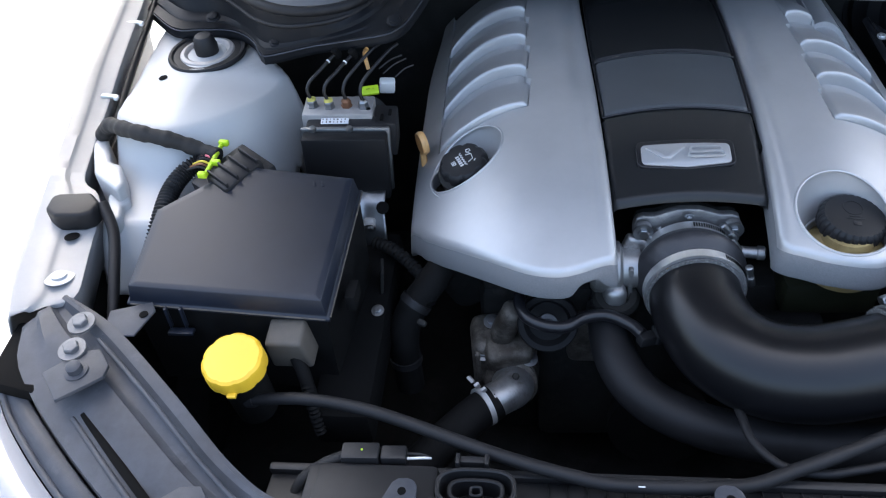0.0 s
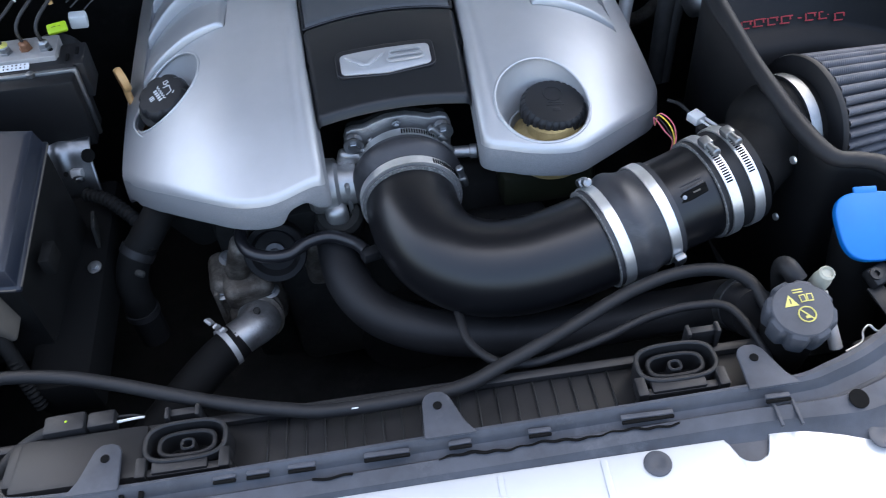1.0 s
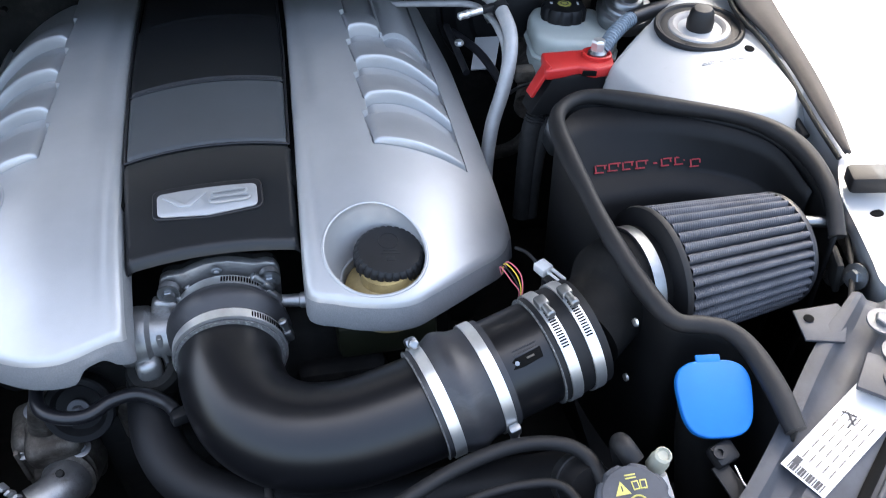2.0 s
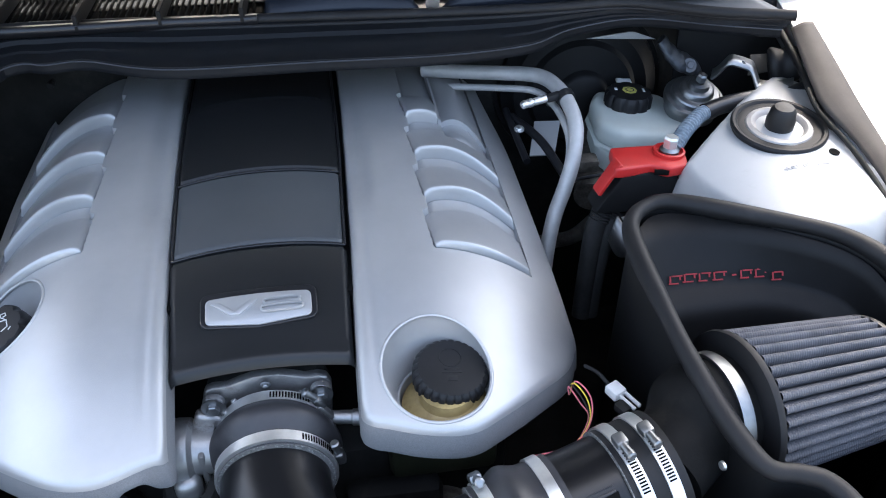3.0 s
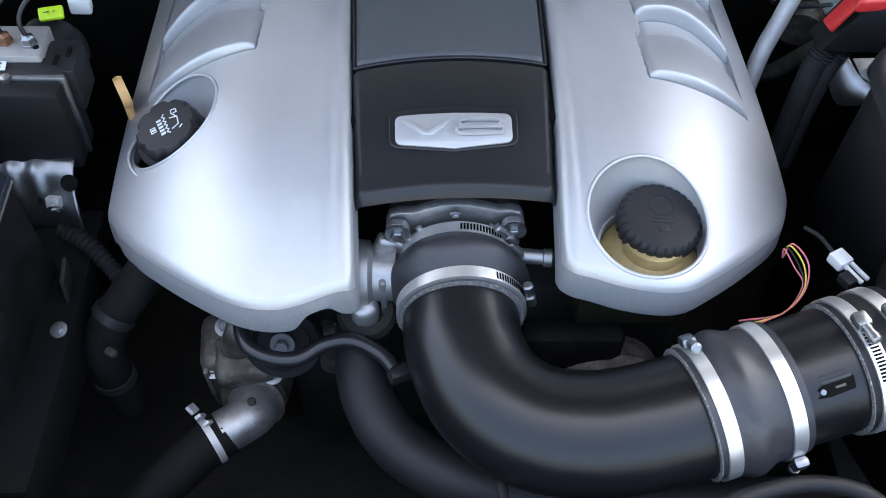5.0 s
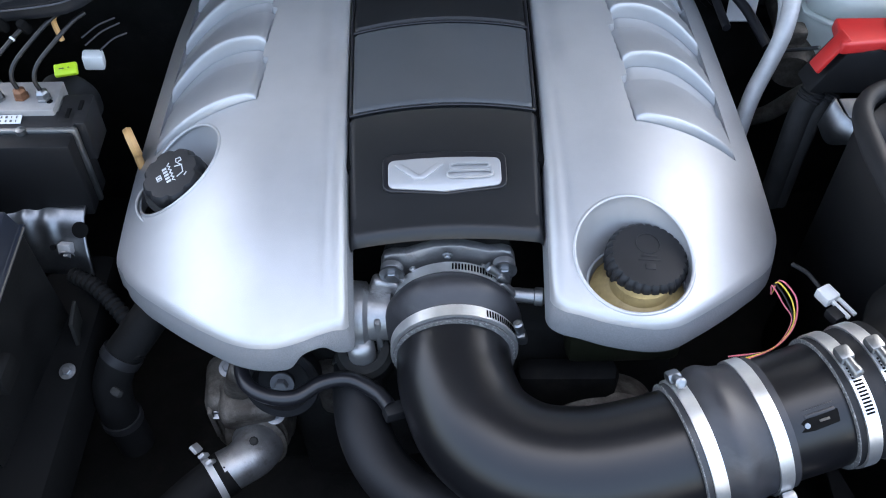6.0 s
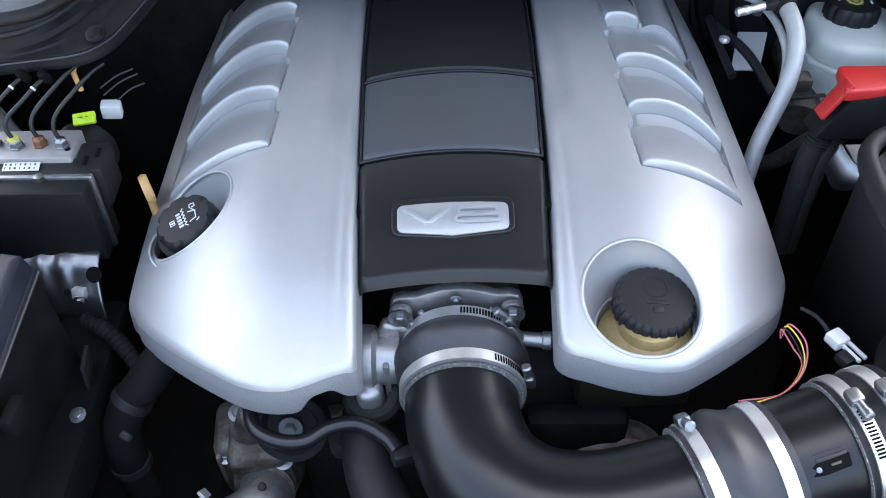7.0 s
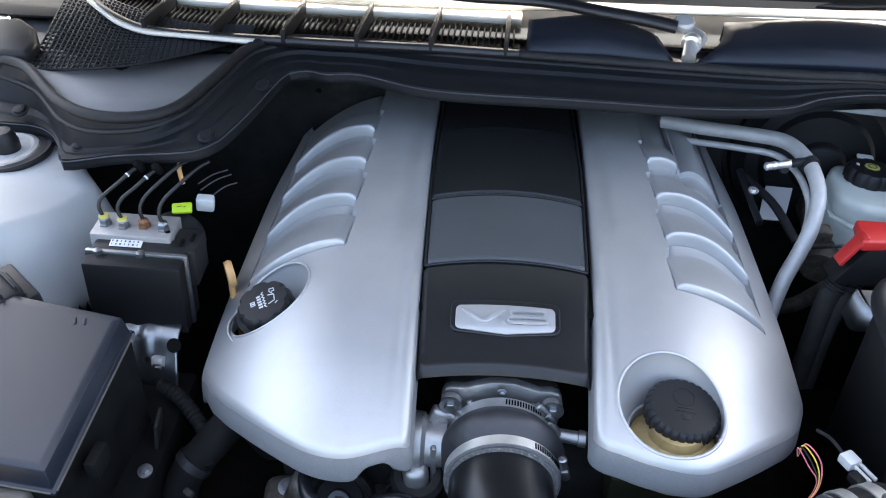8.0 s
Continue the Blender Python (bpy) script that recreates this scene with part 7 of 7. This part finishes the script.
strap = [(0.574, 0.486, 1.004), (0.578, 0.480, 1.012), (0.584, 0.470, 1.031), (0.586, 0.468, 1.033), (0.590, 0.468, 1.0335), (0.604, 0.468, 1.029), (0.616, 0.468, 1.024), (0.619, 0.466, 1.022), (0.621, 0.462, 1.018), (0.622, 0.446, 1.008), (0.624, 0.443, 1.007), (0.640, 0.440, 1.006), (0.668, 0.442, 1.008)]
loft("strap", [strap, [(x + 0.012, y + 0.024, z + 0.001) for x, y, z in strap]], 60, ZINC, purge, "bent steel strap", 0, 0.003)
bolt("bolt", (0.612, 0.480, 1.028), (0.3, 0, 1), 0.0022, ZINC, purge)

foil = thing("heat_shield", (0.55, 0.54, 1.0), "dark dimpled heat shield with a bolt below the cowl", "heat shield")
tube("shield", [(0.521, 0.545, 1.036), (0.531, 0.540, 1.022), (0.545, 0.537, 1.008), (0.562, 0.542, 0.998), (0.580, 0.548, 0.985), (0.586, 0.552, 0.975)], lambda t: 0.010 + 0.009 * math.sin(math.pi * min(1, t * 0.85 + 0.1)) + 0.0008 * math.sin(33 * t), FOIL, foil, "", 70, 18, 0.45)
bolt("bolt", (0.560, 0.527, 1.003), (0.05, -0.8, 0.6), 0.0055, OLDZINC, foil)

boot = thing("rubber_boot", (0.69, 0.49, 1.0), "round black rubber boot at the wing's rear end", "rubber boot")
tube("boot", [(0.660, 0.500, 1.008), (0.664, 0.499, 1.009), (0.690, 0.494, 1.013), (0.712, 0.491, 1.016), (0.722, 0.490, 1.017)], lambda t: 0.0235 * (1 - 0.35 * max(0, 1 - t / 0.06) ** 2) + 0.0015 * math.sin(18 * t), RUBBER, boot, "", 40, 24)
rbox("rear_bulkhead", (0.20, 0.008, 0.30), pose(0.665, 0.580, 0.930, -8, 0, -6), BOXBLACK, car, "dark bulkhead under the cowl end", 0.002)
prism("grey_tab", [(-0.026, -0.016), (0.026, -0.012), (0.030, 0.010), (-0.020, 0.012)], 0.003, pose(0.668, 0.528, 1.000, 58, 0, 5), GREYBOX, car, "grey painted tab", 0.001)

scut = thing("scuttle_flange", (0.48, 0.6, 1.0), "pale painted scuttle flange under the black cowl", "panel")
prism("flange", [(-0.052, -0.002), (0.010, 0.004), (0.018, 0.003), (0.050, -0.009)], 0.003, pose(0.485, 0.600, 1.018, 76, 0, 0), TOWER, scut, "", 0.0005)

hose("steering_pipe", [(0.345, 0.47, 0.76), (0.372, 0.452, 0.775), (0.396, 0.431, 0.80), (0.419, 0.407, 0.85), (0.445, 0.39, 0.89)], 0.0105, DIRTYCAST, "dull grimy steel pipe below the reservoir", 40, 14, "pipe")
hose("brake_pipe", [(0.385, 0.440, 0.885), (0.392, 0.427, 0.90), (0.402, 0.400, 0.922), (0.412, 0.385, 0.935)], 0.0024, ZINC, "thin steel brake pipe below the reservoir", 24, 8, "pipe")

AC = [(0.200, 0.590, 0.990), (0.248, 0.568, 0.995), (0.304, 0.541, 1.003), (0.349, 0.517, 1.008), (0.368, 0.484, 1.006), (0.376, 0.447, 0.998), (0.378, 0.419, 0.982), (0.369, 0.390, 0.955), (0.358, 0.376, 0.925), (0.341, 0.357, 0.885), (0.328, 0.33, 0.82), (0.32, 0.29, 0.72)]
hose("ac_pipe", AC, 0.0098, DULLALU, "dull bare aluminium air conditioning pipe", 100, 18, "pipe")
hose("ac_pipe_thin", [(x - 0.004 - 0.004 * min(1, k / 4), y - 0.004, z - 0.021 + 0.003 * min(1, k / 6)) for k, (x, y, z) in enumerate(AC)], 0.0046, DULLALU, "thin bare aluminium pipe beside the large one", 90, 12, "pipe")
vv = thing("service_valve", (0.33, 0.46, 0.98), "silver service valve with a black band clamp on the pipe", "valve")
lathe("valve", [(0.0050, -0.014), (0.0050, 0.004), (0.0042, 0.006), (0.0056, 0.008), (0.0056, 0.013), (0.0046, 0.0145), (0.0052, 0.016), (0.0052, 0.022), (0.003, 0.024)], aim((0.334, 0.456, 1.006), (-1, -0.42, 0.03)), STEEL, vv, "", 20)
lathe("band", [(0.0104, -0.005), (0.0124, -0.005), (0.0124, 0.005), (0.0104, 0.005)], aim((0.373, 0.466, 1.0025), (0.25, -0.9, -0.25)), BLACK, vv, "", 30)
rbox("valve_mount", (0.024, 0.010, 0.010), pose(0.357, 0.464, 1.006, 0, 0, 22), BLACK, vv, "black plastic mount", 0.003)

# pale plate added in place of the bright view through a gap
gap = thing("inner_panel", (0.355, 0.48, 0.86), "pale plate standing for the bright gap between dark stays", "panel")
prism("plate", [(-0.027, -0.031), (0.009, -0.032), (0.029, 0.030), (-0.009, 0.032)], 0.003, pose(0.367, 0.534, 0.900, 17, 0, 0), TOWER, gap, "", 0.0008)
tube("stay", [(0.318, 0.540, 0.935), (0.350, 0.490, 0.925), (0.372, 0.430, 0.905)], 0.006, SATIN, gap, "black stay", 10, 10)
tube("stay", [(0.322, 0.440, 0.925), (0.318, 0.49, 0.930), (0.312, 0.55, 0.94)], 0.005, SATIN, gap, "", 10, 10)
bolt("bolt", (0.322, 0.500, 0.938), (0, -0.3, 1), 0.004, STEEL, gap)

# ---- side clutter: headlamp brackets, harnesses, small wires ----
def headlamp(side):
    s = side
    hl = thing("headlamp", (s * 0.66 - 0.02, -0.27, 0.7), "headlamp with a dark grey top bracket and clear lens edge", "headlamp", "headlamps")

    def P(x, y, z):
        return (s * x + (0 if s < 0 else -0.045), y, z)
    # solid slab in near-black, painted as the shade inside the opening
    prism("pit", [(-0.030, -0.045), (0.032, -0.060), (0.034, 0.010), (0.0, 0.045), (-0.034, 0.040)], 0.02, pose(*P(0.722, -0.130, 0.926), 0, 0, 0), VOID, hl, "near-black slab standing for the shaded opening", 0.004)
    loft("housing_top", [[P(0.735, -0.15, 0.915), P(0.70, -0.19, 0.910), P(0.62, -0.265, 0.895), P(0.53, -0.335, 0.875)], [P(0.75, -0.165, 0.908), P(0.712, -0.215, 0.898), P(0.636, -0.285, 0.880), P(0.54, -0.352, 0.860)]], 40, GREY, hl, "dark grey lamp housing", 0, 0.004)
    loft("lens", [[P(0.752, -0.167, 0.909), P(0.714, -0.217, 0.899), P(0.638, -0.287, 0.881), P(0.542, -0.354, 0.861)], [P(0.83, -0.21, 0.875), P(0.80, -0.29, 0.86), P(0.71, -0.375, 0.835), P(0.59, -0.45, 0.80)], [P(0.85, -0.25, 0.76), P(0.82, -0.33, 0.74), P(0.73, -0.41, 0.72), P(0.61, -0.48, 0.70)]], 40, CLEAR, hl, "clear headlamp lens", 8, 0.004)
    tube("lens_ledge", [P(0.748, -0.163, 0.909), P(0.710, -0.213, 0.899), P(0.634, -0.283, 0.881), P(0.54, -0.350, 0.861)], 0.004, GREY, hl, "", 30, 8)
    for k, (x, y, z, rot) in enumerate(((0.640, -0.176, 0.945, 40), (0.497, -0.312, 0.912, 35))):
        p = P(x, y, z)
        if s > 0 and k == 1:
            p = (0.482, -0.268, 0.906)
            prism("bracket", [(-0.015, -0.004), (-0.012, 0.009), (0.0, 0.012), (0.028, -0.008), (0.012, -0.024), (-0.013, -0.053), (-0.017, -0.050)], 0.004, pose(*p, 5, 2, 0), GREY, hl, "grey bolted bracket", 0.0012)
            lathe("screw", [(0.0105, 0), (0.0105, 0.002), (0.0065, 0.003), (0.0065, 0.008), (0.004, 0.0095)], aim(p, (0, -0.1, 1)), GREY, hl, "", 20)
            continue
        prism("bracket", [(-0.030, -0.024), (0.020, -0.024), (0.030, -0.012), (0.030, 0.016), (0.012, 0.026), (-0.030, 0.022)], 0.005, pose(*p, 0, 0, s * -rot), GREY, hl, "grey bolted bracket", 0.0015)
        lathe("screw", [(0.0125, 0), (0.0125, 0.002), (0.008, 0.003), (0.008, 0.010), (0.005, 0.012)], aim(p, (0, -0.1, 1)), GREY, hl, "", 20)
    for x, y, z in ((0.661, -0.112, 0.948), (0.656, -0.148, 0.946)):
        bolt("bolt", P(x, y, z), (0, -0.1, 1), 0.0085, OLDZINC, hl)
    prism("tab", [(-0.026, -0.022), (0.010, -0.026), (0.026, 0.010), (0.020, 0.024), (-0.026, 0.016)], 0.003, pose(*P(0.618, -0.092, 0.936), 0, 0, s * -8), GREY, hl, "", 0.001)
    lathe("tab_hole", [(0.005, 0), (0.005, 0.001), (0.001, 0.001)], aim(P(0.604, -0.086, 0.9365), (0, 0, 1)), VOID, hl, "dark hole", 16)
    # the open joint between the panel and the lamp, and its raised lip
    low = [P(0.628, -0.208, 0.9185), P(0.575, -0.258, 0.9095), P(0.522, -0.306, 0.9015)]
    if s > 0:
        low = [(0.583, -0.208, 0.9180), (0.530, -0.258, 0.9085), (0.490, -0.298, 0.8995), (0.458, -0.332, 0.8885)]
    tube("joint", low, 0.0045, VOID, hl, "dark open joint", 20, 8, 0.35)
    tube("joint_lip", [P(0.638, -0.214, 0.9175), P(0.585, -0.264, 0.9085), P(0.532, -0.312, 0.9005)], 0.003, GREY, hl, "", 20, 8)
    if s > 0:
        tube("panel_fold", [(0.425, -0.262, 0.9015), (0.424, -0.295, 0.8965), (0.424, -0.331, 0.8885)], 0.0040, GREY, hl, "", 24, 10, 0.6)
    else:
        tube("panel_fold", [P(0.640, -0.125, 0.9375), P(0.565, -0.190, 0.928), P(0.490, -0.258, 0.914), P(0.44, -0.298, 0.902)], 0.0028, GREY, hl, "", 30, 8)


for s in (-1, 1):
    headlamp(s)

lab = thing("sticker", (0.53, -0.21, 0.91), "white printed sticker on the grey panel", "sticker")
LM = pose(0.5335, -0.208, 0.9215, 6, -9, 31)
rbox("paper", (0.117, 0.042, 0.0006), LM, PAPER, lab, "", 0.0002)
for k in range(13):
    rbox("printed_bar", (0.0012 + 0.0008 * (k % 3), 0.0085, 0.0004), LM @ pose(-0.0525, -0.0155 + 0.0026 * k, 0.0005, 0, 0, 90), INK, lab, "", 0.0001, 1)
for j in range(5):
    for k in range(5):
        rbox("printed_bar", (0.010, 0.0011, 0.0004), LM @ pose(-0.036 + 0.014 * j, -0.014 + 0.0065 * k, 0.0005), GREYBOX, lab, "", 0.0001, 1)
rbox("printed_mark", (0.008, 0.006, 0.0004), LM @ pose(-0.046, 0.013, 0.0006), INK, lab, "", 0.0001, 1)
for k in range(3):
    rbox("printed_mark", (0.013, 0.0018, 0.0004), LM @ pose(0.016 + 0.003 * k, 0.002 + 0.003 * k, 0.0007, 0, 0, 55 * k), INK, lab, "", 0.0001, 1)

# harness across the white inner wing and its plug by the fuse box
hs = thing("wiring_harness", (-0.62, 0.13, 0.94), "black taped wiring harness with a ribbed conduit and a black plug", "wiring harness")
tube("taped_run", [(-0.752, 0.196, 0.985), (-0.735, 0.186, 1.004), (-0.7229, 0.178, 1.0124), (-0.6913, 0.1577, 1.0185), (-0.6693, 0.1494, 1.0185), (-0.6259, 0.1448, 1.0091), (-0.5989, 0.142, 0.999), (-0.570, 0.132, 0.994)], lambda t: 0.0100 + 0.0007 * math.sin(40 * t) + 0.0004 * math.sin(97 * t), CORD, hs, "black taped run", 90, 14)
tube("conduit", [(-0.580, 0.128, 0.992), (-0.596, 0.130, 0.986), (-0.612, 0.117, 0.981), (-0.622, 0.090, 0.975), (-0.624, 0.052, 0.965), (-0.630, 0.015, 0.94)], lambda t: 0.0108 + 0.0014 * math.sin(210 * t), RUBBER, hs, "black ribbed conduit", 200, 14)
PM = pose(-0.546, 0.112, 0.962, 8, 6, -37)
rbox("plug", (0.066, 0.084, 0.050), PM, BLACK, hs, "black plug housing", 0.004)
rbox("plug_cover", (0.040, 0.060, 0.020), PM @ pose(0.008, 0.0, 0.028), BLACK, hs, "", 0.004)
for k in range(4):
    rbox("plug_rib", (0.038, 0.0030, 0.008), PM @ pose(0.008, -0.024 + 0.016 * k, 0.040), BLACK, hs, "", 0.001)
for k in range(2):
    rbox("plug_lug", (0.012, 0.010, 0.014), PM @ pose(0.036, -0.016 + 0.040 * k, 0.018), BLACK, hs, "", 0.002)
rbox("lock_clip", (0.0040, 0.072, 0.006), pose(-0.5705, 0.119, 0.999, 0, 0, -1), LIME, hs, "lime green locking clip", 0.0012)
for dx, dy, w in ((0.003, 0.034, 0.012), (-0.004, 0.014, 0.011), (0.005, -0.008, 0.012), (-0.004, -0.033, 0.010)):
    rbox("lock_clip", (w, 0.0065, 0.007), pose(-0.5705 + dx, 0.119 + dy, 1.000, 0, 0, -8), LIME, hs, "", 0.001)
for k in range(6):
    tube("wire", [(-0.592 - 0.002 * k, 0.136 - 0.006 * k, 0.993), (-0.583, 0.132 - 0.006 * k, 1.000), (-0.571, 0.130 - 0.006 * k, 0.995)], 0.0015, (TAN, WIREPINK, CORD, WIREYEL, COPPER, CORD)[k], hs, "", 10, 6)
# white brackets welded to the inner wing
wb = thing("wing_bracket", (-0.70, 0.1, 0.92), "white painted bracket welded inside the wing edge", "bracket")
prism("upright", [(-0.771, 0.202), (-0.748, 0.199), (-0.720, 0.141), (-0.702, 0.134), (-0.684, 0.096), (-0.688, 0.081), (-0.707, 0.096), (-0.732, 0.116)], 0.05, pose(0, 0, 0.983), TOWER, wb, "", 0.005, 3)
prism("foot", [(-0.715, 0.129), (-0.701, 0.124), (-0.678, 0.085), (-0.686, 0.077), (-0.679, 0.055), (-0.688, 0.046), (-0.711, 0.091)], 0.05, pose(0, 0, 0.962), TOWER, wb, "", 0.004, 3)

# rubber bumper on the wing edge, with its lead
rb = thing("bonnet_buffer", (-0.745, 0.065, 0.96), "black rubber bonnet buffer on the white wing edge", "buffer")
prism("buffer", [(-0.766, 0.046), (-0.768, 0.070), (-0.760, 0.076), (-0.719, 0.078), (-0.700, 0.058), (-0.703, 0.040), (-0.716, 0.033), (-0.748, 0.032)], 0.026, pose(0, 0, 0.982), RUBBER, rb, "", 0.006, 3)
tube("lead", [(-0.700, 0.062, 0.975), (-0.680, 0.03, 0.955), (-0.668, -0.02, 0.93), (-0.660, -0.07, 0.90)], 0.007, RUBBER, rb, "", 30, 10)
hose("release_cable", [(0.672, 0.075, 0.925), (0.668, 0.058, 0.930), (0.657, 0.018, 0.930), (0.640, -0.025, 0.925), (0.622, -0.060, 0.915), (0.612, -0.085, 0.890)], 0.0032, RUBBER, "black release cable along the white wing", 30, 8, "cable")
rb2 = thing("bonnet_buffer", (0.70, 0.065, 0.96), "black rubber bonnet buffer on the white wing edge", "buffer")
rbox("buffer", (0.050, 0.030, 0.022), pose(0.690, 0.058, 0.978, 0, -4, -14), RUBBER, rb2, "", 0.006)
for x, y, z in ((-0.745, 0.045, 0.956),):
    lathe("wing_hole", [(0.009, 0), (0.009, 0.0012), (0.001, 0.0012)], aim((-0.729, 0.022, 0.9565), (0, 0.2, 1)), VOID, car, "dark oval hole", 20)
lathe("wing_stud", [(0.017, 0), (0.017, 0.0012), (0.012, 0.002), (0.009, 0.002), (0.009, 0.005), (0.002, 0.006)], aim((-0.719, -0.041, 0.9485), (0, 0.15, 1)), WHITE, car, "white painted rivet", 28)
rs = thing("side_bolt", (0.62, 0.02, 0.93), "steel pin and small dark bracket beside the filter box", "bracket")
tube("pin", [(0.602, 0.030, 0.955), (0.640, 0.022, 0.955)], 0.006, ZINC, rs, "", 6, 14)
rbox("plate", (0.008, 0.034, 0.040), pose(0.634, -0.006, 0.915, 0, -8, -14), DARK, rs, "", 0.008)
for y, z in ((0.0, 0.90), (-0.03, 0.925)):
    bolt("bolt", (0.642, y, z), (-1, -0.3, 0.3), 0.008, ZINC, rs)

# small things round the engine
wc = thing("white_connector", (-0.39, 0.335, 0.95), "white connector and lime tag on the dark harness", "connector")
rbox("connector", (0.022, 0.014, 0.020), pose(-0.390, 0.336, 0.970, 10, 8, 10), WHITEPL, wc, "", 0.003)
tg = rbox("tag", (0.024, 0.014, 0.006), pose(-0.408, 0.306, 0.980, 30, 0, 14), LIME, wc, "lime green numbered tag", 0.002)
words("number", "17", pose(-0.408, 0.3043, 0.9838, 30, 0, 194), 0.010, 0.008, INK, tg, 0.0003)
for a, b in (((-0.402, 0.351), (-0.374, 0.385)), ((-0.394, 0.337), (-0.366, 0.375)), ((-0.375, 0.328), (-0.353, 0.356))):
    tube("wire", [(*a, 0.988), ((a[0] + b[0]) / 2, (a[1] + b[1]) / 2, 0.992), (*b, 0.990)], 0.0011, SATIN, wc, "", 12, 6)
tube("loop", [(-0.412, 0.33, 1.0), (-0.415, 0.334, 1.02), (-0.410, 0.332, 1.03)], 0.003, TAN, wc, "tan cable end", 8, 8)
cw2 = thing("white_plug", (0.337, 0.04, 0.89), "white two-pronged sensor plug with a thin black lead", "plug")
QM = pose(0.337, 0.040, 0.917, 0, 0, 28)
rbox("plug", (0.015, 0.016, 0.011), QM @ pose(0, 0.008, 0), WHITEPL, cw2, "", 0.002)
for dx in (-0.001, 0.006):
    rbox("prong", (0.0032, 0.022, 0.004), QM @ pose(dx, -0.009, 0.0), WHITEPL, cw2, "", 0.001)
rbox("body", (0.012, 0.014, 0.010), QM @ pose(-0.007, -0.010, -0.004), BLACK, cw2, "", 0.002)
tube("lead", [QM @ Vector((0, 0.016, 0)), QM @ Vector((0.0, 0.034, 0.003)), QM @ Vector((-0.002, 0.050, 0.0))], 0.0020, CORD, cw2, "", 12, 8)
wr = thing("loose_wires", (0.30, 0.03, 0.87), "loose pink and yellow wires beside the cover", "wires")
for k, m in enumerate((WIREPINK, WIREYEL, CORD, WIREPINK)):
    tube("wire", [(0.245, -0.005 + 0.003 * k, 0.885), (0.285, 0.012, 0.885), (0.306, 0.030 + 0.002 * k, 0.893), (0.311 - 0.0035 * k, 0.052, 0.905 - 0.002 * k), (0.300 - 0.003 * k, 0.070 - 0.002 * k, 0.910), (0.292, 0.062, 0.90)], 0.0008, m, wr, "", 40, 6)
